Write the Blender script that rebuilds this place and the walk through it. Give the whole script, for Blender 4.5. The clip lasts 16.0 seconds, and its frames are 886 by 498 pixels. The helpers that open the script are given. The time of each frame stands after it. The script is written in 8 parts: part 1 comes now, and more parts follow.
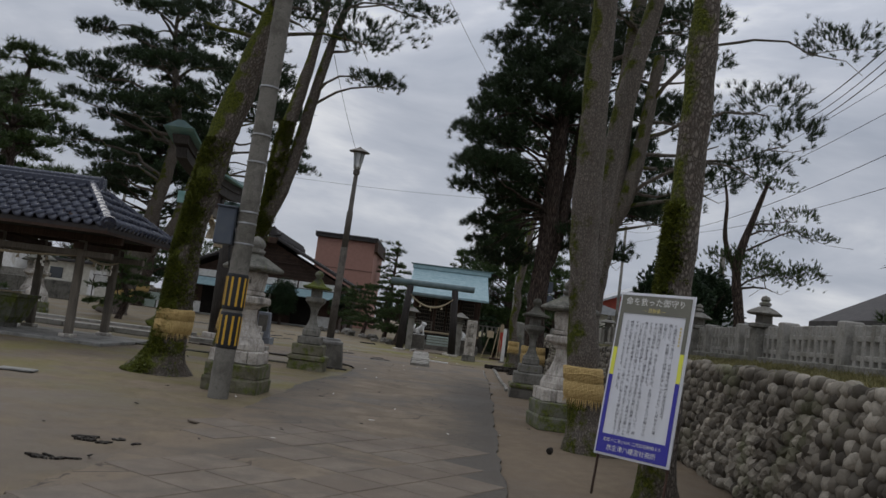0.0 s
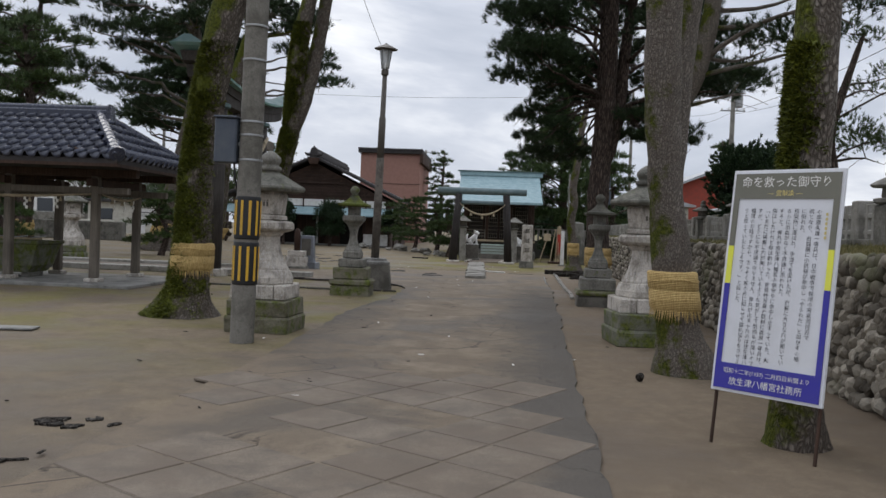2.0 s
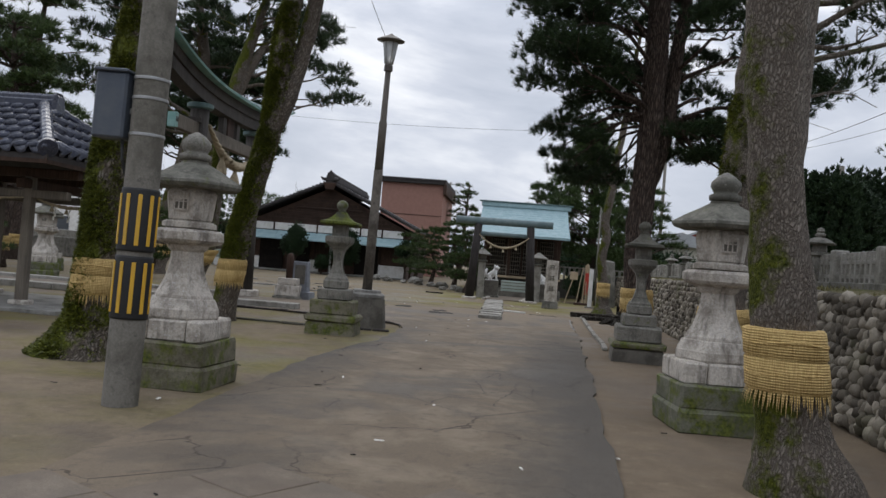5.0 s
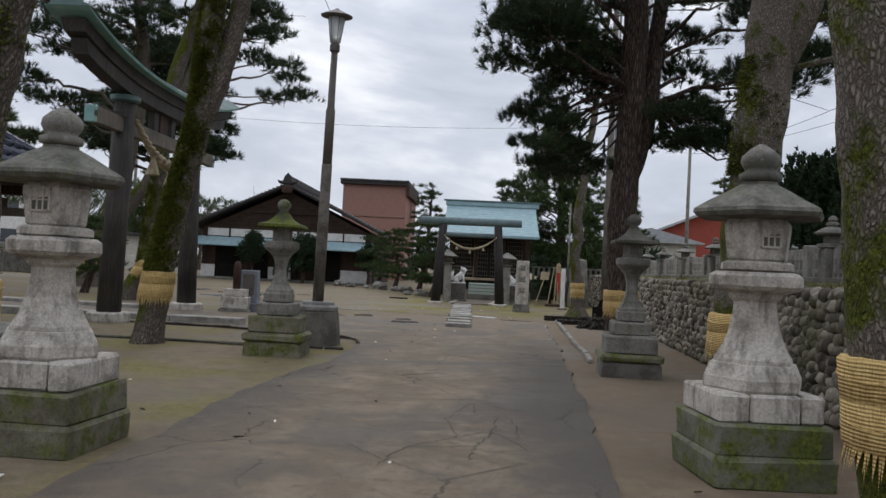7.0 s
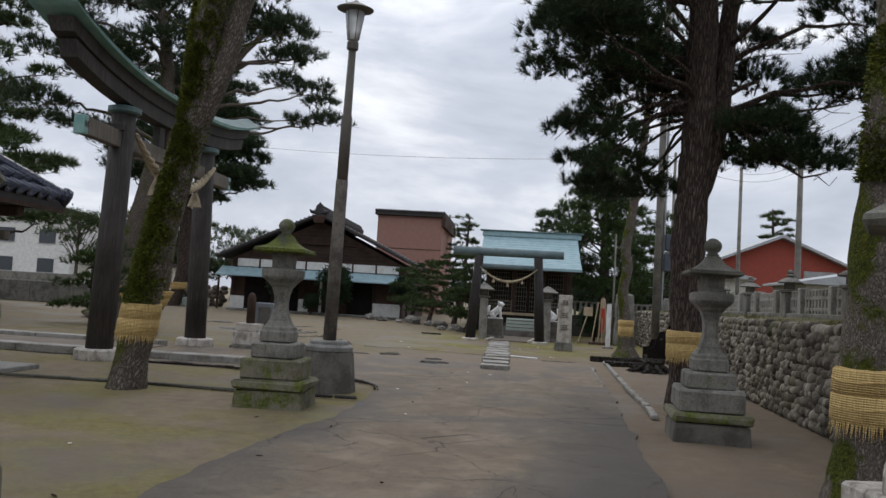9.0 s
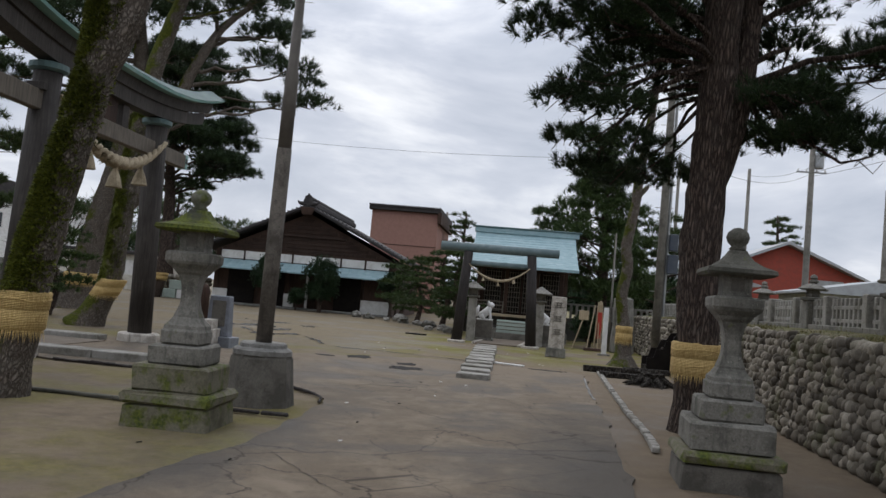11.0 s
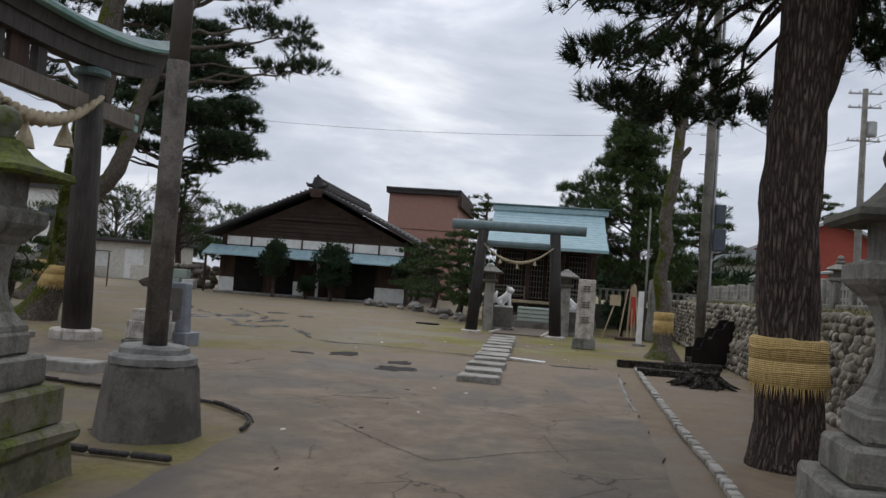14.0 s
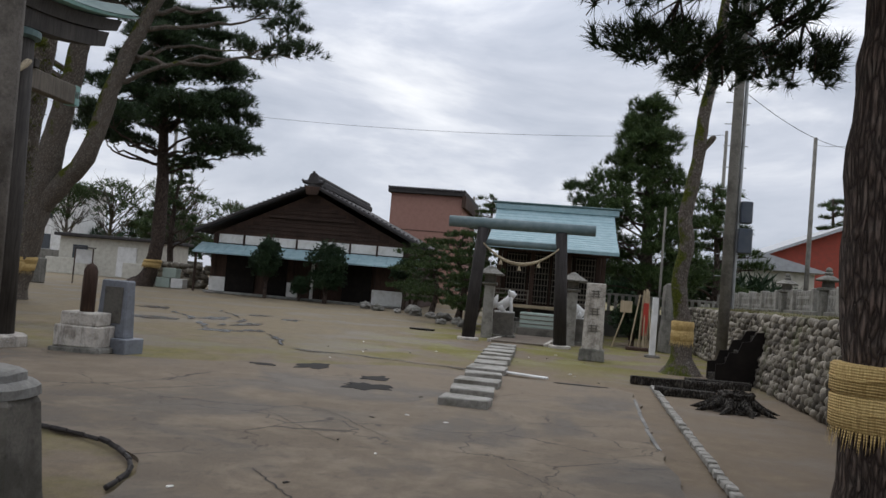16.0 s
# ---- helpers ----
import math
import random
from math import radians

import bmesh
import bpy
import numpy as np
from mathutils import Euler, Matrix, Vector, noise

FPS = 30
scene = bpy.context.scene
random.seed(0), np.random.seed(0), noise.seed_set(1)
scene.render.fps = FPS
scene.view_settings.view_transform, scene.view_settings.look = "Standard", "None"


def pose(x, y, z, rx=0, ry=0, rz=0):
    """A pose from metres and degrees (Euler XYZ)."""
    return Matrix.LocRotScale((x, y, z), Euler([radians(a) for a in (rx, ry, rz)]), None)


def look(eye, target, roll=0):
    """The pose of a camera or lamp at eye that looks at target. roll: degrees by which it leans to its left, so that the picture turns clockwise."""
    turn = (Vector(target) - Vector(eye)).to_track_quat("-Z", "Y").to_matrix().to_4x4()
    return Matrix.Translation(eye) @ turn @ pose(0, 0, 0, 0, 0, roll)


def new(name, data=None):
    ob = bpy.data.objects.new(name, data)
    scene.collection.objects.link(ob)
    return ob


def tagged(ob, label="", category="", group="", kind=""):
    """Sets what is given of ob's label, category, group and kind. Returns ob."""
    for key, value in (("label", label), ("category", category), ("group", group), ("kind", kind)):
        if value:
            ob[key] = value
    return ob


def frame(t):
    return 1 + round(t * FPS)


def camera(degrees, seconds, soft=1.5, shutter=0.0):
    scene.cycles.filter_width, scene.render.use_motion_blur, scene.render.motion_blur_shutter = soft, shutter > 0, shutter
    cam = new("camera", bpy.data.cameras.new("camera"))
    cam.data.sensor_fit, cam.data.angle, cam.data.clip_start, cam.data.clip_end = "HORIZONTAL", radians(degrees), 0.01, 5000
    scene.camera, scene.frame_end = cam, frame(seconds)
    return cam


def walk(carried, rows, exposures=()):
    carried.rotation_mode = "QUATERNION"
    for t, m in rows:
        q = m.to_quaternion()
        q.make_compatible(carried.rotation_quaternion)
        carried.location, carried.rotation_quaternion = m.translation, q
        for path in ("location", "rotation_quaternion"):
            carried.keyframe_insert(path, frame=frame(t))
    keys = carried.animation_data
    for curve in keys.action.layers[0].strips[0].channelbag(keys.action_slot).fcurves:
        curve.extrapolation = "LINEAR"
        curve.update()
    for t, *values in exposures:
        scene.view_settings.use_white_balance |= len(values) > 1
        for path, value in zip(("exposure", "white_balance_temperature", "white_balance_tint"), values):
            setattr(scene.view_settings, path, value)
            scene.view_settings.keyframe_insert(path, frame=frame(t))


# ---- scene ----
cam = camera(57.4, 16.0)
PATH = [
    (0, (0.005, 0.086, 1.565), (-0.0090, 2.0776, 1.7503), 7.33),
    (0.5, (0.003, 0.605, 1.601), (-0.0143, 2.5971, 1.7795), 6.16),
    (1, (-0.029, 1.178, 1.616), (-0.0521, 3.1725, 1.7554), 3.34),
    (1.5, (-0.013, 1.729, 1.606), (-0.0725, 3.7274, 1.5569), 2.47),
    (2, (0.026, 2.267, 1.615), (-0.0953, 4.2622, 1.5658), 2.21),
    (2.5, (0.094, 2.819, 1.581), (0.0337, 4.8175, 1.5616), 3.96),
    (3, (0.197, 3.329, 1.568), (0.1197, 5.3271, 1.5322), 5.72),
    (3.5, (0.255, 3.900, 1.537), (0.1724, 5.8967, 1.4553), 6.84),
    (4, (0.329, 4.428, 1.517), (0.0455, 6.4070, 1.5572), 5.63),
    (4.5, (0.261, 5.194, 1.488), (0.0240, 7.1800, 1.5196), 5.29),
    (7, (0.093, 8.002, 1.556), (-0.0099, 9.9990, 1.6011), 2.84),
    (7.5, (0.044, 8.550, 1.542), (-0.1308, 10.5422, 1.5844), 2.13),
    (8, (-0.002, 9.127, 1.548), (-0.1918, 11.1120, 1.6962), 2.17),
    (10.5, (0.234, 12.091, 1.591), (0.0274, 14.0790, 1.6669), 5.35),
    (11, (0.329, 12.665, 1.590), (0.1296, 14.6511, 1.7104), 4.98),
    (11.5, (0.353, 13.279, 1.572), (0.2566, 15.2727, 1.6968), 5.90),
    (12, (0.412, 13.889, 1.578), (0.2928, 15.8817, 1.7011), 5.67),
    (12.5, (0.447, 14.520, 1.577), (0.3094, 16.5095, 1.7289), 5.24),
    (13, (0.474, 15.035, 1.575), (0.3078, 17.0222, 1.7266), 4.74),
    (13.5, (0.482, 15.625, 1.562), (0.2045, 17.6000, 1.7075), 4.18),
    (14, (0.504, 16.201, 1.554), (0.2416, 18.1817, 1.6381), 4.19),
    (14.5, (0.561, 16.803, 1.562), (0.2977, 18.7842, 1.6377), 4.16),
    (15, (0.548, 17.425, 1.551), (0.2906, 19.4079, 1.5914), 4.44),
    (15.5, (0.557, 17.993, 1.565), (0.2745, 19.9723, 1.6088), 4.04),
    (16, (0.553, 18.563, 1.556), (0.2734, 20.5414, 1.6470), 4.89),
]
walk(cam, [(t, look(eye, target, roll)) for t, eye, target, roll in PATH],
     [(0.0, -0.5), (0.9, -0.4), (1.5, 0.05), (16.0, 0.0)])

# ---- light ----
SUN_UP, SUN_AZ = 42.0, -25.0
world = bpy.data.worlds.new("overcast_sky")
scene.world = world
world.use_nodes = True


def sky_nodes():
    """Cloud cover, brighter overhead than at the horizon, with a little clear-sky light through it."""
    nt = world.node_tree
    nt.nodes.clear()
    out = nt.nodes.new("ShaderNodeOutputWorld")
    bg = nt.nodes.new("ShaderNodeBackground")
    sky = nt.nodes.new("ShaderNodeTexSky")
    sky.sky_type = "NISHITA"
    sky.sun_disc = False
    sky.sun_elevation, sky.sun_rotation = radians(SUN_UP), radians(SUN_AZ)
    tc = nt.nodes.new("ShaderNodeTexCoord")
    mp = nt.nodes.new("ShaderNodeMapping")
    mp.inputs["Scale"].default_value = (1.0, 1.0, 3.2)
    mp.inputs["Location"].default_value = (2.3, 0.4, 0.1)
    n1 = nt.nodes.new("ShaderNodeTexNoise")
    n1.inputs["Scale"].default_value, n1.inputs["Detail"].default_value = 3.0, 8.0
    n1.inputs["Roughness"].default_value, n1.inputs["Distortion"].default_value = 0.55, 0.3
    ramp = nt.nodes.new("ShaderNodeValToRGB")
    el = ramp.color_ramp.elements
    el[0].position, el[0].color = 0.34, (0.445, 0.495, 0.595, 1)
    el[1].position, el[1].color = 0.68, (1.01, 1.03, 1.075, 1)
    mid = el.new(0.52)
    mid.color = (0.645, 0.685, 0.78, 1)
    sep = nt.nodes.new("ShaderNodeSeparateXYZ")
    rise = nt.nodes.new("ShaderNodeMapRange")
    rise.inputs["From Min"].default_value, rise.inputs["From Max"].default_value = 0.25, 1.0
    rise.inputs["To Min"].default_value, rise.inputs["To Max"].default_value = 1.0, 2.2
    dome = nt.nodes.new("ShaderNodeVectorMath")
    dome.operation = "SCALE"
    gain = nt.nodes.new("ShaderNodeVectorMath")
    gain.operation = "SCALE"
    gain.inputs["Scale"].default_value = 0.08
    add = nt.nodes.new("ShaderNodeMix")
    add.data_type = "RGBA"
    add.inputs["Factor"].default_value = 0.94
    nt.links.new(tc.outputs["Generated"], mp.inputs["Vector"])
    nt.links.new(tc.outputs["Generated"], sep.inputs[0])
    nt.links.new(sep.outputs["Z"], rise.inputs["Value"])
    nt.links.new(mp.outputs["Vector"], n1.inputs["Vector"])
    nt.links.new(n1.outputs["Fac"], ramp.inputs["Fac"])
    nt.links.new(ramp.outputs["Color"], dome.inputs[0])
    nt.links.new(rise.outputs["Result"], dome.inputs["Scale"])
    nt.links.new(sky.outputs["Color"], gain.inputs[0])
    a, b = [i for i in add.inputs if i.type == "RGBA"]
    nt.links.new(gain.outputs["Vector"], a)
    nt.links.new(dome.outputs["Vector"], b)
    nt.links.new([o for o in add.outputs if o.type == "RGBA"][0], bg.inputs["Color"])
    bg.inputs["Strength"].default_value = 1.0
    nt.links.new(bg.outputs["Background"], out.inputs["Surface"])


sky_nodes()
sun = new("sun", bpy.data.lights.new("sun", "SUN"))
sun.data.energy, sun.data.angle, sun.data.color = 0.9, radians(40), (1.0, 0.96, 0.9)
sun.matrix_world = look((0, 0, 30), (-30 * math.sin(radians(SUN_AZ)) * math.cos(radians(SUN_UP)),
                                     -30 * math.cos(radians(SUN_AZ)) * math.cos(radians(SUN_UP)), 30 - 30 * math.sin(radians(SUN_UP))))

# ---- materials ----


class Mat:
    """A small builder for node materials."""

    def __init__(self, name, rough=0.8, metal=0.0, spec=0.4):
        self.m = bpy.data.materials.new(name)
        self.m.use_nodes = True
        self.nt = self.m.node_tree
        self.b = self.nt.nodes["Principled BSDF"]
        self.b.inputs["Roughness"].default_value = rough
        self.b.inputs["Metallic"].default_value = metal
        self.b.inputs["Specular IOR Level"].default_value = spec
        self.tc = self.nt.nodes.new("ShaderNodeTexCoord")

    def coords(self, scale=(1, 1, 1), kind="Object", rot=(0, 0, 0)):
        mp = self.nt.nodes.new("ShaderNodeMapping")
        mp.inputs["Scale"].default_value = scale
        mp.inputs["Rotation"].default_value = rot
        if kind == "Position":
            g = self.nt.nodes.new("ShaderNodeNewGeometry")
            self.nt.links.new(g.outputs["Position"], mp.inputs["Vector"])
        else:
            self.nt.links.new(self.tc.outputs[kind], mp.inputs["Vector"])
        return mp.outputs["Vector"]

    def noise(self, vec, scale, detail=5, rough=0.55, dist=0.0):
        n = self.nt.nodes.new("ShaderNodeTexNoise")
        n.inputs["Scale"].default_value, n.inputs["Detail"].default_value = scale, detail
        n.inputs["Roughness"].default_value, n.inputs["Distortion"].default_value = rough, dist
        self.nt.links.new(vec, n.inputs["Vector"])
        return n.outputs["Fac"]

    def voronoi(self, vec, scale, feature="DISTANCE_TO_EDGE", out="Distance"):
        n = self.nt.nodes.new("ShaderNodeTexVoronoi")
        n.feature = feature
        n.inputs["Scale"].default_value = scale
        self.nt.links.new(vec, n.inputs["Vector"])
        return n.outputs[out]

    def wave(self, vec, scale, direction="X", dist=0.0, profile="SIN"):
        n = self.nt.nodes.new("ShaderNodeTexWave")
        n.bands_direction, n.wave_profile = direction, profile
        n.inputs["Scale"].default_value, n.inputs["Distortion"].default_value = scale, dist
        n.inputs["Detail"].default_value = 2
        self.nt.links.new(vec, n.inputs["Vector"])
        return n.outputs["Fac"]

    def ramp(self, fac, *stops):
        r = self.nt.nodes.new("ShaderNodeValToRGB")
        el = r.color_ramp.elements
        while len(el) < len(stops):
            el.new(0.5)
        for e, (p, c) in zip(el, stops):
            e.position = p
            e.color = (*c, 1) if len(c) == 3 else (c[0], c[0], c[0], 1)
        self.nt.links.new(fac, r.inputs["Fac"])
        return r.outputs["Color"]

    def mix(self, fac, a, b, mode="MIX"):
        n = self.nt.nodes.new("ShaderNodeMix")
        n.data_type, n.blend_type = "RGBA", mode
        for key, v in (("Factor", fac), ("A", a), ("B", b)):
            s = n.inputs[key] if key == "Factor" else [i for i in n.inputs if i.name == key and i.type == "RGBA"][0]
            if isinstance(v, (int, float)):
                s.default_value = v
            elif isinstance(v, tuple):
                s.default_value = (*v, 1)
            else:
                self.nt.links.new(v, s)
        return [o for o in n.outputs if o.type == "RGBA"][0]

    def math(self, op, a, b=0.5):
        n = self.nt.nodes.new("ShaderNodeMath")
        n.operation = op
        n.use_clamp = op != "ADD"
        for s, v in zip(n.inputs, (a, b)):
            if isinstance(v, (int, float)):
                s.default_value = v
            else:
                self.nt.links.new(v, s)
        return n.outputs[0]

    def normal_z(self):
        g = self.nt.nodes.new("ShaderNodeNewGeometry")
        s = self.nt.nodes.new("ShaderNodeSeparateXYZ")
        self.nt.links.new(g.outputs["Normal"], s.inputs[0])
        return s.outputs["Z"]

    def island(self):
        return self.nt.nodes.new("ShaderNodeNewGeometry").outputs["Random Per Island"]

    def each(self):
        return self.nt.nodes.new("ShaderNodeObjectInfo").outputs["Random"]

    def color(self, c):
        if isinstance(c, tuple):
            self.b.inputs["Base Color"].default_value = (*c, 1)
        else:
            self.nt.links.new(c, self.b.inputs["Base Color"])
        return self

    def rough(self, r):
        self.nt.links.new(r, self.b.inputs["Roughness"])
        return self

    def bump(self, h, dist=0.01, strength=0.6):
        n = self.nt.nodes.new("ShaderNodeBump")
        n.inputs["Distance"].default_value, n.inputs["Strength"].default_value = dist, strength
        self.nt.links.new(h, n.inputs["Height"])
        old = self.b.inputs["Normal"].links
        if old:
            self.nt.links.new(old[0].from_socket, n.inputs["Normal"])
        self.nt.links.new(n.outputs["Normal"], self.b.inputs["Normal"])
        return self


def speckled(name, dark, light, scale=40, rough=0.85, bump=0.006, moss=0.0, stain=(0.05, 0.05, 0.045), spread=2.0, streak=0.0, bright=1.0):
    """Stone or concrete: fine grain, broad stains, moss on the upper faces where asked."""
    k = Mat(name, rough)
    v = k.coords(kind="Position")
    fine = k.noise(v, scale, 5, 0.8)
    broad = k.noise(v, spread, 7, 0.7)
    c = k.ramp(fine, (0.3, dark), (0.7, light))
    c = k.mix(k.ramp(broad, (0.46, (0.0,)), (0.62, (0.8,))), c, stain)
    c = k.mix(k.ramp(k.noise(v, 11, 5, 0.75), (0.56, (0.0,)), (0.68, (0.55,))), c, tuple(0.6 * s for s in stain))
    if streak > 0:
        runs = k.noise(k.coords((1, 1, 0.12), "Position"), 9, 5, 0.7)
        c = k.mix(k.ramp(runs, (0.52, (0.0,)), (0.66, (streak,))), c, tuple(0.45 * s for s in stain))
        c = k.mix(k.ramp(k.noise(v, 26, 4, 0.8), (0.60, (0.0,)), (0.66, (0.6,))), c, tuple(min(0.6, 1.15 * s) for s in light))
    if moss > 0:
        m = k.noise(v, 4.5, 6, 0.65)
        lo = 0.66 - 0.3 * moss
        mask = k.ramp(m, (lo, (0.0,)), (lo + 0.14, (1.0,)))
        green = k.ramp(k.noise(v, 30, 3), (0.3, (0.035 * bright, 0.05 * bright, 0.008)), (0.7, (0.13 * bright, 0.145 * bright, 0.02)))
        c = k.mix(mask, c, green)
    k.color(c).bump(fine, bump, 0.5).bump(broad, bump * 3, 0.35)
    return k.m


def bark(name, plate, plate2, fissure, moss=0.0, scale=20.0, tall=0.38, lichen=0.5):
    k = Mat(name, 0.9, spec=0.2)
    v = k.coords((1, 1, tall), "Position")
    wob = k.noise(v, 7, 4)
    warp = k.nt.nodes.new("ShaderNodeVectorMath")
    warp.operation = "MULTIPLY_ADD"
    k.nt.links.new(wob, warp.inputs[0])
    warp.inputs[1].default_value = (0.16, 0.16, 0.16)
    k.nt.links.new(v, warp.inputs[2])
    edge = k.voronoi(warp.outputs[0], scale)
    h = k.ramp(edge, (0.0, (0.0,)), (0.28, (1.0,)))
    grain = k.noise(v, 45, 5, 0.75)
    blotch = k.noise(k.coords(kind="Position"), 6, 4, 0.6)
    c = k.ramp(grain, (0.3, plate), (0.7, plate2))
    c = k.mix(k.ramp(blotch, (0.4, (0.0,)), (0.7, (lichen,))), c, (0.25, 0.235, 0.205))
    c = k.mix(k.ramp(edge, (0.0, (0.9,)), (0.34, (0.0,))), c, fissure)
    c = k.mix(k.ramp(k.noise(k.coords((1, 1, 0.15), "Position"), 30, 4, 0.7), (0.5, (0.0,)), (0.68, (0.6,))), c, fissure)
    if moss > 0:
        pos = k.coords(kind="Position")
        m = k.noise(pos, 2.0, 6, 0.65)
        g = k.nt.nodes.new("ShaderNodeNewGeometry")
        s = k.nt.nodes.new("ShaderNodeSeparateXYZ")
        k.nt.links.new(g.outputs["Normal"], s.inputs[0])
        west = k.math("MULTIPLY_ADD", s.outputs["X"], -0.17)
        west.node.inputs[2].default_value = 0.0
        west.node.use_clamp = False
        south = k.math("MULTIPLY_ADD", s.outputs["Y"], -0.06)
        south.node.inputs[2].default_value = 0.0
        south.node.use_clamp = False
        both = k.math("ADD", k.math("ADD", m, west), south)
        lo = 0.64 - 0.3 * moss
        mask = k.ramp(both, (lo, (0.0,)), (lo + 0.09, (1.0,)))
        green = k.ramp(k.noise(pos, 24, 5, 0.75), (0.3, (0.014, 0.02, 0.003)), (0.75, (0.14, 0.155, 0.016)))
        c = k.mix(mask, c, green)
        k.color(c).bump(h, 0.022, 0.8).bump(k.noise(pos, 30, 4, 0.7), 0.015, 0.7)
    else:
        k.color(c).bump(h, 0.03, 1.0).bump(grain, 0.008, 0.6)
    return k.m


def needles(name, dark, light):
    k = Mat(name, 0.55, spec=0.25)
    v = k.coords(kind="Position")
    c = k.ramp(k.island(), (0.0, dark), (1.0, light))
    c = k.mix(k.ramp(k.noise(v, 0.9, 3), (0.4, (0.0,)), (0.7, (0.5,))), c, tuple(x * 0.6 for x in dark))
    k.color(c)
    return k.m


def wood(name, dark, light, scale=1.0, rough=0.8, axis=(14, 14, 0.9)):
    k = Mat(name, rough, spec=0.25)
    v = k.coords(tuple(a * scale for a in axis), "Object")
    g = k.noise(v, 2.0, 6, 0.65, 0.6)
    c = k.ramp(g, (0.3, dark), (0.72, light))
    c = k.mix(k.ramp(k.noise(k.coords(kind="Position"), 1.3, 4), (0.42, (0.0,)), (0.7, (0.55,))), c, tuple(x * 0.55 for x in dark))
    k.color(c).bump(g, 0.006, 0.5)
    return k.m


def painted(name, base, wear, rough=0.5, metal=0.0, amount=0.5, scale=3.0):
    k = Mat(name, rough, metal)
    v = k.coords(kind="Position")
    n = k.noise(v, scale, 6, 0.65)
    c = k.ramp(n, (0.4, base), (0.95 - 0.3 * amount, wear))
    fine = k.noise(v, 60, 3)
    k.color(k.mix(k.ramp(fine, (0.4, (0.0,)), (0.8, (0.2,))), c, wear)).bump(fine, 0.002, 0.3)
    return k.m


def make_ground():
    k = Mat("sandy_earth", 0.9, spec=0.2)
    v = k.coords(kind="Position")
    grit = k.noise(v, 70, 5, 0.8)
    mid = k.noise(v, 3.0, 7, 0.7)
    big = k.noise(v, 0.33, 6, 0.6)
    c = k.ramp(grit, (0.3, (0.135, 0.102, 0.068)), (0.72, (0.265, 0.212, 0.148)))
    c = k.mix(k.ramp(mid, (0.42, (0.0,)), (0.7, (0.7,))), c, (0.105, 0.082, 0.058))
    c = k.mix(k.ramp(k.noise(v, 9, 5, 0.7), (0.58, (0.0,)), (0.72, (0.5,))), c, (0.30, 0.25, 0.18))
    wet = k.ramp(big, (0.46, (0.0,)), (0.58, (1.0,)))
    c = k.mix(k.math("MULTIPLY", wet, 0.68), c, (0.080, 0.060, 0.044))
    sep = k.nt.nodes.new("ShaderNodeSeparateXYZ")
    k.nt.links.new(v, sep.inputs[0])
    far = k.ramp(k.math("MULTIPLY", sep.outputs["Y"], 1 / 60), (0.56, (0.0,)), (0.64, (1.0,)))
    mossy = k.ramp(k.noise(v, 0.42, 6, 0.65), (0.44, (0.0,)), (0.54, (0.85,)))
    west = k.ramp(k.math("MULTIPLY_ADD", sep.outputs["X"], -0.1), (0.45, (0.0,)), (0.62, (1.0,)))
    west.node.inputs[0].links[0].from_node.inputs[2].default_value = 0.38
    c = k.mix(west, k.mix(k.ramp(k.noise(v, 5, 5, 0.7), (0.35, (0.2,)), (0.65, (0.75,))), c, (0.138, 0.104, 0.072)), c)
    near = k.math("MULTIPLY", k.ramp(k.noise(v, 0.6, 6, 0.65), (0.42, (0.0,)), (0.62, (0.62,))), k.math("MULTIPLY", west, k.ramp(k.math("MULTIPLY", sep.outputs["Y"], 1 / 60), (0.17, (0.12,)), (0.25, (1.0,)))))
    east = k.ramp(k.math("MULTIPLY_ADD", sep.outputs["X"], 0.1), (0.35, (0.0,)), (0.6, (1.0,)))
    east.node.inputs[0].links[0].from_node.inputs[2].default_value = 0.85
    moss = k.mix(far, near, k.mix(east, (0.12, 0.12, 0.12), mossy))
    green = k.ramp(k.noise(v, 14, 5, 0.75), (0.3, (0.075, 0.072, 0.012)), (0.7, (0.20, 0.18, 0.035)))
    k.color(k.mix(moss, c, green))
    k.rough(k.ramp(wet, (0.0, (0.95,)), (1.0, (0.6,))))
    k.bump(grit, 0.008, 0.7).bump(mid, 0.04, 0.5)
    return k.m


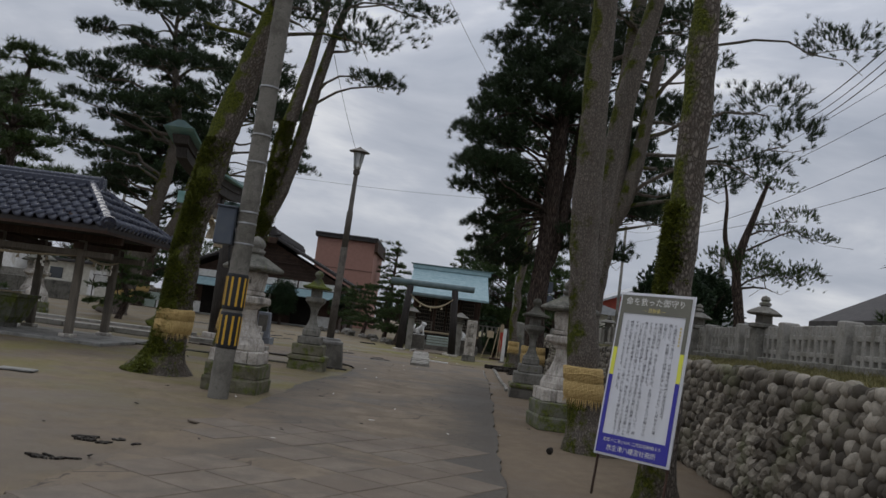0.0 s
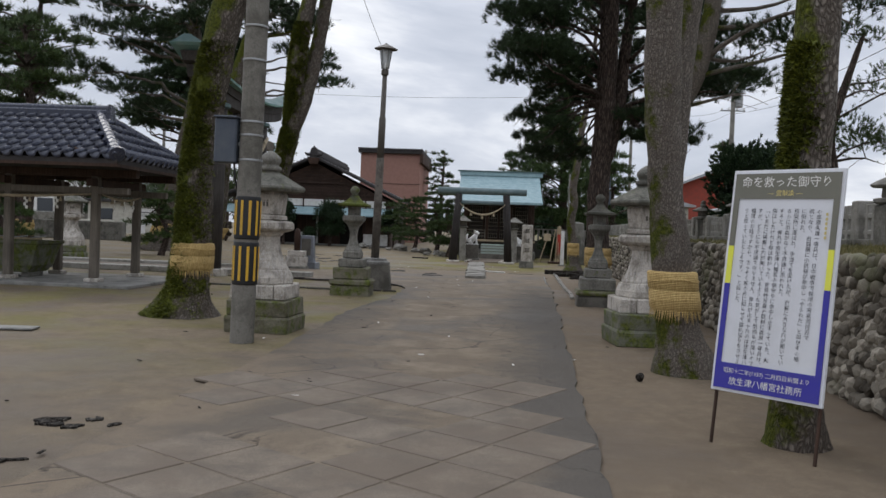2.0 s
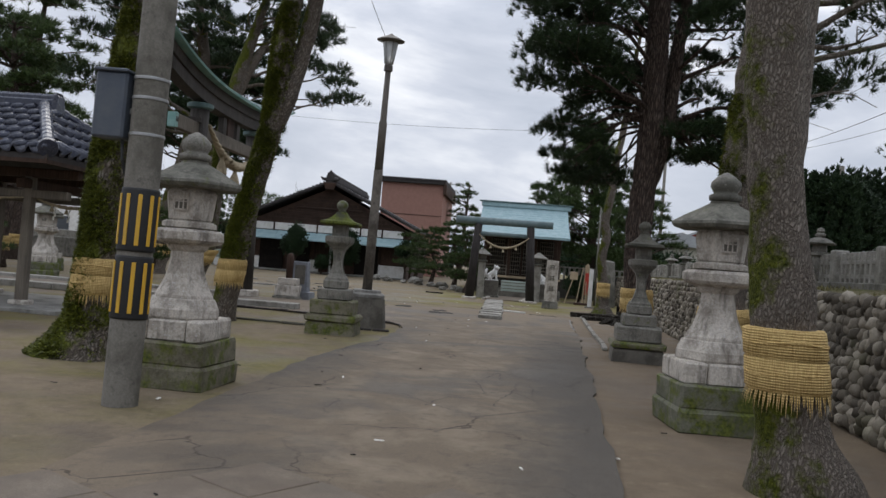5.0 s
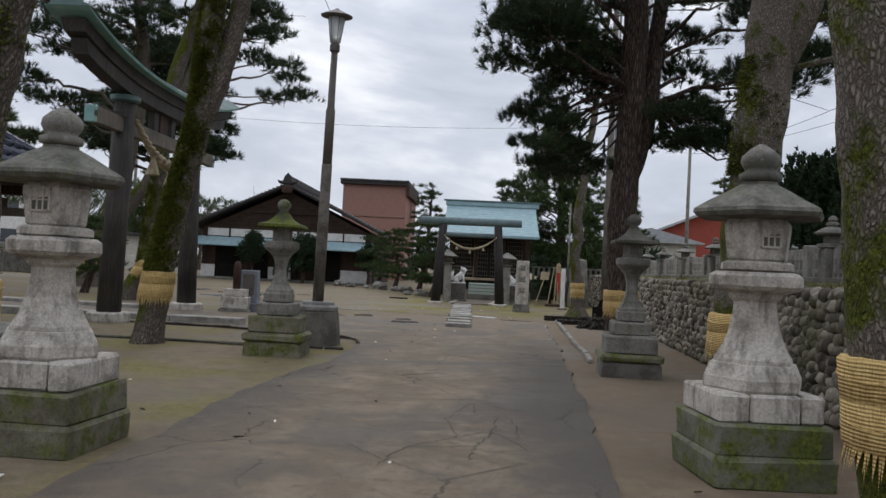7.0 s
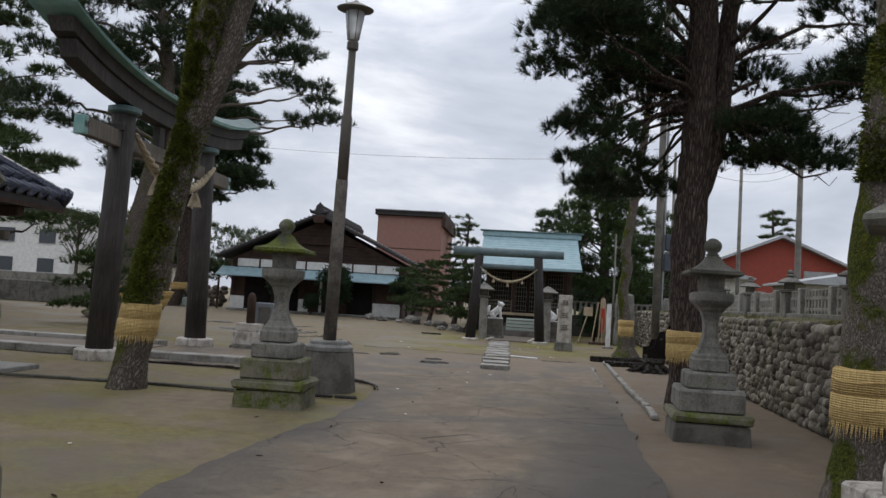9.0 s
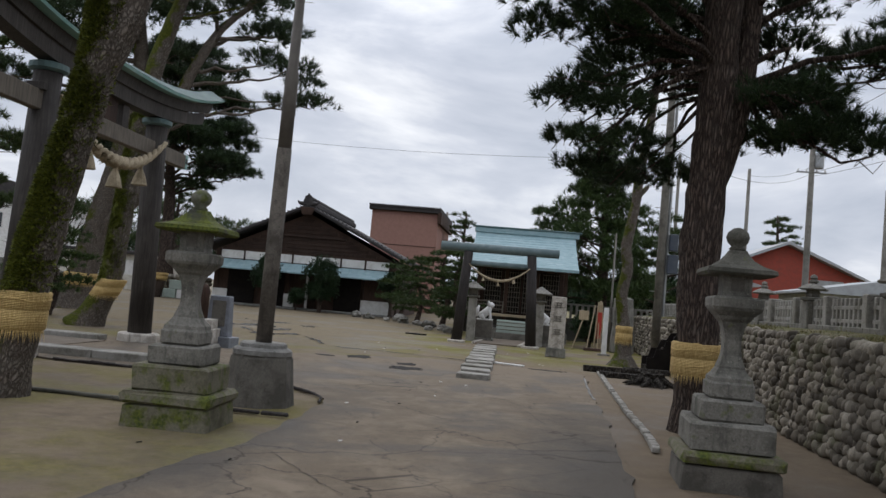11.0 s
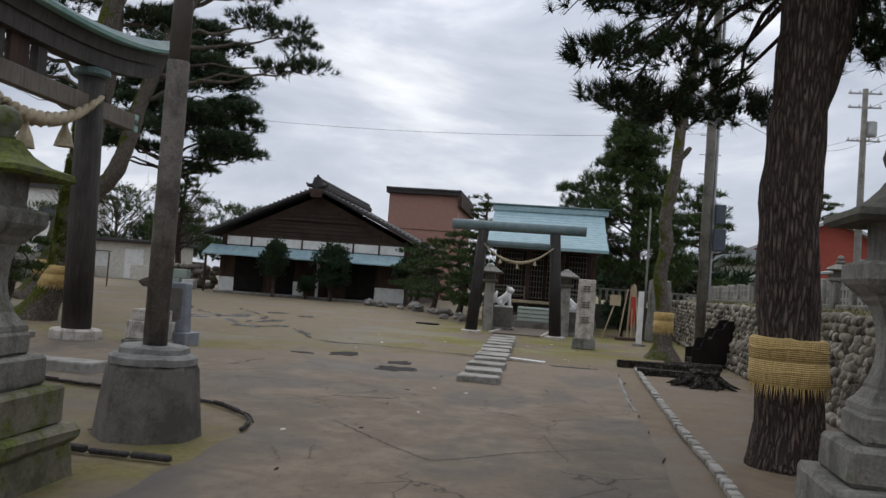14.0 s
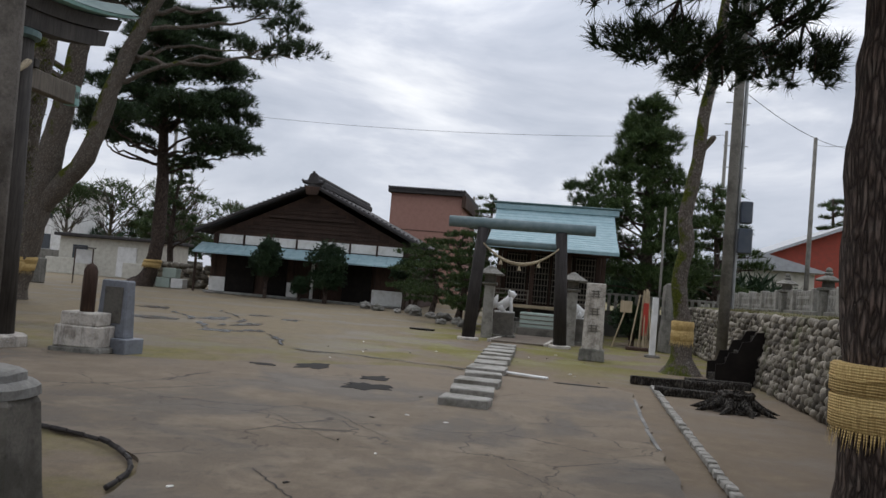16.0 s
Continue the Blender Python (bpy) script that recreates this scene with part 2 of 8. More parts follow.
def make_asphalt():
    k = Mat("worn_asphalt", 0.8, spec=0.22)
    v = k.coords(kind="Position")
    grit = k.noise(v, 110, 5, 0.85)
    mid = k.noise(v, 1.6, 7, 0.7, 0.4)
    big = k.noise(v, 0.45, 6, 0.6, 0.5)
    c = k.ramp(grit, (0.3, (0.050, 0.043, 0.036)), (0.72, (0.134, 0.117, 0.098)))
    sep = k.nt.nodes.new("ShaderNodeSeparateXYZ")
    k.nt.links.new(v, sep.inputs[0])
    along = k.math("MULTIPLY_ADD", sep.outputs["Y"], -0.0125)
    along.node.inputs[2].default_value = 0.585
    along.node.use_clamp = False
    across = k.math("MULTIPLY_ADD", sep.outputs["X"], 0.45)
    k.nt.links.new(along, across.node.inputs[2])
    across.node.use_clamp = False
    off = k.math("ABSOLUTE", across)
    off.node.use_clamp = False
    wander = k.math("MULTIPLY_ADD", k.noise(v, 0.8, 6, 0.65), 1.1)
    wander.node.inputs[2].default_value = -0.55
    wander.node.use_clamp = False
    trodden = k.ramp(k.math("ADD", off, wander), (0.42, (1.0,)), (0.78, (0.0,)))
    dust = k.ramp(grit, (0.3, (0.092, 0.070, 0.049)), (0.72, (0.214, 0.170, 0.122)))
    spilt = k.ramp(grit, (0.3, (0.115, 0.086, 0.060)), (0.72, (0.232, 0.184, 0.130)))
    court = k.math("MULTIPLY_ADD", sep.outputs["Y"], 0.02)
    court.node.inputs[2].default_value = 0.0
    yard = k.math("ADD", court, k.math("MULTIPLY", k.noise(v, 0.5, 6, 0.65), 0.16))
    trodden = k.mix(k.ramp(yard, (0.52, (0.0,)), (0.62, (1.0,))), trodden, (1.0, 1.0, 1.0))
    side = k.math("MULTIPLY_ADD", sep.outputs["X"], -0.2)
    side.node.inputs[2].default_value = -0.02
    blown = k.ramp(k.math("ADD", side, k.math("MULTIPLY", k.noise(v, 0.9, 6, 0.7), 0.22)), (0.34, (0.0,)), (0.60, (1.0,)))
    south = k.ramp(court, (0.24, (1.0,)), (0.32, (0.0,)))
    loose = k.math("MAXIMUM", k.math("MULTIPLY", blown, south), k.ramp(yard, (0.60, (0.0,)), (0.74, (1.0,))))
    c = k.mix(trodden, c, dust)
    c = k.mix(k.math("MULTIPLY", trodden, k.ramp(mid, (0.46, (0.0,)), (0.66, (0.75,)))), c, (0.245, 0.198, 0.145))
    c = k.mix(loose, c, spilt)
    c = k.mix(k.ramp(big, (0.50, (0.0,)), (0.60, (0.6,))), c, (0.056, 0.047, 0.039))
    c = k.mix(k.ramp(k.noise(v, 6, 5, 0.75), (0.55, (0.0,)), (0.7, (0.45,))), c, (0.055, 0.048, 0.042))
    warp = k.nt.nodes.new("ShaderNodeVectorMath")
    warp.operation = "MULTIPLY_ADD"
    k.nt.links.new(k.noise(v, 3, 5), warp.inputs[0])
    warp.inputs[1].default_value = (0.5, 0.5, 0.0)
    k.nt.links.new(v, warp.inputs[2])
    edge = k.voronoi(warp.outputs[0], 0.8)
    some = k.ramp(k.noise(v, 0.35, 2), (0.47, (0.0,)), (0.55, (1.0,)))
    crack = k.math("MULTIPLY", k.ramp(edge, (0.0, (1.0,)), (0.013, (0.0,))), some)
    k.color(k.mix(k.math("MULTIPLY", crack, 0.85), c, (0.026, 0.022, 0.018)))
    k.rough(k.ramp(big, (0.45, (0.88,)), (0.65, (0.62,))))
    k.bump(grit, 0.005, 0.7).bump(mid, 0.014, 0.35)
    return k.m


def make_slab():
    k = Mat("concrete_slab", 0.78, spec=0.22)
    v = k.coords(kind="Position")
    grit = k.noise(v, 90, 4, 0.75)
    mid = k.noise(v, 2.4, 6, 0.62, 0.3)
    c = k.ramp(grit, (0.3, (0.110, 0.087, 0.065)), (0.72, (0.245, 0.200, 0.154)))
    c = k.mix(k.ramp(mid, (0.4, (0.0,)), (0.66, (0.8,))), c, (0.096, 0.080, 0.063))
    c = k.mix(k.math("MULTIPLY", k.each(), 0.16), c, (0.22, 0.19, 0.155))
    c = k.mix(k.ramp(k.noise(v, 0.9, 6, 0.7), (0.44, (0.0,)), (0.6, (0.8,))), c, (0.128, 0.100, 0.075))
    k.color(c).bump(grit, 0.004, 0.5)
    return k.m


def make_tile():
    k = Mat("glazed_tile", 0.25, spec=0.5)
    v = k.coords(kind="Position")
    n = k.noise(v, 5, 5)
    c = k.ramp(k.each(), (0.0, (0.022, 0.025, 0.042)), (1.0, (0.050, 0.056, 0.084)))
    c = k.mix(k.ramp(n, (0.45, (0.0,)), (0.75, (0.3,))), c, (0.05, 0.05, 0.055))
    k.color(c).rough(k.ramp(n, (0.4, (0.2,)), (0.7, (0.38,))))
    return k.m


def make_straw():
    k = Mat("rice_straw", 0.85, spec=0.2)
    v = k.coords((1, 1, 1), "Object")
    weave = k.wave(v, 16, "Z", 1.5)
    fib = k.noise(k.coords((30, 30, 3), "Object"), 3, 4, 0.7)
    c = k.ramp(fib, (0.3, (0.34, 0.215, 0.075)), (0.7, (0.72, 0.53, 0.23)))
    c = k.mix(k.ramp(weave, (0.0, (0.22,)), (0.35, (0.0,))), c, (0.16, 0.085, 0.02))
    k.color(c).bump(weave, 0.012, 0.7).bump(fib, 0.006, 0.6)
    return k.m


def make_stones(name):
    k = Mat(name, 0.85, spec=0.3)
    v = k.coords(kind="Position")
    fine = k.noise(v, 35, 5, 0.7)
    rnd = k.each() if name == "river_stone" else k.island()
    c = k.ramp(rnd, (0.0, (0.05, 0.041, 0.030)), (0.5, (0.155, 0.133, 0.102)), (1.0, (0.37, 0.33, 0.265)))
    c = k.mix(k.ramp(fine, (0.42, (0.0,)), (0.75, (0.5,))), c, (0.09, 0.082, 0.07))
    c = k.mix(k.ramp(k.noise(v, 1.1, 5), (0.56, (0.0,)), (0.7, (0.6,))), c, (0.085, 0.095, 0.03))
    k.color(c).bump(fine, 0.01, 0.6)
    return k.m


M_GROUND, M_ASPHALT, M_SLAB, M_TILE, M_STRAW = make_ground(), make_asphalt(), make_slab(), make_tile(), make_straw()
M_STONE, M_STONES = make_stones("river_stone"), make_stones("river_stones")
M_GRANITE = speckled("pale_granite", (0.34, 0.305, 0.262), (0.66, 0.61, 0.54), 45, stain=(0.19, 0.165, 0.135), moss=0.0, spread=3.5, streak=0.62)
M_ANDESITE = speckled("grey_stone", (0.12, 0.112, 0.096), (0.27, 0.255, 0.22), 40, stain=(0.07, 0.068, 0.055), moss=0.15, streak=0.5)
M_MOSSY = speckled("mossy_stone", (0.10, 0.10, 0.075), (0.19, 0.185, 0.14), 45, stain=(0.055, 0.06, 0.03), moss=0.75)
M_MOSSYBRIGHT = speckled("olive_mossed_stone", (0.11, 0.10, 0.07), (0.21, 0.19, 0.135), 45, stain=(0.055, 0.05, 0.026), moss=0.62, bright=0.95)
M_ROOFSTONE = speckled("lichened_roof_stone", (0.09, 0.086, 0.07), (0.22, 0.21, 0.175), 32, stain=(0.05, 0.05, 0.036), moss=0.25, streak=0.5, spread=4.0)
M_MOSS = speckled("thick_moss", (0.036, 0.044, 0.011), (0.115, 0.115, 0.027), 30, rough=0.95, bump=0.02, moss=0.9)
M_KERB = speckled("granite_kerb", (0.22, 0.21, 0.185), (0.36, 0.34, 0.305), 50, stain=(0.13, 0.12, 0.095))
M_CONCRETE = speckled("cast_concrete", (0.17, 0.165, 0.15), (0.27, 0.26, 0.24), 50, stain=(0.10, 0.095, 0.085))
M_DARKCON = speckled("dark_concrete", (0.105, 0.095, 0.08), (0.18, 0.165, 0.14), 50, stain=(0.06, 0.055, 0.045))
M_MORTAR = speckled("wall_core", (0.045, 0.04, 0.032), (0.085, 0.078, 0.062), 30)
M_BARK = bark("pine_bark", (0.10, 0.07, 0.056), (0.20, 0.145, 0.115), (0.024, 0.017, 0.014), 0, 24, 0.17, 0.25)
M_BARKMOSS = bark("mossy_bark", (0.13, 0.105, 0.085), (0.24, 0.20, 0.165), (0.05, 0.04, 0.03), 0.52, 24, 0.5, 0.6)
M_BARKSOME = bark("bark_with_moss", (0.145, 0.118, 0.095), (0.27, 0.225, 0.185), (0.06, 0.048, 0.038), 0.16, 26, 0.5, 0.6)
M_BARKGREY = bark("grey_bark", (0.165, 0.138, 0.112), (0.31, 0.265, 0.225), (0.095, 0.078, 0.063), 0.04, 40, 0.45, 0.45)
M_DEAD = bark("rotten_wood", (0.035, 0.028, 0.022), (0.085, 0.068, 0.052), (0.012, 0.01, 0.008))
M_NEEDLE = needles("pine_needles", (0.011, 0.023, 0.009), (0.046, 0.078, 0.027))
# Lighter green for garden pines; on far pines it paints in stronger light.
M_NEEDLE2 = needles("pale_and_lit_needles", (0.022, 0.042, 0.011), (0.088, 0.13, 0.038))
M_LEAF = needles("clipped_leaves", (0.014, 0.03, 0.014), (0.05, 0.085, 0.035))
M_MOSSTUFT = needles("moss_tufts", (0.022, 0.030, 0.004), (0.165, 0.18, 0.02))
M_DRYGRASS = needles("dry_grass", (0.085, 0.08, 0.025), (0.26, 0.225, 0.095))
M_DARKWOOD = wood("dark_wood", (0.03, 0.018, 0.013), (0.095, 0.056, 0.04))
M_HALLWOOD = wood("hall_boards", (0.022, 0.0135, 0.010), (0.066, 0.040, 0.029))
M_GREYWOOD = wood("weathered_wood", (0.10, 0.085, 0.068), (0.215, 0.185, 0.15))
M_TORII = wood("torii_timber", (0.036, 0.031, 0.028), (0.096, 0.085, 0.075))
M_BLACKPOST = wood("blackened_post", (0.022, 0.019, 0.018), (0.058, 0.05, 0.046))
M_PALEWOOD = wood("pale_wood", (0.32, 0.25, 0.16), (0.5, 0.41, 0.28))
M_COPPER = painted("verdigris_copper", (0.17, 0.33, 0.30), (0.33, 0.46, 0.42), 0.7)
M_COPPERROOF = painted("copper_roof", (0.215, 0.325, 0.345), (0.34, 0.44, 0.465), 0.7)
M_COPPERDARK = painted("dark_copper", (0.07, 0.12, 0.12), (0.14, 0.2, 0.19), 0.6)
M_PLASTER = painted("white_plaster", (0.72, 0.71, 0.68), (0.5, 0.48, 0.43), 0.9)
M_CREAM = painted("cream_wall", (0.55, 0.53, 0.46), (0.36, 0.33, 0.27), 0.9)
M_BRICKRED = painted("pink_cladding", (0.31, 0.17, 0.135), (0.25, 0.135, 0.105), 0.85)
M_REDWALL = painted("red_boards", (0.30, 0.055, 0.035), (0.18, 0.05, 0.035), 0.8)
M_ROOFDARK = painted("dark_roof", (0.03, 0.027, 0.027), (0.065, 0.058, 0.055), 0.85)
M_ROOFPALE = painted("pale_roof", (0.38, 0.39, 0.4), (0.25, 0.25, 0.25), 0.5)
M_STEEL = painted("lamp_post_brown", (0.095, 0.083, 0.071), (0.165, 0.146, 0.125), 0.6, 0.0)
M_ROPE = speckled("pale_rope", (0.26, 0.20, 0.12), (0.52, 0.44, 0.31), 60, rough=0.9, stain=(0.2, 0.16, 0.1))
M_POLE = speckled("old_pole_concrete", (0.125, 0.115, 0.098), (0.23, 0.215, 0.185), 50, stain=(0.085, 0.078, 0.062))
M_SLEEVE = speckled("weathered_brown_shaft", (0.115, 0.1, 0.085), (0.22, 0.195, 0.167), 40, stain=(0.06, 0.05, 0.04), streak=0.5)
M_LINTEL = painted("dark_verdigris", (0.10, 0.145, 0.15), (0.19, 0.235, 0.24), 0.7)
M_CAPSTONE = speckled("dark_cap_stone", (0.06, 0.058, 0.045), (0.14, 0.13, 0.105), 45, stain=(0.035, 0.035, 0.025), moss=0.2)
M_GALV = painted("galvanised_steel", (0.35, 0.36, 0.36), (0.22, 0.21, 0.19), 0.45, 0.7)
M_BOX = painted("slate_blue_paint", (0.05, 0.062, 0.085), (0.09, 0.10, 0.11), 0.5)
M_BLACK = painted("black_rubber", (0.012, 0.012, 0.012), (0.03, 0.03, 0.03), 0.6)
M_YELLOW = painted("yellow_strip", (0.62, 0.36, 0.03), (0.42, 0.27, 0.06), 0.5)
M_WHITE = painted("white_board", (0.68, 0.68, 0.70), (0.60, 0.60, 0.60), 0.5)
M_WHITEPAINT = painted("white_paint", (0.72, 0.71, 0.69), (0.5, 0.49, 0.46), 0.7)
M_BLUE = painted("blue_print", (0.035, 0.03, 0.30), (0.05, 0.045, 0.28), 0.45)
M_OLIVE = painted("olive_print", (0.15, 0.145, 0.11), (0.18, 0.17, 0.13), 0.45)
M_LEMON = painted("lemon_print", (0.75, 0.74, 0.06), (0.7, 0.68, 0.12), 0.45)
M_INK = painted("ink", (0.035, 0.035, 0.04), (0.06, 0.06, 0.06), 0.6)
M_GOLD = painted("gold_print", (0.62, 0.50, 0.16), (0.55, 0.45, 0.2), 0.5)
# Dark brown of the flat crack strips on the drive.
M_CRACK = painted("crack_dark_brown", (0.026, 0.022, 0.018), (0.05, 0.043, 0.035), 0.9)
# Near-black and dull: the shade inside a hollow, put into the colour.
M_HOLE = painted("shaded_wet_hole", (0.007, 0.006, 0.005), (0.016, 0.013, 0.011), 0.7)
M_HOLE.node_tree.nodes["Principled BSDF"].inputs["Specular IOR Level"].default_value = 0.08
M_WET = painted("rain_water_on_mud", (0.085, 0.075, 0.068), (0.12, 0.106, 0.096), 0.2)
M_WET.node_tree.nodes["Principled BSDF"].inputs["Specular IOR Level"].default_value = 0.7
M_RED = painted("red_cloth", (0.42, 0.045, 0.03), (0.3, 0.05, 0.03), 0.8)
# Near-black: paints the unlit inside of doorways; also plain black boards.
M_DOORDARK = painted("dark_opening", (0.012, 0.010, 0.009), (0.022, 0.018, 0.015), 0.7)
M_DOORDARK.node_tree.nodes["Principled BSDF"].inputs["Specular IOR Level"].default_value = 0.06
M_SLATE = speckled("blue_grey_slate", (0.15, 0.16, 0.185), (0.26, 0.275, 0.305), 60, rough=0.55, bump=0.002, stain=(0.12, 0.125, 0.135))
M_GREENBOX = painted("pale_green_board", (0.36, 0.43, 0.38), (0.28, 0.32, 0.28), 0.8)
M_PAPER = painted("white_paper", (0.75, 0.73, 0.68), (0.65, 0.62, 0.55), 0.8)


def make_glass():
    k = Mat("frosted_lamp_glass", 0.35, spec=0.5)
    k.color((0.55, 0.57, 0.58))
    k.b.inputs["Transmission Weight"].default_value = 0.4
    return k.m


M_GLASS = make_glass()


def make_window():
    k = Mat("window_glass", 0.08, spec=0.6)
    k.color((0.03, 0.035, 0.04))
    return k.m


M_WINDOW = make_window()

# ---- mesh tools ----


def mesh_of(bm, name, mat, smooth=False):
    me = bpy.data.meshes.new(name)
    bm.normal_update()
    bm.to_mesh(me)
    bm.free()
    for m in (mat if isinstance(mat, (list, tuple)) else (mat,)):
        me.materials.append(m)
    if smooth:
        me.polygons.foreach_set("use_smooth", [True] * len(me.polygons))
    return me


def raw_mesh(name, verts, faces, mat, smooth=False):
    """A mesh from arrays: verts n x 3, faces m x k."""
    me = bpy.data.meshes.new(name)
    verts, faces = np.asarray(verts, dtype=np.float32), np.asarray(faces, dtype=np.int32)
    k = faces.shape[1]
    me.vertices.add(len(verts))
    me.vertices.foreach_set("co", verts.ravel())
    me.loops.add(faces.size)
    me.loops.foreach_set("vertex_index", faces.ravel())
    me.polygons.add(len(faces))
    me.polygons.foreach_set("loop_start", np.arange(len(faces), dtype=np.int32) * k)
    me.update(calc_edges=True)
    me.materials.append(mat)
    if smooth:
        me.polygons.foreach_set("use_smooth", [True] * len(faces))
    return me


def thing(name, m, label, category, group="", kind=""):
    ob = new(name)
    ob.empty_display_size = 0.2
    ob.matrix_basis = m if isinstance(m, Matrix) else Matrix.Translation(m)
    return tagged(ob, label, category, group, kind)


def part(name, bm, material, parent, label="", smooth=False, m=None):
    me = bm if isinstance(bm, bpy.types.Mesh) else mesh_of(bm, name, material, smooth)
    ob = new(name, me)
    ob.parent = parent
    if m is not None:
        ob.matrix_basis = m
    return tagged(ob, label)


def solid(name, bm, material, label, category="", group="", kind="", smooth=False, m=None):
    ob = new(name, mesh_of(bm, name, material, smooth) if not isinstance(bm, bpy.types.Mesh) else bm)
    if m is not None:
        ob.matrix_basis = m
    return tagged(ob, label, category, group, kind)


def box(sx, sy, sz, at=(0, 0, 0), bevel=0.01, turn=0.0, taper=1.0, bm=None, rough=0.0):
    """A block standing on at, bevelled; taper shrinks its top."""
    own = bmesh.new()
    bmesh.ops.create_cube(own, size=1.0)
    for v in own.verts:
        k = taper if v.co.z > 0 else 1.0
        v.co = Vector((v.co.x * sx * k, v.co.y * sy * k, (v.co.z + 0.5) * sz))
    if bevel > 0:
        bmesh.ops.bevel(own, geom=own.edges[:], offset=min(bevel, 0.45 * min(sx, sy, sz)), segments=1, affect="EDGES")
    if rough > 0:
        for v in own.verts:
            v.co += Vector([random.uniform(-rough, rough) for _ in range(3)])
    own.transform(pose(*at, 0, 0, turn))
    return join(bm, own)


def join(bm, own):
    if bm is None:
        return own
    me = bpy.data.meshes.new("tmp")
    own.to_mesh(me)
    own.free()
    bm.from_mesh(me)
    bpy.data.meshes.remove(me)
    return bm


def lathe(profile, n=24, at=(0, 0, 0), turn=0.0, bm=None, square=False, wob=0.0):
    """Rings (radius, z) round a vertical axis. With square=True n = 4 and the radius is half the side."""
    own = bmesh.new()
    if square:
        n, turn = 4, turn + 45.0
    rings = []
    for r, z in profile:
        rr = r * (math.sqrt(2) if square else 1)
        rings.append([own.verts.new((rr * math.cos(2 * math.pi * i / n + radians(turn)), rr * math.sin(2 * math.pi * i / n + radians(turn)), z)) for i in range(n)])
    for a, b in zip(rings, rings[1:]):
        for i in range(n):
            own.faces.new((a[i], a[(i + 1) % n], b[(i + 1) % n], b[i]))
    own.faces.new(rings[0][::-1])
    own.faces.new(rings[-1])
    if wob:
        for v in own.verts:
            v.co += wob * noise.noise_vector(v.co * 9 + Vector(at))
    own.transform(Matrix.Translation(at))
    return join(bm, own)


def tube(points, radii, n=10, bm=None, lump=0.0, seed=0.0, cap=True):
    """A round bar along points, with a radius at each."""
    own = bmesh.new()
    pts = [Vector(p) for p in points]
    rings = []
    for i, p in enumerate(pts):
        d = (pts[min(i + 1, len(pts) - 1)] - pts[max(i - 1, 0)]).normalized()
        side = d.cross(Vector((0.31, 0.95, 0.05)))
        if side.length < 0.1:
            side = d.cross(Vector((1, 0, 0)))
        side.normalize()
        up = d.cross(side)
        ring = []
        for j in range(n):
            a = 2 * math.pi * j / n
            w = side * math.cos(a) + up * math.sin(a)
            r = radii[i] if hasattr(radii, "__len__") else radii
            if lump:
                r *= 1 + lump * noise.noise((p + w * r) * 2.3 + Vector((seed, 0, 0))) + 0.4 * lump * noise.noise((p + w * r) * 9)
            ring.append(own.verts.new(p + w * r))
        rings.append(ring)
    for a, b in zip(rings, rings[1:]):
        for j in range(n):
            own.faces.new((a[j], a[(j + 1) % n], b[(j + 1) % n], b[j]))
    if cap:
        own.faces.new(rings[0][::-1])
        own.faces.new(rings[-1])
    return join(bm, own)


def spline(points, steps):
    """Catmull-Rom through points (any number of columns)."""
    p = np.asarray(points, dtype=float)
    p = np.vstack([2 * p[0] - p[1], p, 2 * p[-1] - p[-2]])
    out = []
    for i in range(1, len(p) - 2):
        for s in np.linspace(0, 1, steps, endpoint=False):
            a, b, c, d = p[i - 1], p[i], p[i + 1], p[i + 2]
            out.append(0.5 * (2 * b + (c - a) * s + (2 * a - 5 * b + 4 * c - d) * s * s + (3 * b - a - 3 * c + d) * s ** 3))
    out.append(p[-2])
    return np.array(out)


def sheet(points, z, bm=None):
    """A flat face with the given outline."""
    own = bmesh.new()
    own.faces.new([own.verts.new((x, y, z)) for x, y in points])
    return join(bm, own)


def slab(points, z0, z1, bm=None):
    """An upright prism over an outline."""
    own = bmesh.new()
    lo = [own.verts.new((x, y, z0)) for x, y in points]
    hi = [own.verts.new((x, y, z1)) for x, y in points]
    n = len(points)
    own.faces.new(hi)
    own.faces.new(lo[::-1])
    for i in range(n):
        own.faces.new((lo[i], lo[(i + 1) % n], hi[(i + 1) % n], hi[i]))
    bmesh.ops.recalc_face_normals(own, faces=own.faces[:])
    return join(bm, own)


def blob_outline(cx, cy, rx, ry, n=18, seed=0, turn=0.0, rag=0.35):
    out = []
    for i in range(n):
        a = 2 * math.pi * i / n
        k = 1 + rag * noise.noise((2.0 * math.cos(a) + seed * 7.7, 2.0 * math.sin(a), seed))
        x, y = rx * k * math.cos(a), ry * k * math.sin(a)
        out.append((cx + x * math.cos(turn) - y * math.sin(turn), cy + x * math.sin(turn) + y * math.cos(turn)))
    return out

# ---- ground and large structure ----


def wall_x(y):
    return 3.30 + 0.044 * y


def uneven(x0, x1, y0, y1, step, amp, z=0.0):
    own = bmesh.new()
    nx, ny = int((x1 - x0) / step) + 1, int((y1 - y0) / step) + 1
    grid = [[own.verts.new((x0 + i * (x1 - x0) / nx, y0 + j * (y1 - y0) / ny, z)) for i in range(nx + 1)] for j in range(ny + 1)]
    for row in grid:
        for v in row:
            v.co.z += amp * noise.noise(v.co * 0.7) + 0.5 * amp * noise.noise(v.co * 2.1)
    for j in range(ny):
        for i in range(nx):
            own.faces.new((grid[j][i], grid[j][i + 1], grid[j + 1][i + 1], grid[j + 1][i]))
    return own


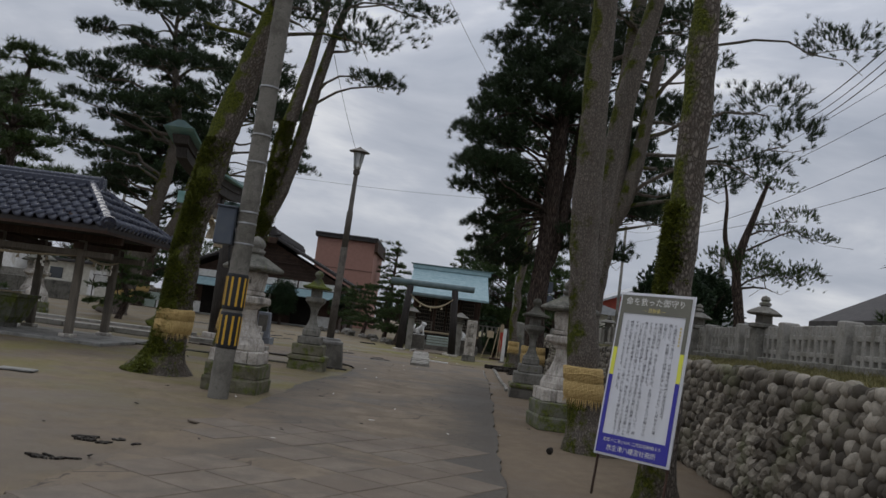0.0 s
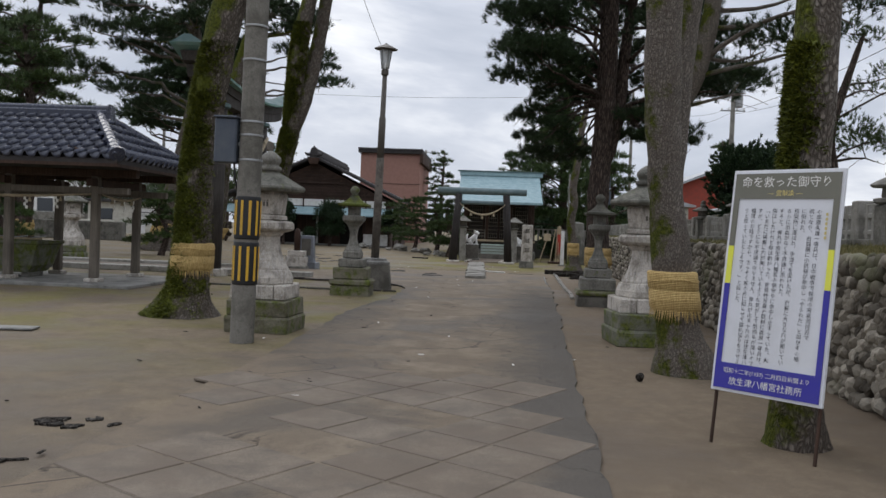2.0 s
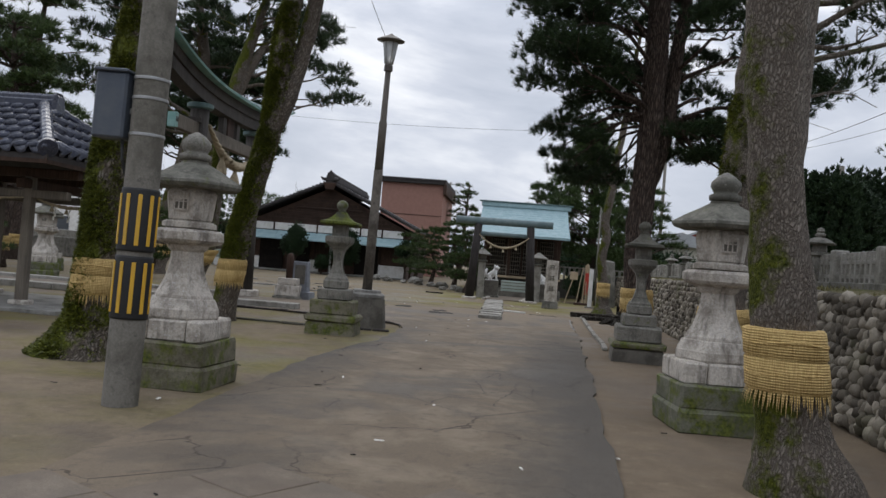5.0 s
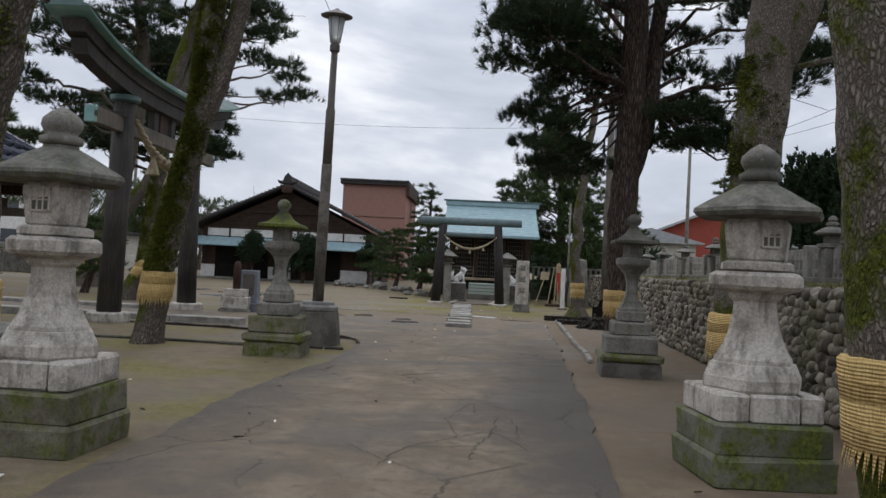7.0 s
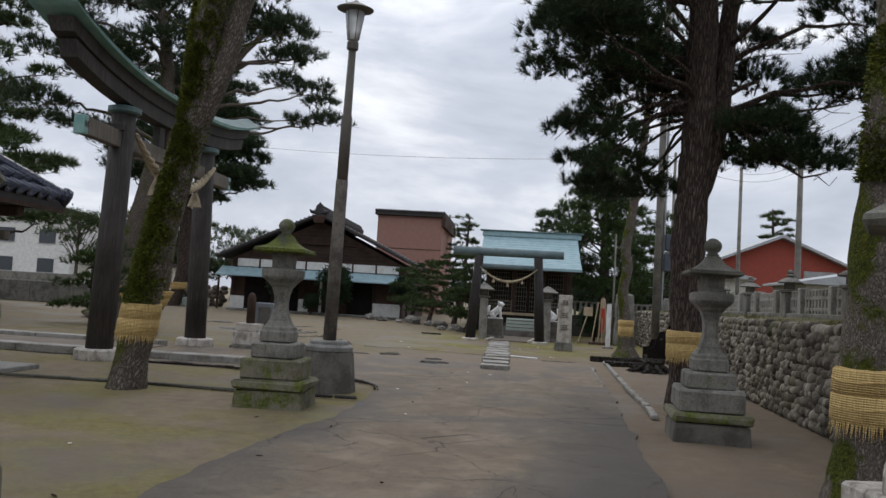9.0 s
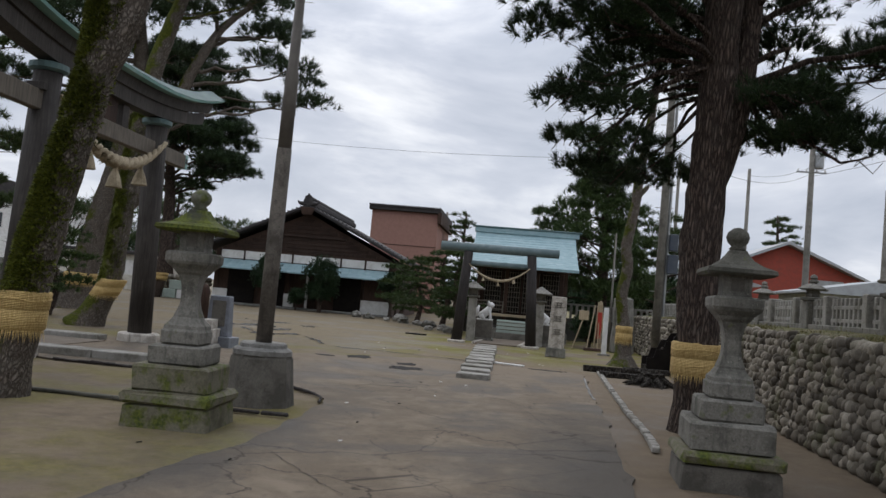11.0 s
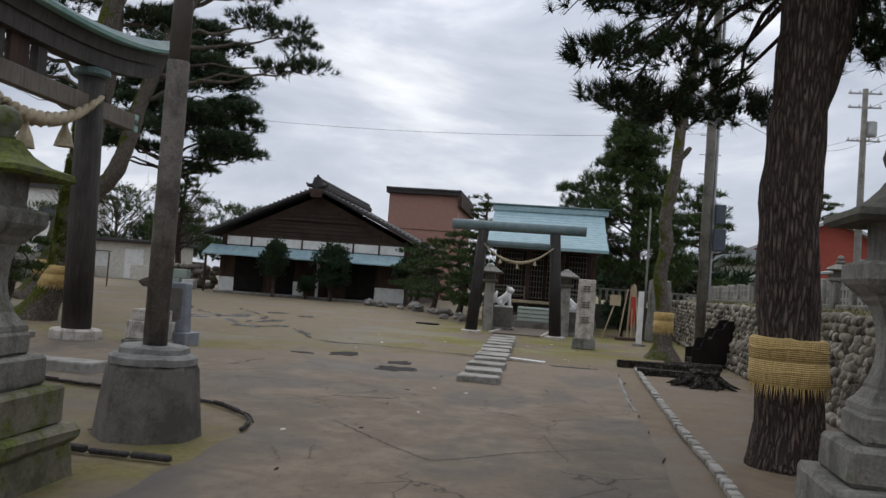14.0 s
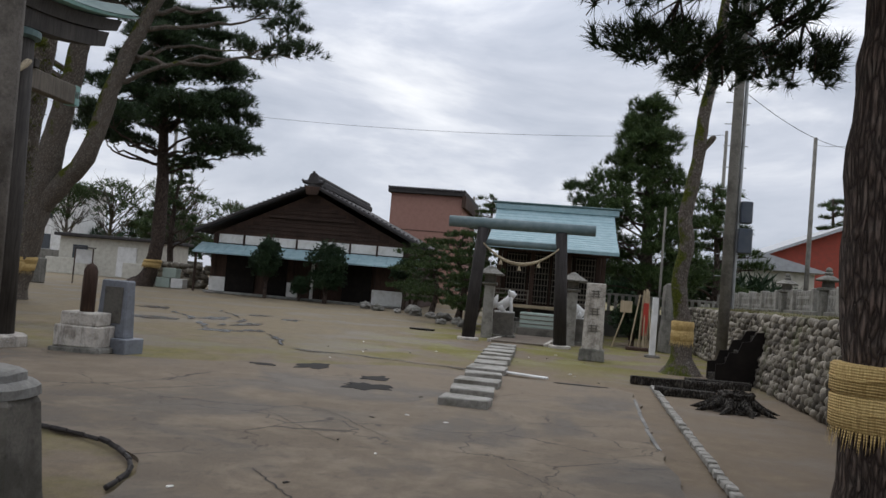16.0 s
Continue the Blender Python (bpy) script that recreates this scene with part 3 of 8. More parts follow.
def make_ground_sheet():
    bm = uneven(-16, 6, -6, 46, 0.5, 0.018, -0.02)
    flat = -0.035
    outer, inner = 900, ((-16, -6), (6, -6), (6, 46), (-16, 46))
    ring = [bm.verts.new((x, y, flat)) for x, y in ((-outer, -outer), (outer, -outer), (outer, outer), (-outer, outer))]
    core = [bm.verts.new((x, y, flat)) for x, y in inner]
    for i in range(4):
        bm.faces.new((ring[i], ring[(i + 1) % 4], core[(i + 1) % 4], core[i]))
    return solid("ground", bm, M_GROUND, "damp brown sandy earth with patches of moss", "ground", kind="structure", smooth=True)


make_ground_sheet()

# the worn drive between the lantern rows
LEFT_EDGE = [(-4.2, -6), (-3.2, 2), (-2.75, 8), (-2.66, 14), (-2.6, 18), (-2.25, 20.7), (-2.2, 22.2), (-2.27, 23.5), (-2.4, 24.3), (-2.84, 24.88), (-3.5, 25.22), (-5.3, 25.62), (-7.5, 25.74), (-8.4, 26.6), (-9.0, 30.0), (-5.5, 31.0), (-4.0, 32.0), (-2.0, 33.6)]
RIGHT_EDGE = [(0.2, 33.4), (1.9, 33.0), (1.82, 29.0), (1.72, 25.0), (1.5, 20.5), (1.22, 15.0), (0.95, 10.0), (0.82, 6.0), (0.8, -6)]


def make_drive():
    pts = [tuple(p) for p in spline(LEFT_EDGE, 16)] + [tuple(p) for p in spline(RIGHT_EDGE, 16)]
    pts = [(x + 0.10 * noise.noise((x * 2, y * 2, 3)), y + 0.05 * noise.noise((x * 2, y * 2, 9))) for x, y in pts]
    bm = slab(pts, -0.1, 0.012)
    solid("road", bm, M_ASPHALT, "worn grey asphalt drive with cracks and wet stains", "drive", kind="structure")


make_drive()


def make_terrace():
    """The raised ground behind the stone wall."""
    ys = np.linspace(-6, 56, 40)
    bm = bmesh.new()
    rows = []
    for y in ys:
        x = wall_x(y) + 0.28
        rows.append([bm.verts.new((x + dx, y, z + 0.03 * noise.noise((x + dx, y, 1)))) for dx, z in ((0, 1.46), (0.35, 1.52), (0.9, 1.60), (1.4, 1.62), (6, 1.62), (40, 1.62))])
    for a, b in zip(rows, rows[1:]):
        for i in range(5):
            bm.faces.new((a[i], a[i + 1], b[i + 1], b[i]))
    k = Mat("thin_grass", 0.95, spec=0.2)
    v = k.coords(kind="Position")
    c = k.ramp(k.noise(v, 18, 5, 0.7), (0.3, (0.06, 0.062, 0.02)), (0.7, (0.15, 0.14, 0.06)))
    k.color(k.mix(k.ramp(k.noise(v, 1.2, 5), (0.45, (0.0,)), (0.62, (0.8,))), c, (0.19, 0.16, 0.11))).bump(k.noise(v, 40, 4), 0.03, 0.8)
    solid("terrace_ground", bm, k.m, "raised grassy bank behind the stone wall", "ground", kind="structure", smooth=True)


make_terrace()


def make_wall_core():
    ys = np.linspace(-6, 56, 32)
    bm = bmesh.new()
    rings = []
    for y in ys:
        x = wall_x(y)
        rings.append([bm.verts.new(p) for p in ((x + 0.10, y, -0.1), (x + 0.36, y, 1.44), (x + 0.9, y, 1.44), (x + 0.9, y, -0.1))])
    for a, b in zip(rings, rings[1:]):
        for i in range(4):
            bm.faces.new((a[i], b[i], b[(i + 1) % 4], a[(i + 1) % 4]))
    bm.faces.new(rings[0])
    bm.faces.new(rings[-1][::-1])
    bmesh.ops.recalc_face_normals(bm, faces=bm.faces[:])
    return solid("wall_east", bm, M_MORTAR, "retaining wall of rounded river stones in courses", "stone wall", kind="structure")


WALL = make_wall_core()


def kerb_line(points, w, h, z=0.0, piece=1.2, mat=None, label="", name="kerb", gap=0.012, category="kerb"):
    root = thing(name, (0, 0, 0), label, category, kind="structure")
    p = spline(points, 70)
    acc, start = 0.0, p[0]
    for a, b in zip(p, p[1:]):
        acc += np.linalg.norm(b - a)
        if acc >= piece or b is p[-1]:
            d = b - start
            n = np.linalg.norm(d)
            if n > 0.05:
                mid = (start + b) / 2
                part("kerb_stone", box(n - gap, w, h + random.uniform(-0.01, 0.01), bevel=0.012, rough=0.004), mat, root,
                     m=pose(mid[0] + random.uniform(-0.1, 0.1) * gap, mid[1], z, 0, 0, math.degrees(math.atan2(d[1], d[0])) + random.uniform(-120, 120) * gap))
            acc, start = 0.0, b
    return root


kerb_line([(-16, 21.9), (-9.0, 22.2), (-5.5, 22.4), (-2.45, 22.15)], 0.08, 0.05, -0.01, 1.1, M_CAPSTONE, "thin dark concrete edging set in the earth")
# Edging strip whose black colour stands for the shaded gap beside it.
kerb_line([(-2.31, 23.7), (-2.43, 24.25), (-2.88, 24.83), (-3.5, 25.17), (-5.3, 25.56), (-7.5, 25.67)], 0.036, 0.04, 0.0, 0.2, M_BLACKPOST, "curved edging round the lamp base, black for its shaded gap", gap=0.002)
kerb_line([(-3.4, 22.34), (-2.85, 22.31), (-2.3, 22.3)], 0.06, 0.05, 0.0, 0.36, M_BLACKPOST, "broken dark edging in front of the lamp base", gap=0.02)
kerb_line([(2.06, 22.5), (2.15, 24.0), (2.22, 27.0), (2.5, 34.1)], 0.10, 0.065, -0.01, 0.2, M_KERB, "line of small rough stones edging the drive", gap=0.05)
kerb_line([(1.78, 27.5), (1.82, 29.0), (2.0, 33.0)], 0.05, 0.025, 0.0, 1.4, M_CONCRETE, "flat concrete strip along the drive")

# cross path under the large gate, and its granite strips


def long_slab(name, x0, x1, y0, y1, h, n, mat, label):
    root = thing(name, (0, 0, 0), label, "paving", kind="structure")
    w = (x1 - x0) / n
    for i in range(n):
        part("stone_slab", box(w - 0.02, y1 - y0, h, ((x0 + x1) / 2 - (x1 - x0) / 2 + w * (i + 0.5), (y0 + y1) / 2, -0.02), 0.015, rough=0.003), mat, root)
    return root


long_slab("stone_strip", -17.0, -5.4, 26.3, 26.75, 0.17, 7, M_KERB, "long grey granite strip beside the gate path")
long_slab("stone_strip", -17.0, -8.8, 29.7, 30.15, 0.15, 5, M_KERB, "long grey granite strip beside the gate path")


def make_cross_path():
    bm = slab([(-30, 26.78), (-8.6, 26.78), (-8.6, 29.68), (-30, 29.68)], -0.1, 0.03)
    solid("pavement", bm, M_SLAB, "pale concrete path leading under the wooden gate", "path", kind="structure")


make_cross_path()

# ---- lantern, post and gate builders ----


def hex_lantern(at, turn, label, low=None):
    root = thing("stone_lantern", pose(*at, 0, 0, turn), label, "stone lantern", "lanterns along the drive")
    part("plinth", box(0.98, 0.98, 0.26, (0, 0, -0.04), 0.03, rough=0.012), low or M_MOSSY, root, "moss-covered lower plinth")
    part("plinth", box(0.93, 0.93, 0.25, (0, 0, 0.215), 0.025, rough=0.01), low or M_MOSSY, root, "mossy upper plinth")
    for i, (x, w) in enumerate(((-0.31, 0.24), (0.02, 0.40), (0.32, 0.18))):
        part("block", box(w, 0.80, 0.225, (x, 0, 0.465), 0.02, rough=0.006), M_GRANITE, root)
    part("base", lathe([(0.40, 0.685), (0.415, 0.71), (0.415, 0.79), (0.36, 0.90), (0.33, 0.905)], 6, wob=0.006), M_GRANITE, root)
    prof = [(0.335, 0.905), (0.33, 0.94)] + [(0.185 + 0.145 * (1 - s) ** 2.1, 0.94 + 0.46 * s) for s in np.linspace(0.1, 1, 8)] + [(0.225, 1.43), (0.24, 1.47)]
    part("shaft", lathe(prof, 6, wob=0.006), M_GRANITE, root)
    part("middle_platform", lathe([(0.25, 1.47), (0.37, 1.50), (0.40, 1.53), (0.40, 1.61), (0.36, 1.64), (0.25, 1.645)], 6, wob=0.008), M_GRANITE, root)
    part("ring", lathe([(0.25, 1.645), (0.285, 1.66), (0.285, 1.71), (0.25, 1.73)], 12, wob=0.004), M_GRANITE, root)
    fire = part("fire_box", lathe([(0.235, 1.73), (0.255, 1.75), (0.285, 1.98), (0.285, 2.03), (0.25, 2.08)], 6, wob=0.008), M_GRANITE, root)
    for a in (-90, 90):
        m = pose(0, 0, 0, 0, 0, a + 0) @ pose(0.238, 0, 1.93)
        part("window", box(0.012, 0.15, 0.17, (0, 0, -0.085), 0), M_DARKCON, fire, m=m)
        bars = bmesh.new()
        for d in (-0.025, 0.025):
            box(0.016, 0.012, 0.17, (0.008, d, -0.085), 0, bm=bars)
        box(0.016, 0.15, 0.012, (0.008, 0, -0.006), 0, bm=bars)
        for d in (-0.075, 0.075):
            box(0.02, 0.016, 0.186, (0.008, d, -0.093), 0, bm=bars)
        for d in (-0.093, 0.077):
            box(0.02, 0.166, 0.016, (0.008, 0, d), 0, bm=bars)
        part("lattice", bars, M_GRANITE, fire, m=m)
    part("roof", lathe([(0.26, 2.07), (0.53, 2.085), (0.56, 2.12), (0.55, 2.15), (0.42, 2.22), (0.27, 2.30), (0.16, 2.36), (0.15, 2.385)], 6, wob=0.01), M_ROOFSTONE, root, "weathered grey hexagonal cap")
    part("finial", lathe([(0.12, 2.385), (0.165, 2.40), (0.17, 2.45), (0.12, 2.475), (0.135, 2.50), (0.16, 2.55), (0.15, 2.60), (0.09, 2.66), (0.02, 2.70)], 16, wob=0.004), M_ANDESITE, root, smooth=True)
    return root


def square_lantern(at, turn, label, mossy, cap=1.0):
    root = thing("stone_lantern", pose(*at, 0, 0, turn), label, "stone lantern", "lanterns along the drive")
    low = M_MOSSYBRIGHT if mossy else M_MOSSY
    part("plinth", box(0.93, 0.93, 0.26, (0, 0, -0.04), 0.02, taper=0.97, rough=0.008), low if mossy else M_DARKCON, root)
    slab_bm = box(0.96, 0.96, 0.13, (0, 0, 0.225), 0.03, rough=0.018)
    part("plinth_slab", slab_bm, M_MOSSYBRIGHT, root, "chipped mossy plinth slab")
    part("block", box(0.80, 0.80, 0.28, (0, 0, 0.355), 0.025, rough=0.010), M_MOSSYBRIGHT if mossy else M_ANDESITE, root)
    part("step", box(0.60, 0.60, 0.21, (0, 0, 0.635), 0.025, rough=0.008), M_ANDESITE, root)
    part("step", box(0.43, 0.43, 0.17, (0, 0, 0.845), 0.025, rough=0.006), M_ANDESITE, root)
    prof = [(0.195, 1.015), (0.19, 1.05), (0.16, 1.085), (0.125, 1.14)] + [(0.082 + 0.040 * abs(1 - 2 * s) ** 2.2, 1.16 + 0.44 * s) for s in np.linspace(0, 1, 9)] + [(0.15, 1.63), (0.165, 1.66)]
    part("shaft", lathe(prof, square=True, wob=0.004), M_ANDESITE, root)
    part("middle_platform", lathe([(0.17, 1.66), (0.225, 1.72), (0.24, 1.75), (0.24, 1.83), (0.22, 1.85), (0.15, 1.855)], square=True, wob=0.006), M_ANDESITE, root)
    fire = part("fire_box", lathe([(0.14, 1.855), (0.135, 1.90), (0.14, 2.08)], square=True, wob=0.004), M_ANDESITE, root)
    for a in (-90, 90):
        part("window", box(0.012, 0.13, 0.12, (0, 0, -0.06), 0), M_DARKCON, fire, m=pose(0, 0, 0, 0, 0, a) @ pose(0.137, 0, 1.97))
    roof = [(0.15, 2.075), (0.35, 2.06), (0.38, 2.085), (0.37, 2.125), (0.25, 2.165), (0.165, 2.22), (0.11, 2.285), (0.09, 2.32)]
    roof = [(r * cap, z) for r, z in roof]
    part("roof", lathe(roof, square=True, wob=0.012), M_MOSS if mossy else M_CAPSTONE, root, "cap thick with green moss" if mossy else "dark weathered cap")
    part("finial", lathe([(0.07, 2.315), (0.085, 2.335), (0.06, 2.36), (0.10, 2.40), (0.115, 2.45), (0.10, 2.50), (0.05, 2.545), (0.01, 2.555)], 16, wob=0.004), M_MOSSY if mossy else M_CAPSTONE, root, smooth=True)
    return root


hex_lantern((-3.38, 14.39, 0), -2, "tall pale granite hexagonal lantern on a mossy square plinth", M_MOSSYBRIGHT)
hex_lantern((2.34, 14.80, 0), 6, "tall pale granite lantern on a mossy plinth by the stone wall")
square_lantern((-3.26, 21.27, 0), 2, "grey stepped stone lantern with a moss-covered cap", True, 0.93)
square_lantern((2.46, 21.05, 0), -3, "dark grey stepped stone lantern beside a pine", False, 0.87)


def make_lamp_post():
    root = thing("street_lamp", pose(-3.02, 23.25, 0), "brown steel street lamp on an octagonal concrete base", "street lamp")
    part("base", lathe([(0.485, -0.05), (0.47, 0.05), (0.408, 0.60), (0.385, 0.64)], 8, turn=22, wob=0.006), M_DARKCON, root, "octagonal dark concrete base")
    part("cap", lathe([(0.395, 0.64), (0.39, 0.70), (0.345, 0.73), (0.315, 0.735), (0.305, 0.78), (0.27, 0.80)], 20, wob=0.012), M_CONCRETE, root, "pale ringed concrete cap")
    lean = pose(0, 0, 0.8, 3.4, 1.5, 0) @ pose(0, 0, -0.8)
    part("pole", lathe([(0.092, 3.3), (0.088, 4.4), (0.07, 4.45), (0.06, 5.55)], 16), M_STEEL, root, smooth=True, m=lean)
    part("sleeve", lathe([(0.108, 0.78), (0.104, 2.2), (0.098, 3.38), (0.09, 3.40)], 16), M_SLEEVE, root, "weathered grey-brown lower shaft", smooth=True, m=lean)
    part("collar", lathe([(0.075, 5.5), (0.095, 5.52), (0.095, 5.62), (0.07, 5.66)], 16), M_STEEL, root, m=lean)
    part("glass", lathe([(0.085, 5.66), (0.12, 5.82), (0.155, 6.10), (0.155, 6.14)], 12), M_GLASS, root, "frosted tapered glass", smooth=True, m=lean)
    cage = bmesh.new()
    for i in range(6):
        a = i * math.pi / 3
        tube([(0.09 * math.cos(a), 0.09 * math.sin(a), 5.66), (0.16 * math.cos(a), 0.16 * math.sin(a), 6.14)], 0.008, 5, bm=cage)
    part("cage", cage, M_STEEL, root, m=lean)
    part("hood", lathe([(0.17, 6.13), (0.29, 6.15), (0.30, 6.17), (0.20, 6.22), (0.06, 6.28), (0.02, 6.31)], 20), M_STEEL, root, "flared metal hood", m=lean)
    return root


make_lamp_post()


def make_utility_pole():
    root = thing("utility_pole", pose(-3.30, 12.98, 0, 0, 0.9, 0), "round concrete utility pole with yellow and black guard strips", "utility pole")
    part("shaft", lathe([(0.165, -0.1), (0.16, 0.0), (0.150, 4.0), (0.135, 9.0), (0.12, 12.0)], 20), M_POLE, root, smooth=True)
    for z0 in (0.77, 1.38):
        guard = part("guard_sheet", lathe([(0.167, z0), (0.169, z0 + 0.02), (0.167, z0 + 0.55), (0.164, z0 + 0.57)], 20), M_BLACK, root, "black rubber guard sheet", smooth=True)
        for i in range(10):
            a = 36 * i + 8
            part("strip", box(0.012, 0.036, 0.46, (0, 0, 0), 0.004), M_YELLOW, guard, "yellow reflective strip", m=pose(0, 0, 0, 0, 0, a) @ pose(0.170, 0, z0 + 0.055))
    for z in (2.42, 2.75, 2.93, 3.75, 4.2, 5.0):
        part("strap", lathe([(0.158, z), (0.162, z + 0.005), (0.162, z + 0.025), (0.158, z + 0.03)], 20), M_GALV, root, "galvanised band")
    cab = part("meter_box", box(0.30, 0.22, 0.60, (-0.31, -0.04, 2.38), 0.02), M_BOX, root, "slate blue steel meter box")
    part("lid", box(0.315, 0.26, 0.03, (-0.31, -0.05, 2.975), 0.008), M_BOX, cab)
    part("bracket", box(0.06, 0.05, 0.05, (-0.16, -0.03, 2.62), 0.005), M_GALV, cab)
    pipe = tube([(-0.20, -0.06, 2.40), (-0.18, -0.06, 2.2), (-0.165, 0.04, 2.0)], 0.014, 8)
    part("conduit", pipe, M_BLACK, root)
    return root


make_utility_pole()


def make_great_gate():
    root = thing("torii_gate", pose(-8.24, 28.12, 0, 0, 0, 0.5), "large weathered timber shrine gate with green copper capping", "torii gate")
    for s in (-1, 1):
        y0, y1 = s * 2.42, s * 2.18
        part("footing", lathe([(0.46, -0.05), (0.47, 0.02), (0.46, 0.17), (0.42, 0.20)], 24, (0, y0, 0)), M_GRANITE, root, "round pale granite footing", smooth=False)
        post = tube([(0, y0, 0.19), (0, y0 + (y1 - y0) * 0.5, 2.6), (0, y1, 5.02)], [0.265, 0.25, 0.235], 20)
        part("post", post, M_TORII, root, "dark stained round post", smooth=True)
        part("collar", lathe([(0.26, 4.93), (0.33, 4.97), (0.33, 5.07), (0.27, 5.09)], 20, (0, y1, 0)), M_COPPERDARK, root, "copper collar")
        part("wedge", box(0.34, 0.12, 0.14, (0, y1 + s * 0.30, 4.55), 0.01), M_TORII, root)
    part("tie_beam", box(0.20, 7.5, 0.34, (0, 0, 4.22), 0.015), M_GREYWOOD, root, "grey weathered tie beam")
    for s in (-1, 1):
        end = part("beam_cap", box(0.215, 0.14, 0.355, (0, s * 3.77, 4.212), 0.008), M_COPPER, root, "verdigris copper end cap")
        for i in range(3):
            part("crest", tube([(0.112, s * 3.77 + 0.05 - 0.05 * i, 4.46), (0.116, s * 3.77 + 0.03 - 0.05 * i, 4.40), (0.112, s * 3.77 + 0.05 - 0.05 * i, 4.34)], 0.008, 5), M_DARKCON, end)
    for y in (-0.55, 0.55):
        part("strut", box(0.16, 0.26, 0.46, (0, y, 4.56), 0.01), M_TORII, root)
    part("tablet", box(0.10, 0.5, 0.62, (0, 0, 4.52), 0.015), M_DARKWOOD, root, "framed wooden tablet")

    def curved(hw, z_mid, rise, h, half, over, mat, name, label):
        bm = bmesh.new()
        rings = []
        for t in np.linspace(-1, 1, 25):
            z = z_mid + rise * abs(t) ** 2.6
            y = t * half
            rings.append([bm.verts.new(p) for p in ((-hw, y, z), (hw, y, z), (hw * over, y + 0.10 * t * abs(t), z + h), (-hw * over, y + 0.10 * t * abs(t), z + h))])
        for a, b in zip(rings, rings[1:]):
            for i in range(4):
                bm.faces.new((a[i], a[(i + 1) % 4], b[(i + 1) % 4], b[i]))
        bm.faces.new(rings[0][::-1])
        bm.faces.new(rings[-1])
        bmesh.ops.recalc_face_normals(bm, faces=bm.faces[:])
        part(name, bm, mat, root, label)

    curved(0.17, 5.06, 0.42, 0.30, 4.35, 1.0, M_TORII, "lower_lintel", "dark lower lintel curving up at its ends")
    curved(0.22, 5.36, 0.50, 0.24, 4.62, 1.15, M_TORII, "upper_lintel", "")
    curved(0.44, 5.605, 0.60, 0.06, 4.90, 1.04, M_COPPER, "copper_eave", "verdigris copper eave")
    bm = bmesh.new()
    rings = []
    for t in np.linspace(-1, 1, 25):
        z, y = 5.668 + 0.60 * abs(t) ** 2.6, t * 4.93
        rings.append([bm.verts.new(p) for p in ((-0.46, y, z), (0.46, y, z), (0.30, y, z + 0.09), (0.09, y, z + 0.22), (-0.09, y, z + 0.22), (-0.30, y, z + 0.09))])
    for a, b in zip(rings, rings[1:]):
        for i in range(6):
            bm.faces.new((a[i], a[(i + 1) % 6], b[(i + 1) % 6], b[i]))
    bm.faces.new(rings[0][::-1])
    bm.faces.new(rings[-1])
    bmesh.ops.recalc_face_normals(bm, faces=bm.faces[:])
    part("copper_roof", bm, M_COPPERDARK, root, "curved copper roof over the lintel")
    return root


make_great_gate()


def straw_rope(a, b, sag, r, label, mat=None, tassels=3, papers=False):
    root = thing("straw_rope", (0, 0, 0), label, "sacred rope")
    a, b = Vector(a), Vector(b)
    cen = []
    for s in np.linspace(0, 1, 41):
        p = a.lerp(b, s)
        p.z -= sag * 4 * s * (1 - s)
        cen.append(p)
    side = (b - a).cross(Vector((0, 0, 1))).normalized()
    for k in range(3):
        pts, rad = [], []
        for i, p in enumerate(cen):
            s = i / 40
            th = 2 * math.pi * (k / 3 + s * (b - a).length * 1.6)
            rr = r * (0.45 + 0.75 * math.sin(math.pi * s))
            pts.append(p + (side * math.cos(th) + Vector((0, 0, 1)) * math.sin(th)) * rr * 0.55)
            rad.append(rr * 0.62)
        part("strand", tube(pts, rad, 7), M_ROPE, root, smooth=True)
    for i in range(tassels):
        s = (i + 1) / (tassels + 1)
        p = a.lerp(b, s)
        p.z -= sag * 4 * s * (1 - s) + r
        part("tassel", lathe([(0.35 * r, -3.6 * r), (1.5 * r, -3.7 * r), (1.1 * r, -2.0 * r), (0.45 * r, -0.4 * r), (0.5 * r, 0.2 * r)], 9, p, wob=0.01), M_ROPE, root, "straw tassel")
        if papers:
            q = p + (b - a).normalized() * 3.2 * r
            own = bmesh.new()
            for j in range(4):
                box(0.008, 0.06, 0.075, (0, 0.022 * (-1) ** j, -0.07 * (j + 1)), 0, bm=own)
            own.transform(Matrix.Translation(q) @ Matrix.Rotation(math.atan2((b - a).y, (b - a).x) - math.pi / 2, 4, "Z"))
            part("paper_streamer", own, M_PAPER, root, "folded white paper streamer")
    return root


straw_rope((-7.97, 26.02, 4.55), (-7.97, 30.22, 4.55), 0.80, 0.11, "thick twisted straw rope hung across the timber gate", tassels=3)


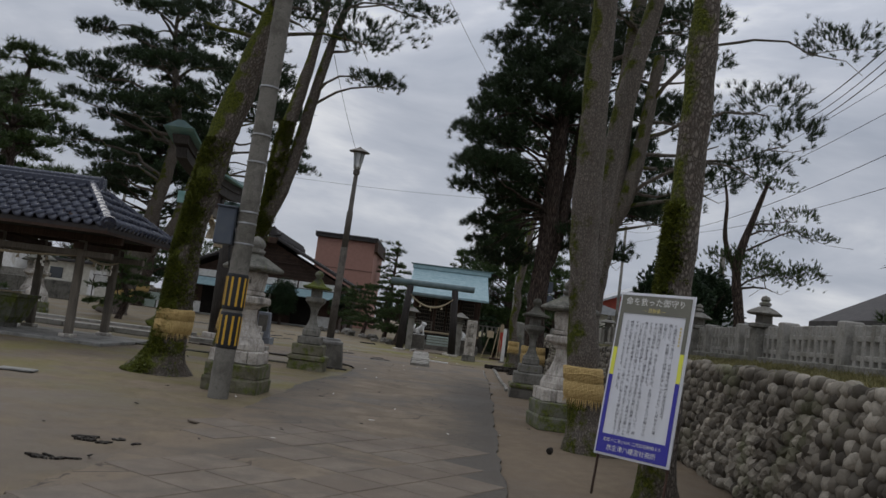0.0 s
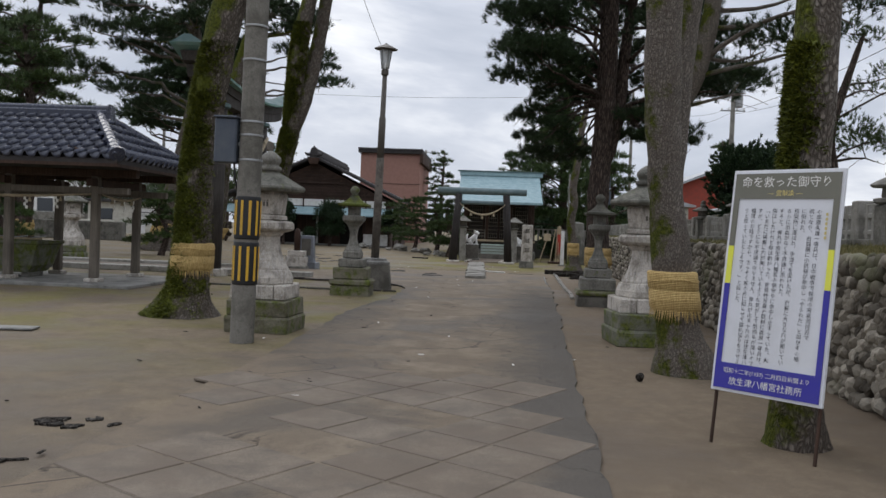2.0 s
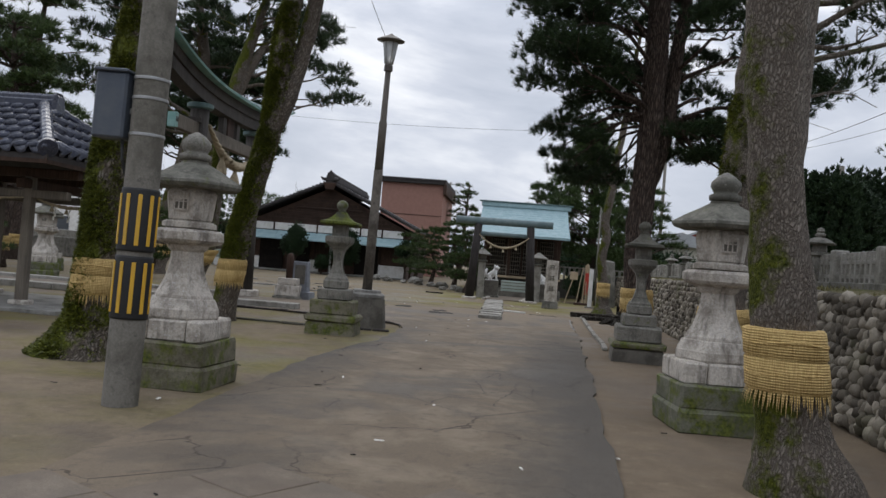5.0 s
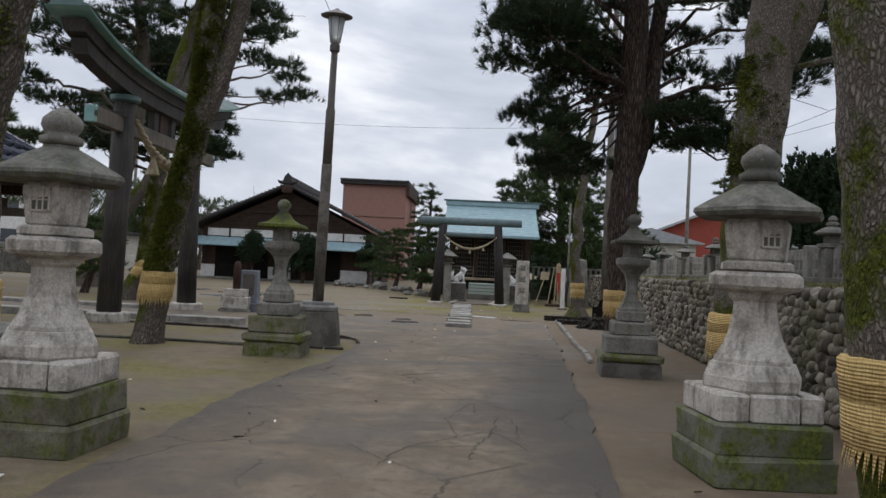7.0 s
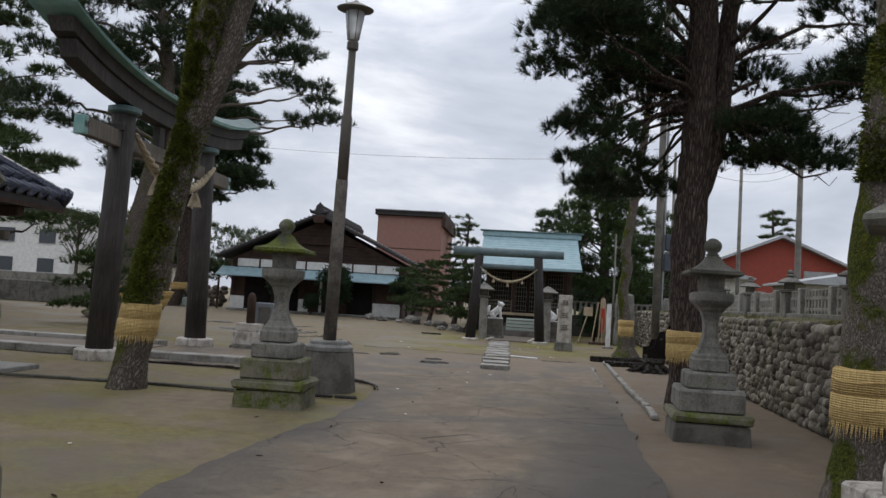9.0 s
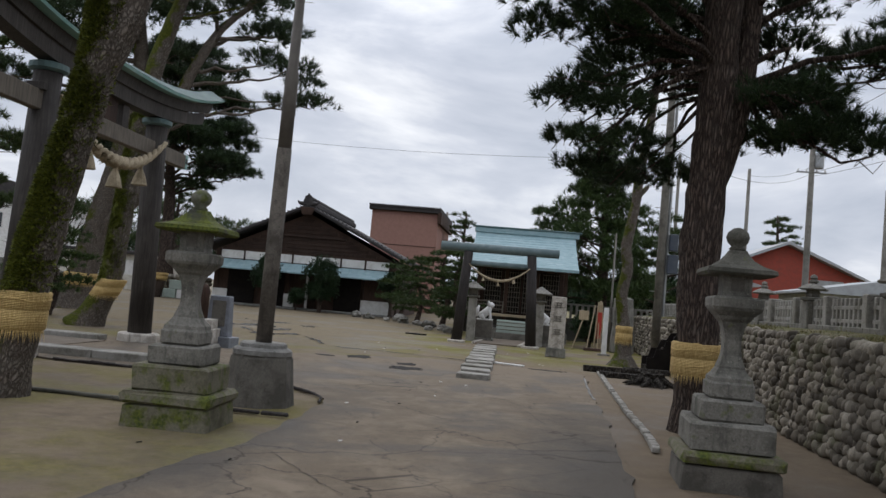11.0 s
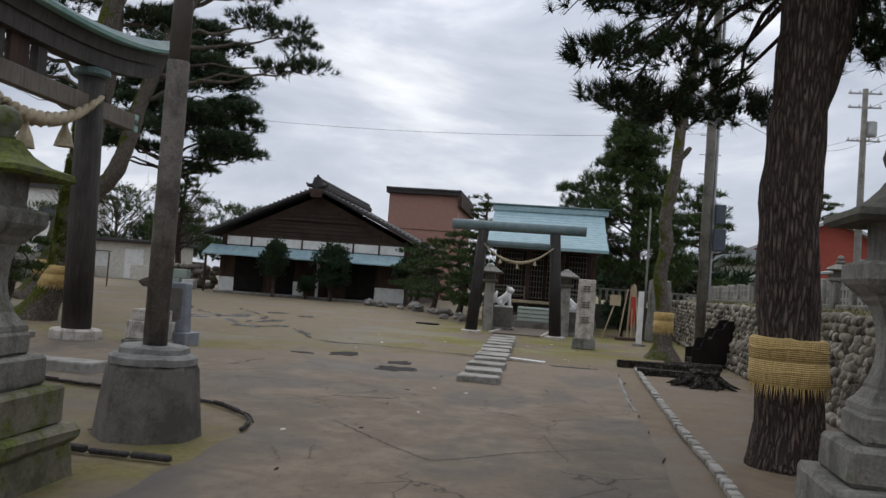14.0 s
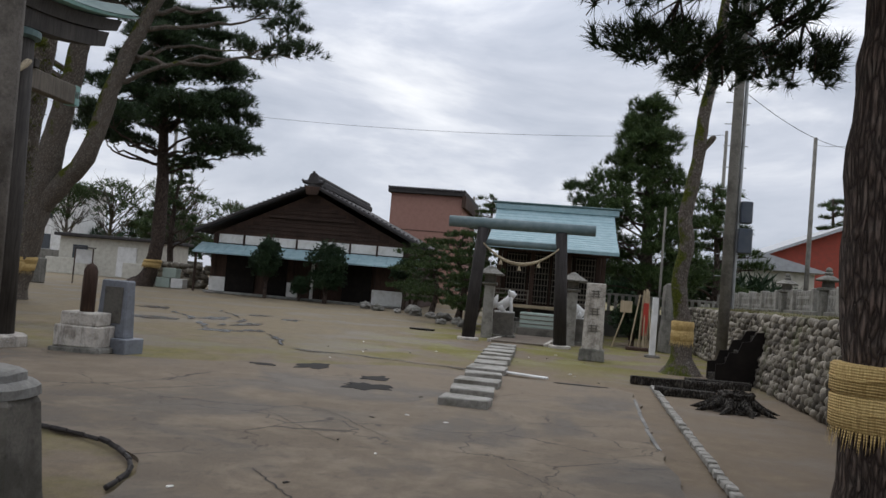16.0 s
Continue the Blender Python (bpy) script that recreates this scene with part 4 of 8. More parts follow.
def make_small_gate():
    root = thing("torii_gate", pose(-0.56, 43.45, 0, 0, 0, 0), "dark timber shrine gate with a green copper log lintel", "torii gate")
    for s in (-1, 1):
        part("footing", lathe([(0.34, -0.05), (0.34, 0.05), (0.30, 0.07)], 20, (s * 1.40, 0, 0)), M_GRANITE, root, "pale stone footing")
        part("post", tube([(s * 1.40, 0, 0.06), (s * 1.30, 0, 1.8), (s * 1.20, 0, 3.46)], [0.205, 0.19, 0.175], 18), M_BLACKPOST, root, smooth=True)
    part("lintel", tube([(-2.27, 0, 3.60), (0, 0, 3.60), (2.22, 0, 3.60)], [0.175, 0.17, 0.165], 20), M_LINTEL, root, "round lintel sheathed in verdigris copper", smooth=True)
    part("tie_beam", tube([(-1.24, 0, 3.02), (1.24, 0, 3.02)], 0.10, 14), M_LINTEL, root, "round copper-sheathed tie beam", smooth=True)
    return root


make_small_gate()
straw_rope((-1.70, 43.20, 2.98), (0.60, 43.20, 2.96), 0.56, 0.042, "thin straw rope with tassels on the small gate", tassels=3)

# ---- buildings ----


def gable(points, y0, y1):
    """A solid prism with its outline in x-z, from y0 to y1."""
    own = bmesh.new()
    a = [own.verts.new((x, y0, z)) for x, z in points]
    b = [own.verts.new((x, y1, z)) for x, z in points]
    n = len(points)
    own.faces.new(a)
    own.faces.new(b[::-1])
    for i in range(n):
        own.faces.new((a[i], b[i], b[(i + 1) % n], a[(i + 1) % n]))
    bmesh.ops.recalc_face_normals(own, faces=own.faces[:])
    return own


def make_house():
    root = thing("shrine_office", pose(-14.3, 66.0, 0, 0, 0, 1.5) @ Matrix.Scale(0.965, 4), "low dark timber hall with a broad gable and white plaster band", "house")
    w = 6.35
    part("wall", gable([(-w, 0), (w, 0), (w, 3.75), (0, 6.75), (-w, 3.75)], 0.15, 16), M_DARKWOOD, root, "dark brown boarded wall")
    for i in range(10):
        z = 3.95 + 0.27 * i
        half = (6.75 - z - 0.25) / 3.0 * w - 0.4
        if half > 0.3:
            part("gable_board", box(2 * half, 0.03, 0.22, (0, 0.12, z), 0.005), M_HALLWOOD, root)
    part("gable_beam", box(5.6, 0.12, 0.14, (0, 0.06, 5.0), 0.02), M_HALLWOOD, root, "weathered gable beam")
    for i in range(7):
        part("plaster_panel", box(1.62, 0.05, 0.56, (1.72 * (i - 3), 0.11, 3.18), 0.005), M_PLASTER, root, "white plaster panel")
    for x in [1.72 * (i - 3.5) for i in range(8)]:
        part("pillar", box(0.11, 0.12, 3.75, (x, 0.06, 0), 0.01), M_HALLWOOD, root)
    eave = bmesh.new()
    for p in ((-7.1, 0.1, 3.12), (7.0, 0.1, 3.12), (7.0, -1.25, 2.50), (-7.1, -1.25, 2.50), (-7.1, 0.1, 3.04), (7.0, 0.1, 3.04), (7.0, -1.25, 2.42), (-7.1, -1.25, 2.42)):
        eave.verts.new(p)
    eave.verts.ensure_lookup_table()
    for f in ((0, 1, 2, 3), (7, 6, 5, 4), (3, 2, 6, 7), (0, 3, 7, 4), (1, 5, 6, 2), (0, 4, 5, 1)):
        eave.faces.new([eave.verts[i] for i in f])
    lean = part("pent_roof", eave, M_COPPERROOF, root, "pale green copper pent roof")
    for x in np.linspace(-7.0, 6.9, 24):
        part("seam", tube([(x, 0.08, 3.135), (x, -1.24, 2.515)], 0.02, 5), M_COPPERROOF, lean)
    for x in (-6.9, 6.8):
        part("eave_post", box(0.13, 0.13, 2.50, (x, -1.05, 0), 0.01), M_HALLWOOD, root)
    for x, ww in ((-5.82, 1.05), (-0.9, 0.7), (5.2, 2.0)):
        part("base_panel", box(ww, 0.20, 0.95, (x, 0.08, 0.05), 0.01), M_PLASTER, root, "white lower panel")
        part("shutter", box(ww, 0.05, 1.45, (x, 0.07, 0.95), 0.01), M_DARKWOOD, root)
    # Solid panels; the shade of the open doorways is in their colour.
    for x, ww in ((-4.35, 1.9), (-2.0, 1.3), (3.2, 1.8)):
        part("doorway", box(ww, 0.16, 2.5, (x, 0.07, 0.02), 0.01), M_DOORDARK, root, "doorway panel, near-black for the unlit inside")
    part("door_frame", box(0.18, 0.12, 2.6, (0.35, 0.03, 0), 0.01), M_WHITEPAINT, root, "pale painted door post")
    part("step", box(12.6, 0.9, 0.14, (0, -0.55, -0.03), 0.02), M_CONCRETE, root)
    for s in (-1, 1):
        slope = bmesh.new()
        for p in ((0, -0.45, 7.35), (0, 16.6, 7.35), (s * 7.35, 16.6, 3.95), (s * 7.35, -0.45, 3.95), (0, -0.45, 7.12), (0, 16.6, 7.12), (s * 7.35, 16.6, 3.72), (s * 7.35, -0.45, 3.72)):
            slope.verts.new(p)
        slope.verts.ensure_lookup_table()
        for f in ((0, 1, 2, 3), (7, 6, 5, 4), (3, 2, 6, 7), (0, 3, 7, 4), (1, 5, 6, 2)):
            slope.faces.new([slope.verts[i] for i in f])
        bmesh.ops.recalc_face_normals(slope, faces=slope.faces[:])
        r = part("roof", slope, M_ROOFDARK, root, "dark tiled roof slope")
        barge = tube([(0, -0.49, 7.2), (s * 3.7, -0.49, 5.52), (s * 7.4, -0.49, 3.78)], 0.13, 6)
        part("bargeboard", barge, M_ROOFDARK, r, "dark weathered bargeboard")
        edge = bmesh.new()
        for q in np.linspace(0.03, 1, 26):
            tube([(s * 7.4 * q, -0.57, 7.38 - 3.42 * q), (s * 7.4 * q, -0.15, 7.41 - 3.42 * q)], 0.045, 7, bm=edge)
        part("verge_tiles", edge, M_ROOFDARK, r)
    ridge = part("ridge", box(0.55, 17.4, 0.42, (0, 8.2, 7.25), 0.08), M_ROOFDARK, root, "stacked ridge tiles")
    part("ridge_tile", tube([(0, -0.35, 7.78), (0, 16.5, 7.78)], 0.17, 10), M_ROOFDARK, ridge)
    horn = bmesh.new()
    box(0.9, 0.25, 0.75, (0, -0.50, 7.2), 0.08, taper=0.5, bm=horn)
    for s in (-1, 1):
        tube([(s * 0.3, -0.5, 7.35), (s * 0.62, -0.5, 7.38), (s * 0.74, -0.5, 7.52)], [0.16, 0.12, 0.05], 7, bm=horn)
    tube([(0, -0.45, 7.85), (0, -0.55, 8.06)], [0.12, 0.07], 8, bm=horn)
    part("ridge_end", horn, M_ROOFDARK, ridge, "dark ornamental ridge-end tile")
    part("gable_pendant", box(0.7, 0.1, 0.55, (0, -0.56, 6.55), 0.05, taper=1.5), M_DARKWOOD, root, "carved dark gable pendant")
    return root


make_house()


def make_brick_building():
    root = thing("apartment_block", pose(-11.4, 90, 0, 0, 0, 0), "tall pinkish brown building behind the hall", "building")
    part("wall", box(6.5, 12, 9.6, (0, 6, 0), 0.02), M_BRICKRED, root)
    for z in (3.2, 6.3):
        part("band", box(6.56, 0.05, 0.06, (0, -0.015, z), 0.01), M_DARKWOOD, root)
    roof = bmesh.new()
    box(7.0, 12.8, 0.45, (0, 6, 9.6), 0.04, bm=roof)
    part("roof", roof, M_ROOFDARK, root)
    edge = bmesh.new()
    for x in np.linspace(-3.4, 3.4, 26):
        tube([(x, -0.5, 10.06), (x, 12.4, 10.06)], 0.12, 6, bm=edge)
    part("roof_tiles", edge, M_ROOFDARK, root)
    part("gutter_side", box(0.35, 12.8, 1.1, (3.42, 6, 8.6), 0.03), M_DARKWOOD, root, "dark side cladding")
    return root


make_brick_building()


def make_small_shrine():
    root = thing("small_shrine", pose(0.35, 50.3, 0, 0, 0, 0), "small dark timber shrine with a pale green copper roof", "shrine")
    part("podium", box(4.4, 4.6, 0.5, (0, 2.0, -0.05), 0.03), M_ANDESITE, root, "grey stone podium")
    part("floor", box(4.3, 4.2, 0.12, (0, 1.8, 0.98), 0.01), M_PALEWOOD, root, "raised pale plank floor")
    for x in (-2.0, -0.7, 0.7, 2.0):
        part("pillar", box(0.17, 0.17, 3.4, (x, 0.0, 0.1), 0.015), M_DARKWOOD, root)
        part("floor_post", box(0.14, 0.14, 0.9, (x, -0.2, 0.1), 0.01), M_DARKWOOD, root)
    part("wall", box(3.9, 3.0, 2.5, (0, 2.2, 1.1), 0.02), M_DARKWOOD, root, "dark boarded wall")
    for i, x in enumerate((-1.35, -0.45, 0.45, 1.35)):
        door = part("lattice_door", box(0.82, 0.05, 2.0, (x, 0.66, 1.15), 0.01), M_DOORDARK, root, "dark latticed door")
        grid = bmesh.new()
        for d in np.linspace(-0.36, 0.36, 7):
            box(0.03, 0.03, 1.95, (x + d, 0.62, 1.17), 0, bm=grid)
        for z in np.linspace(1.2, 3.05, 9):
            box(0.78, 0.03, 0.035, (x, 0.615, z), 0, bm=grid)
        part("lattice", grid, M_GREYWOOD, door)
    for sgn in (-1, 1):
        rail = bmesh.new()
        for z in (1.28, 1.46, 1.62):
            box(1.35, 0.05, 0.05, (sgn * 1.45, -0.22, z), 0.005, bm=rail)
        for d in (-0.65, 0, 0.65):
            box(0.06, 0.06, 0.58, (sgn * 1.45 + d, -0.22, 1.1), 0.005, bm=rail)
        part("railing", rail, M_GREYWOOD, root, "weathered porch railing")
    part("lintel", box(4.5, 0.18, 0.22, (0, 0.0, 3.15), 0.02), M_DARKWOOD, root)
    for s, name in ((-1, "front"), (1, "back")):
        own = bmesh.new()
        y0, y1 = 2.2, 2.2 + s * 3.7
        rows = []
        for q in np.linspace(0, 1, 10):
            z = 5.05 - 1.75 * q + 0.25 * math.sin(math.pi * q) * -0.5
            y = y0 + (y1 - y0) * q
            rows.append([own.verts.new(p) for p in ((-2.42 - 0.04 * q, y, z), (2.42 + 0.04 * q, y, z), (2.42 + 0.04 * q, y, z - 0.12), (-2.42 - 0.04 * q, y, z - 0.12))])
        for a, b in zip(rows, rows[1:]):
            for i in range(4):
                own.faces.new((a[i], a[(i + 1) % 4], b[(i + 1) % 4], b[i]))
        own.faces.new(rows[0])
        own.faces.new(rows[-1])
        bmesh.ops.recalc_face_normals(own, faces=own.faces[:])
        r = part("roof", own, M_COPPERROOF, root, "pale green copper roof slope")
        if s < 0:
            for q in np.linspace(0.06, 0.98, 15):
                z = 5.05 - 1.75 * q + 0.25 * math.sin(math.pi * q) * -0.5
                y = y0 + (y1 - y0) * q
                part("copper_course", box(4.88, 0.02, 0.007, (0, y, z + 0.001), 0), M_COPPERROOF, r, m=pose(0, 0, 0))
    part("ridge", box(5.1, 0.36, 0.26, (0.05, 2.2, 4.98), 0.03), M_COPPERROOF, root, "copper ridge")
    part("ridge_cap", box(5.35, 0.46, 0.07, (0.05, 2.2, 5.245), 0.02), M_COPPERDARK, root)
    part("bell_rope", tube([(0.55, -0.4, 3.05), (0.56, -0.42, 2.3), (0.55, -0.4, 1.55)], [0.045, 0.04, 0.06], 8), M_PAPER, root, "white bell rope")
    return root


make_small_shrine()


def make_offering_box():
    root = thing("offering_box", pose(0.05, 48.9, 0), "pale green wooden offering box before the small shrine", "box")
    part("body", box(1.35, 0.7, 0.55, (0, 0, 0.3), 0.02), M_GREENBOX, root)
    for z in (0.42, 0.58, 0.74):
        part("batten", box(1.39, 0.74, 0.035, (0, 0, z), 0.005), M_GREYWOOD, root)
    part("stand", box(1.5, 0.85, 0.33, (0, 0, -0.03), 0.02), M_DARKCON, root)


make_offering_box()


def make_outbuilding():
    root = thing("outbuilding", pose(-36.0, 81, 0), "low cream plastered outbuilding with a flat dark roof", "outbuilding")
    part("wall", box(9.0, 5, 3.1, (0, 2.5, -0.05), 0.02), M_CREAM, root)
    part("roof", box(9.6, 5.8, 0.28, (0, 2.4, 3.05), 0.05), M_ROOFDARK, root)
    part("door", box(1.7, 0.08, 2.5, (1.6, -0.04, 0), 0.02), M_WHITEPAINT, root, "white painted door")
    part("window", box(1.3, 0.08, 1.1, (-2.6, -0.03, 1.3), 0.02), M_WINDOW, root)
    for x in (-3.0, 3.8):
        part("low_wall", box(3.6, 0.2, 1.3, (x, -1.2, -0.05), 0.03), M_CREAM, root, "low stained cream wall")


make_outbuilding()


def make_notice_board(at, w, h, z, label):
    root = thing("notice_board", pose(*at), label, "notice board")
    part("panel", box(w, 0.05, h, (0, 0, z), 0.01), M_WHITEPAINT, root)
    part("hood", box(w + 0.3, 0.3, 0.06, (0, 0, z + h + 0.08), 0.02), M_ROOFDARK, root)
    for s in (-1, 1):
        part("leg", box(0.06, 0.06, z + h + 0.1, (s * (w / 2 + 0.06), 0, -0.05), 0.01), M_DARKWOOD, root)


make_notice_board((-25.3, 60.2, 0), 0.95, 0.78, 1.1, "white notice board under a small dark hood")


def make_white_house():
    root = thing("white_house", pose(-64, 105, 0, 0, 0, 8), "distant white two-storey house behind trees", "house")
    part("wall", box(16, 10, 9.5, (0, 5, 0), 0.05), M_PLASTER, root)
    part("roof", gable([(-8.8, 9.4), (8.8, 9.4), (8.8, 9.7), (0, 11.6), (-8.8, 9.7)], -0.8, 10.8), M_ROOFDARK, root)
    for x in (-5, 0, 5):
        for z in (2.0, 5.6):
            win = part("window", box(2.0, 0.12, 1.7, (x, -0.03, z), 0.03), M_WINDOW, root)
            part("frame", box(2.2, 0.1, 0.1, (x, -0.04, z - 0.1), 0.01), M_GALV, win)


make_white_house()


def make_red_store():
    root = thing("red_storehouse", pose(21.3, 80, 0), "red boarded storehouse with a grey gable roof", "storehouse")
    part("wall", gable([(-6.2, 0), (6.2, 0), (6.2, 5.6), (0, 8.2), (-6.2, 5.6)], 0, 14), M_REDWALL, root)
    for s in (-1, 1):
        own = gable([(0, 8.25), (s * 7.0, 5.3), (s * 7.0, 5.5), (0, 8.5)], -0.7, 14.7)
        part("roof", own, M_ROOFPALE, root)
    part("panel", box(2.6, 0.08, 2.6, (3.2, -0.04, 3.0), 0.02), M_GALV, root, "grey metal panel")


make_red_store()


def make_pale_shed(at, w, d, h, label):
    root = thing("shed", pose(*at), label, "shed")
    part("wall", box(w, d, h, (0, d / 2, 0), 0.02), M_CREAM, root)
    part("roof", gable([(-w / 2 - 0.5, h), (w / 2 + 0.5, h), (w / 2 + 0.5, h + 0.12), (0, h + 1.1), (-w / 2 - 0.5, h + 0.12)], -0.5, d + 0.5), M_ROOFPALE, root)


make_pale_shed((20.5, 58, 0), 9, 6, 3.6, "low pale shed with a whitish metal roof")
make_pale_shed((12.5, 70, 0), 7, 6, 4.2, "pale shed with a grey metal roof behind the fence")


def make_dark_house():
    root = thing("tiled_house", pose(22.9, 33, 1.6), "white walled house with a dark tiled roof beyond the fence", "house")
    part("wall", box(7, 7, 2.6, (0, 3.5, 0), 0.03), M_PLASTER, root)
    part("roof", gable([(-4.4, 2.2), (4.4, 2.2), (4.4, 2.5), (0, 4.7), (-4.4, 2.5)], -0.8, 8), M_ROOFDARK, root)


make_dark_house()

# ---- water pavilion ----


def tile_mesh():
    own = bmesh.new()
    prof = [(-0.15, 0.01), (-0.10, -0.035), (-0.03, -0.045), (0.035, -0.02), (0.075, 0.04), (0.11, 0.07), (0.145, 0.055), (0.165, 0.005)]
    top = [own.verts.new((x, -0.24, z * 1.1 + 0.085)) for x, z in prof] + [own.verts.new((x, 0.22, z)) for x, z in prof]
    low = [own.verts.new((x, -0.235, z * 1.1 + 0.02)) for x, z in prof]
    n = len(prof)
    for i in range(n - 1):
        own.faces.new((top[i], top[i + 1], top[n + i + 1], top[n + i]))
        own.faces.new((low[i], low[i + 1], top[i + 1], top[i]))
    return mesh_of(own, "tile", M_TILE, True)


TILE = tile_mesh()


def tube_tiles(a, b, r, root, name, label, step=0.24):
    a, b = Vector(a), Vector(b)
    n = max(2, int((b - a).length / step))
    rot = (b - a).to_track_quat("Z", "Y").to_matrix().to_4x4()
    own = bmesh.new()
    for i in range(n):
        p = a.lerp(b, i / n)
        ring = lathe([(r, 0), (r * 1.08, 0.03), (r * 0.98, (b - a).length / n)], 9)
        ring.transform(Matrix.Translation(p) @ rot)
        join(own, ring)
    part(name, own, M_TILE, root, label)


def make_pavilion():
    root = thing("water_pavilion", (0, 0, 0), "open timber water pavilion with a hipped dark tile roof", "pavilion")
    x0, x1, y0, y1, ze = -15.6, -8.15, 19.35, 24.0, 2.86
    yr, rx0, rx1, zr = 21.7, -13.9, -9.75, 4.02
    part("platform", box(x1 - x0 - 0.1, 3.6, 0.09, ((x0 + x1) / 2 + 0.1, 21.75, -0.03), 0.015), M_CONCRETE, root, "pale concrete platform")
    for x in (-9.3, -11.4, -13.9):
        for y in (20.75, 22.95):
            part("footing", box(0.34, 0.34, 0.10, (x, y, 0.05), 0.02), M_GRANITE, root)
            part("post", box(0.19, 0.19, 2.45, (x, y, 0.13), 0.02, taper=0.92), M_GREYWOOD, root, "grey weathered post")
    for y in (20.75, 22.95):
        part("beam", box(6.2, 0.16, 0.16, (-11.6, y, 2.12), 0.015), M_GREYWOOD, root)
        part("plate", box(6.6, 0.18, 0.18, (-11.6, y, 2.52), 0.015), M_DARKWOOD, root)
    for x in (-9.3, -11.4, -13.9):
        part("cross_beam", box(0.16, 2.9, 0.18, (x, 21.85, 2.30), 0.015), M_DARKWOOD, root)
    for x in np.arange(x0 + 0.3, x1 - 0.1, 0.34):
        part("rafter", tube([(x, y0 + 0.12, ze - 0.14), (x, 20.9, ze + 0.28)], 0.035, 4), M_DARKWOOD, root)
    for y in np.arange(y0 + 0.3, y1 - 0.1, 0.34):
        part("rafter", tube([(x1 - 0.12, y, ze - 0.14), (-9.4, y, ze + 0.28)], 0.035, 4), M_DARKWOOD, root)
    deck = bmesh.new()
    pts = [(x0, y0, ze), (x1, y0, ze), (x1, y1, ze), (x0, y1, ze), (rx0, yr, zr), (rx1, yr, zr)]
    top = [deck.verts.new(p) for p in pts]
    low = [deck.verts.new((p[0], p[1], p[2] - 0.10)) for p in pts]
    for f in ((0, 1, 5, 4), (1, 2, 5), (2, 3, 4, 5), (3, 0, 4)):
        deck.faces.new([top[i] for i in f])
        deck.faces.new([low[i] for i in f][::-1])
    for i in range(4):
        deck.faces.new((top[i], low[i], low[(i + 1) % 4], top[(i + 1) % 4]))
    roof = part("roof", deck, M_ROOFDARK, root, "hipped roof of glazed dark grey tiles")
    # tiles on the front slope and on the hip end
    run = yr - y0
    slope = math.atan2(zr - ze, run)
    rows = 7
    for j in range(rows):
        s = (j + 0.5) / rows
        xa, xb = x0 + (rx0 - x0) * s, x1 + (rx1 - x1) * s
        for i in range(int((x1 - x0) / 0.285) + 1):
            x = x1 - 0.14 - 0.285 * i
            if xa + 0.05 < x < xb - 0.02 and x > -13.6:
                part("tile", TILE, M_TILE, roof, m=pose(x, y0 + run * s, ze + (zr - ze) * s + 0.035, math.degrees(slope), 0, 0))
    run2 = x1 - rx1
    slope2 = math.atan2(zr - ze, run2)
    rows2 = 5
    for j in range(rows2):
        s = (j + 0.5) / rows2
        ya, yb = y0 + (yr - y0) * s, y1 + (yr - y1) * s
        for i in range(int((y1 - y0) / 0.285) + 1):
            y = y0 + 0.14 + 0.285 * i
            if ya + 0.02 < y < yb - 0.02:
                part("tile", TILE, M_TILE, roof, m=pose(x1 - run2 * s, y, ze + (zr - ze) * s + 0.035, 0, 0, 90) @ pose(0, 0, 0, math.degrees(slope2)))
    ridge = part("ridge", box(rx1 - rx0 + 0.5, 0.26, 0.24, ((rx0 + rx1) / 2, yr, zr - 0.05), 0.03), M_TILE, root, "stacked ridge of dark tiles")
    tube_tiles((rx0 - 0.2, yr, zr + 0.22), (rx1 + 0.28, yr, zr + 0.22), 0.09, ridge, "ridge_tile", "")
    part("ridge_end", box(0.16, 0.55, 0.55, (rx1 + 0.28, yr, zr - 0.22), 0.07, taper=0.6), M_TILE, ridge, "ornamental ridge-end tile")
    for cx, cy, ex in ((x1, y0, rx1), (x1, y1, rx1), (x0, y0, rx0)):
        a, b = Vector((cx, cy, ze + 0.10)), Vector((ex, yr, zr + 0.10))
        tube_tiles(a.lerp(b, 0.02), b, 0.115, root, "hip_tile", "rounded hip tiles")
        end = lathe([(0.16, -0.05), (0.18, 0.0), (0.17, 0.08), (0.05, 0.10)], 12)
        d = (a - b).normalized()
        end.transform(Matrix.Translation(a.lerp(b, 0.02)) @ d.to_track_quat("Z", "Y").to_matrix().to_4x4())
        part("hip_end", end, M_TILE, root, "round hip-end tile")
    fascia = bmesh.new()
    box(x1 - x0, 0.05, 0.10, ((x0 + x1) / 2, y0 + 0.03, ze - 0.17), 0, bm=fascia)
    box(0.05, y1 - y0, 0.10, (x1 - 0.03, (y0 + y1) / 2, ze - 0.17), 0, bm=fascia)
    part("fascia", fascia, M_DARKWOOD, root)
    return root


make_pavilion()


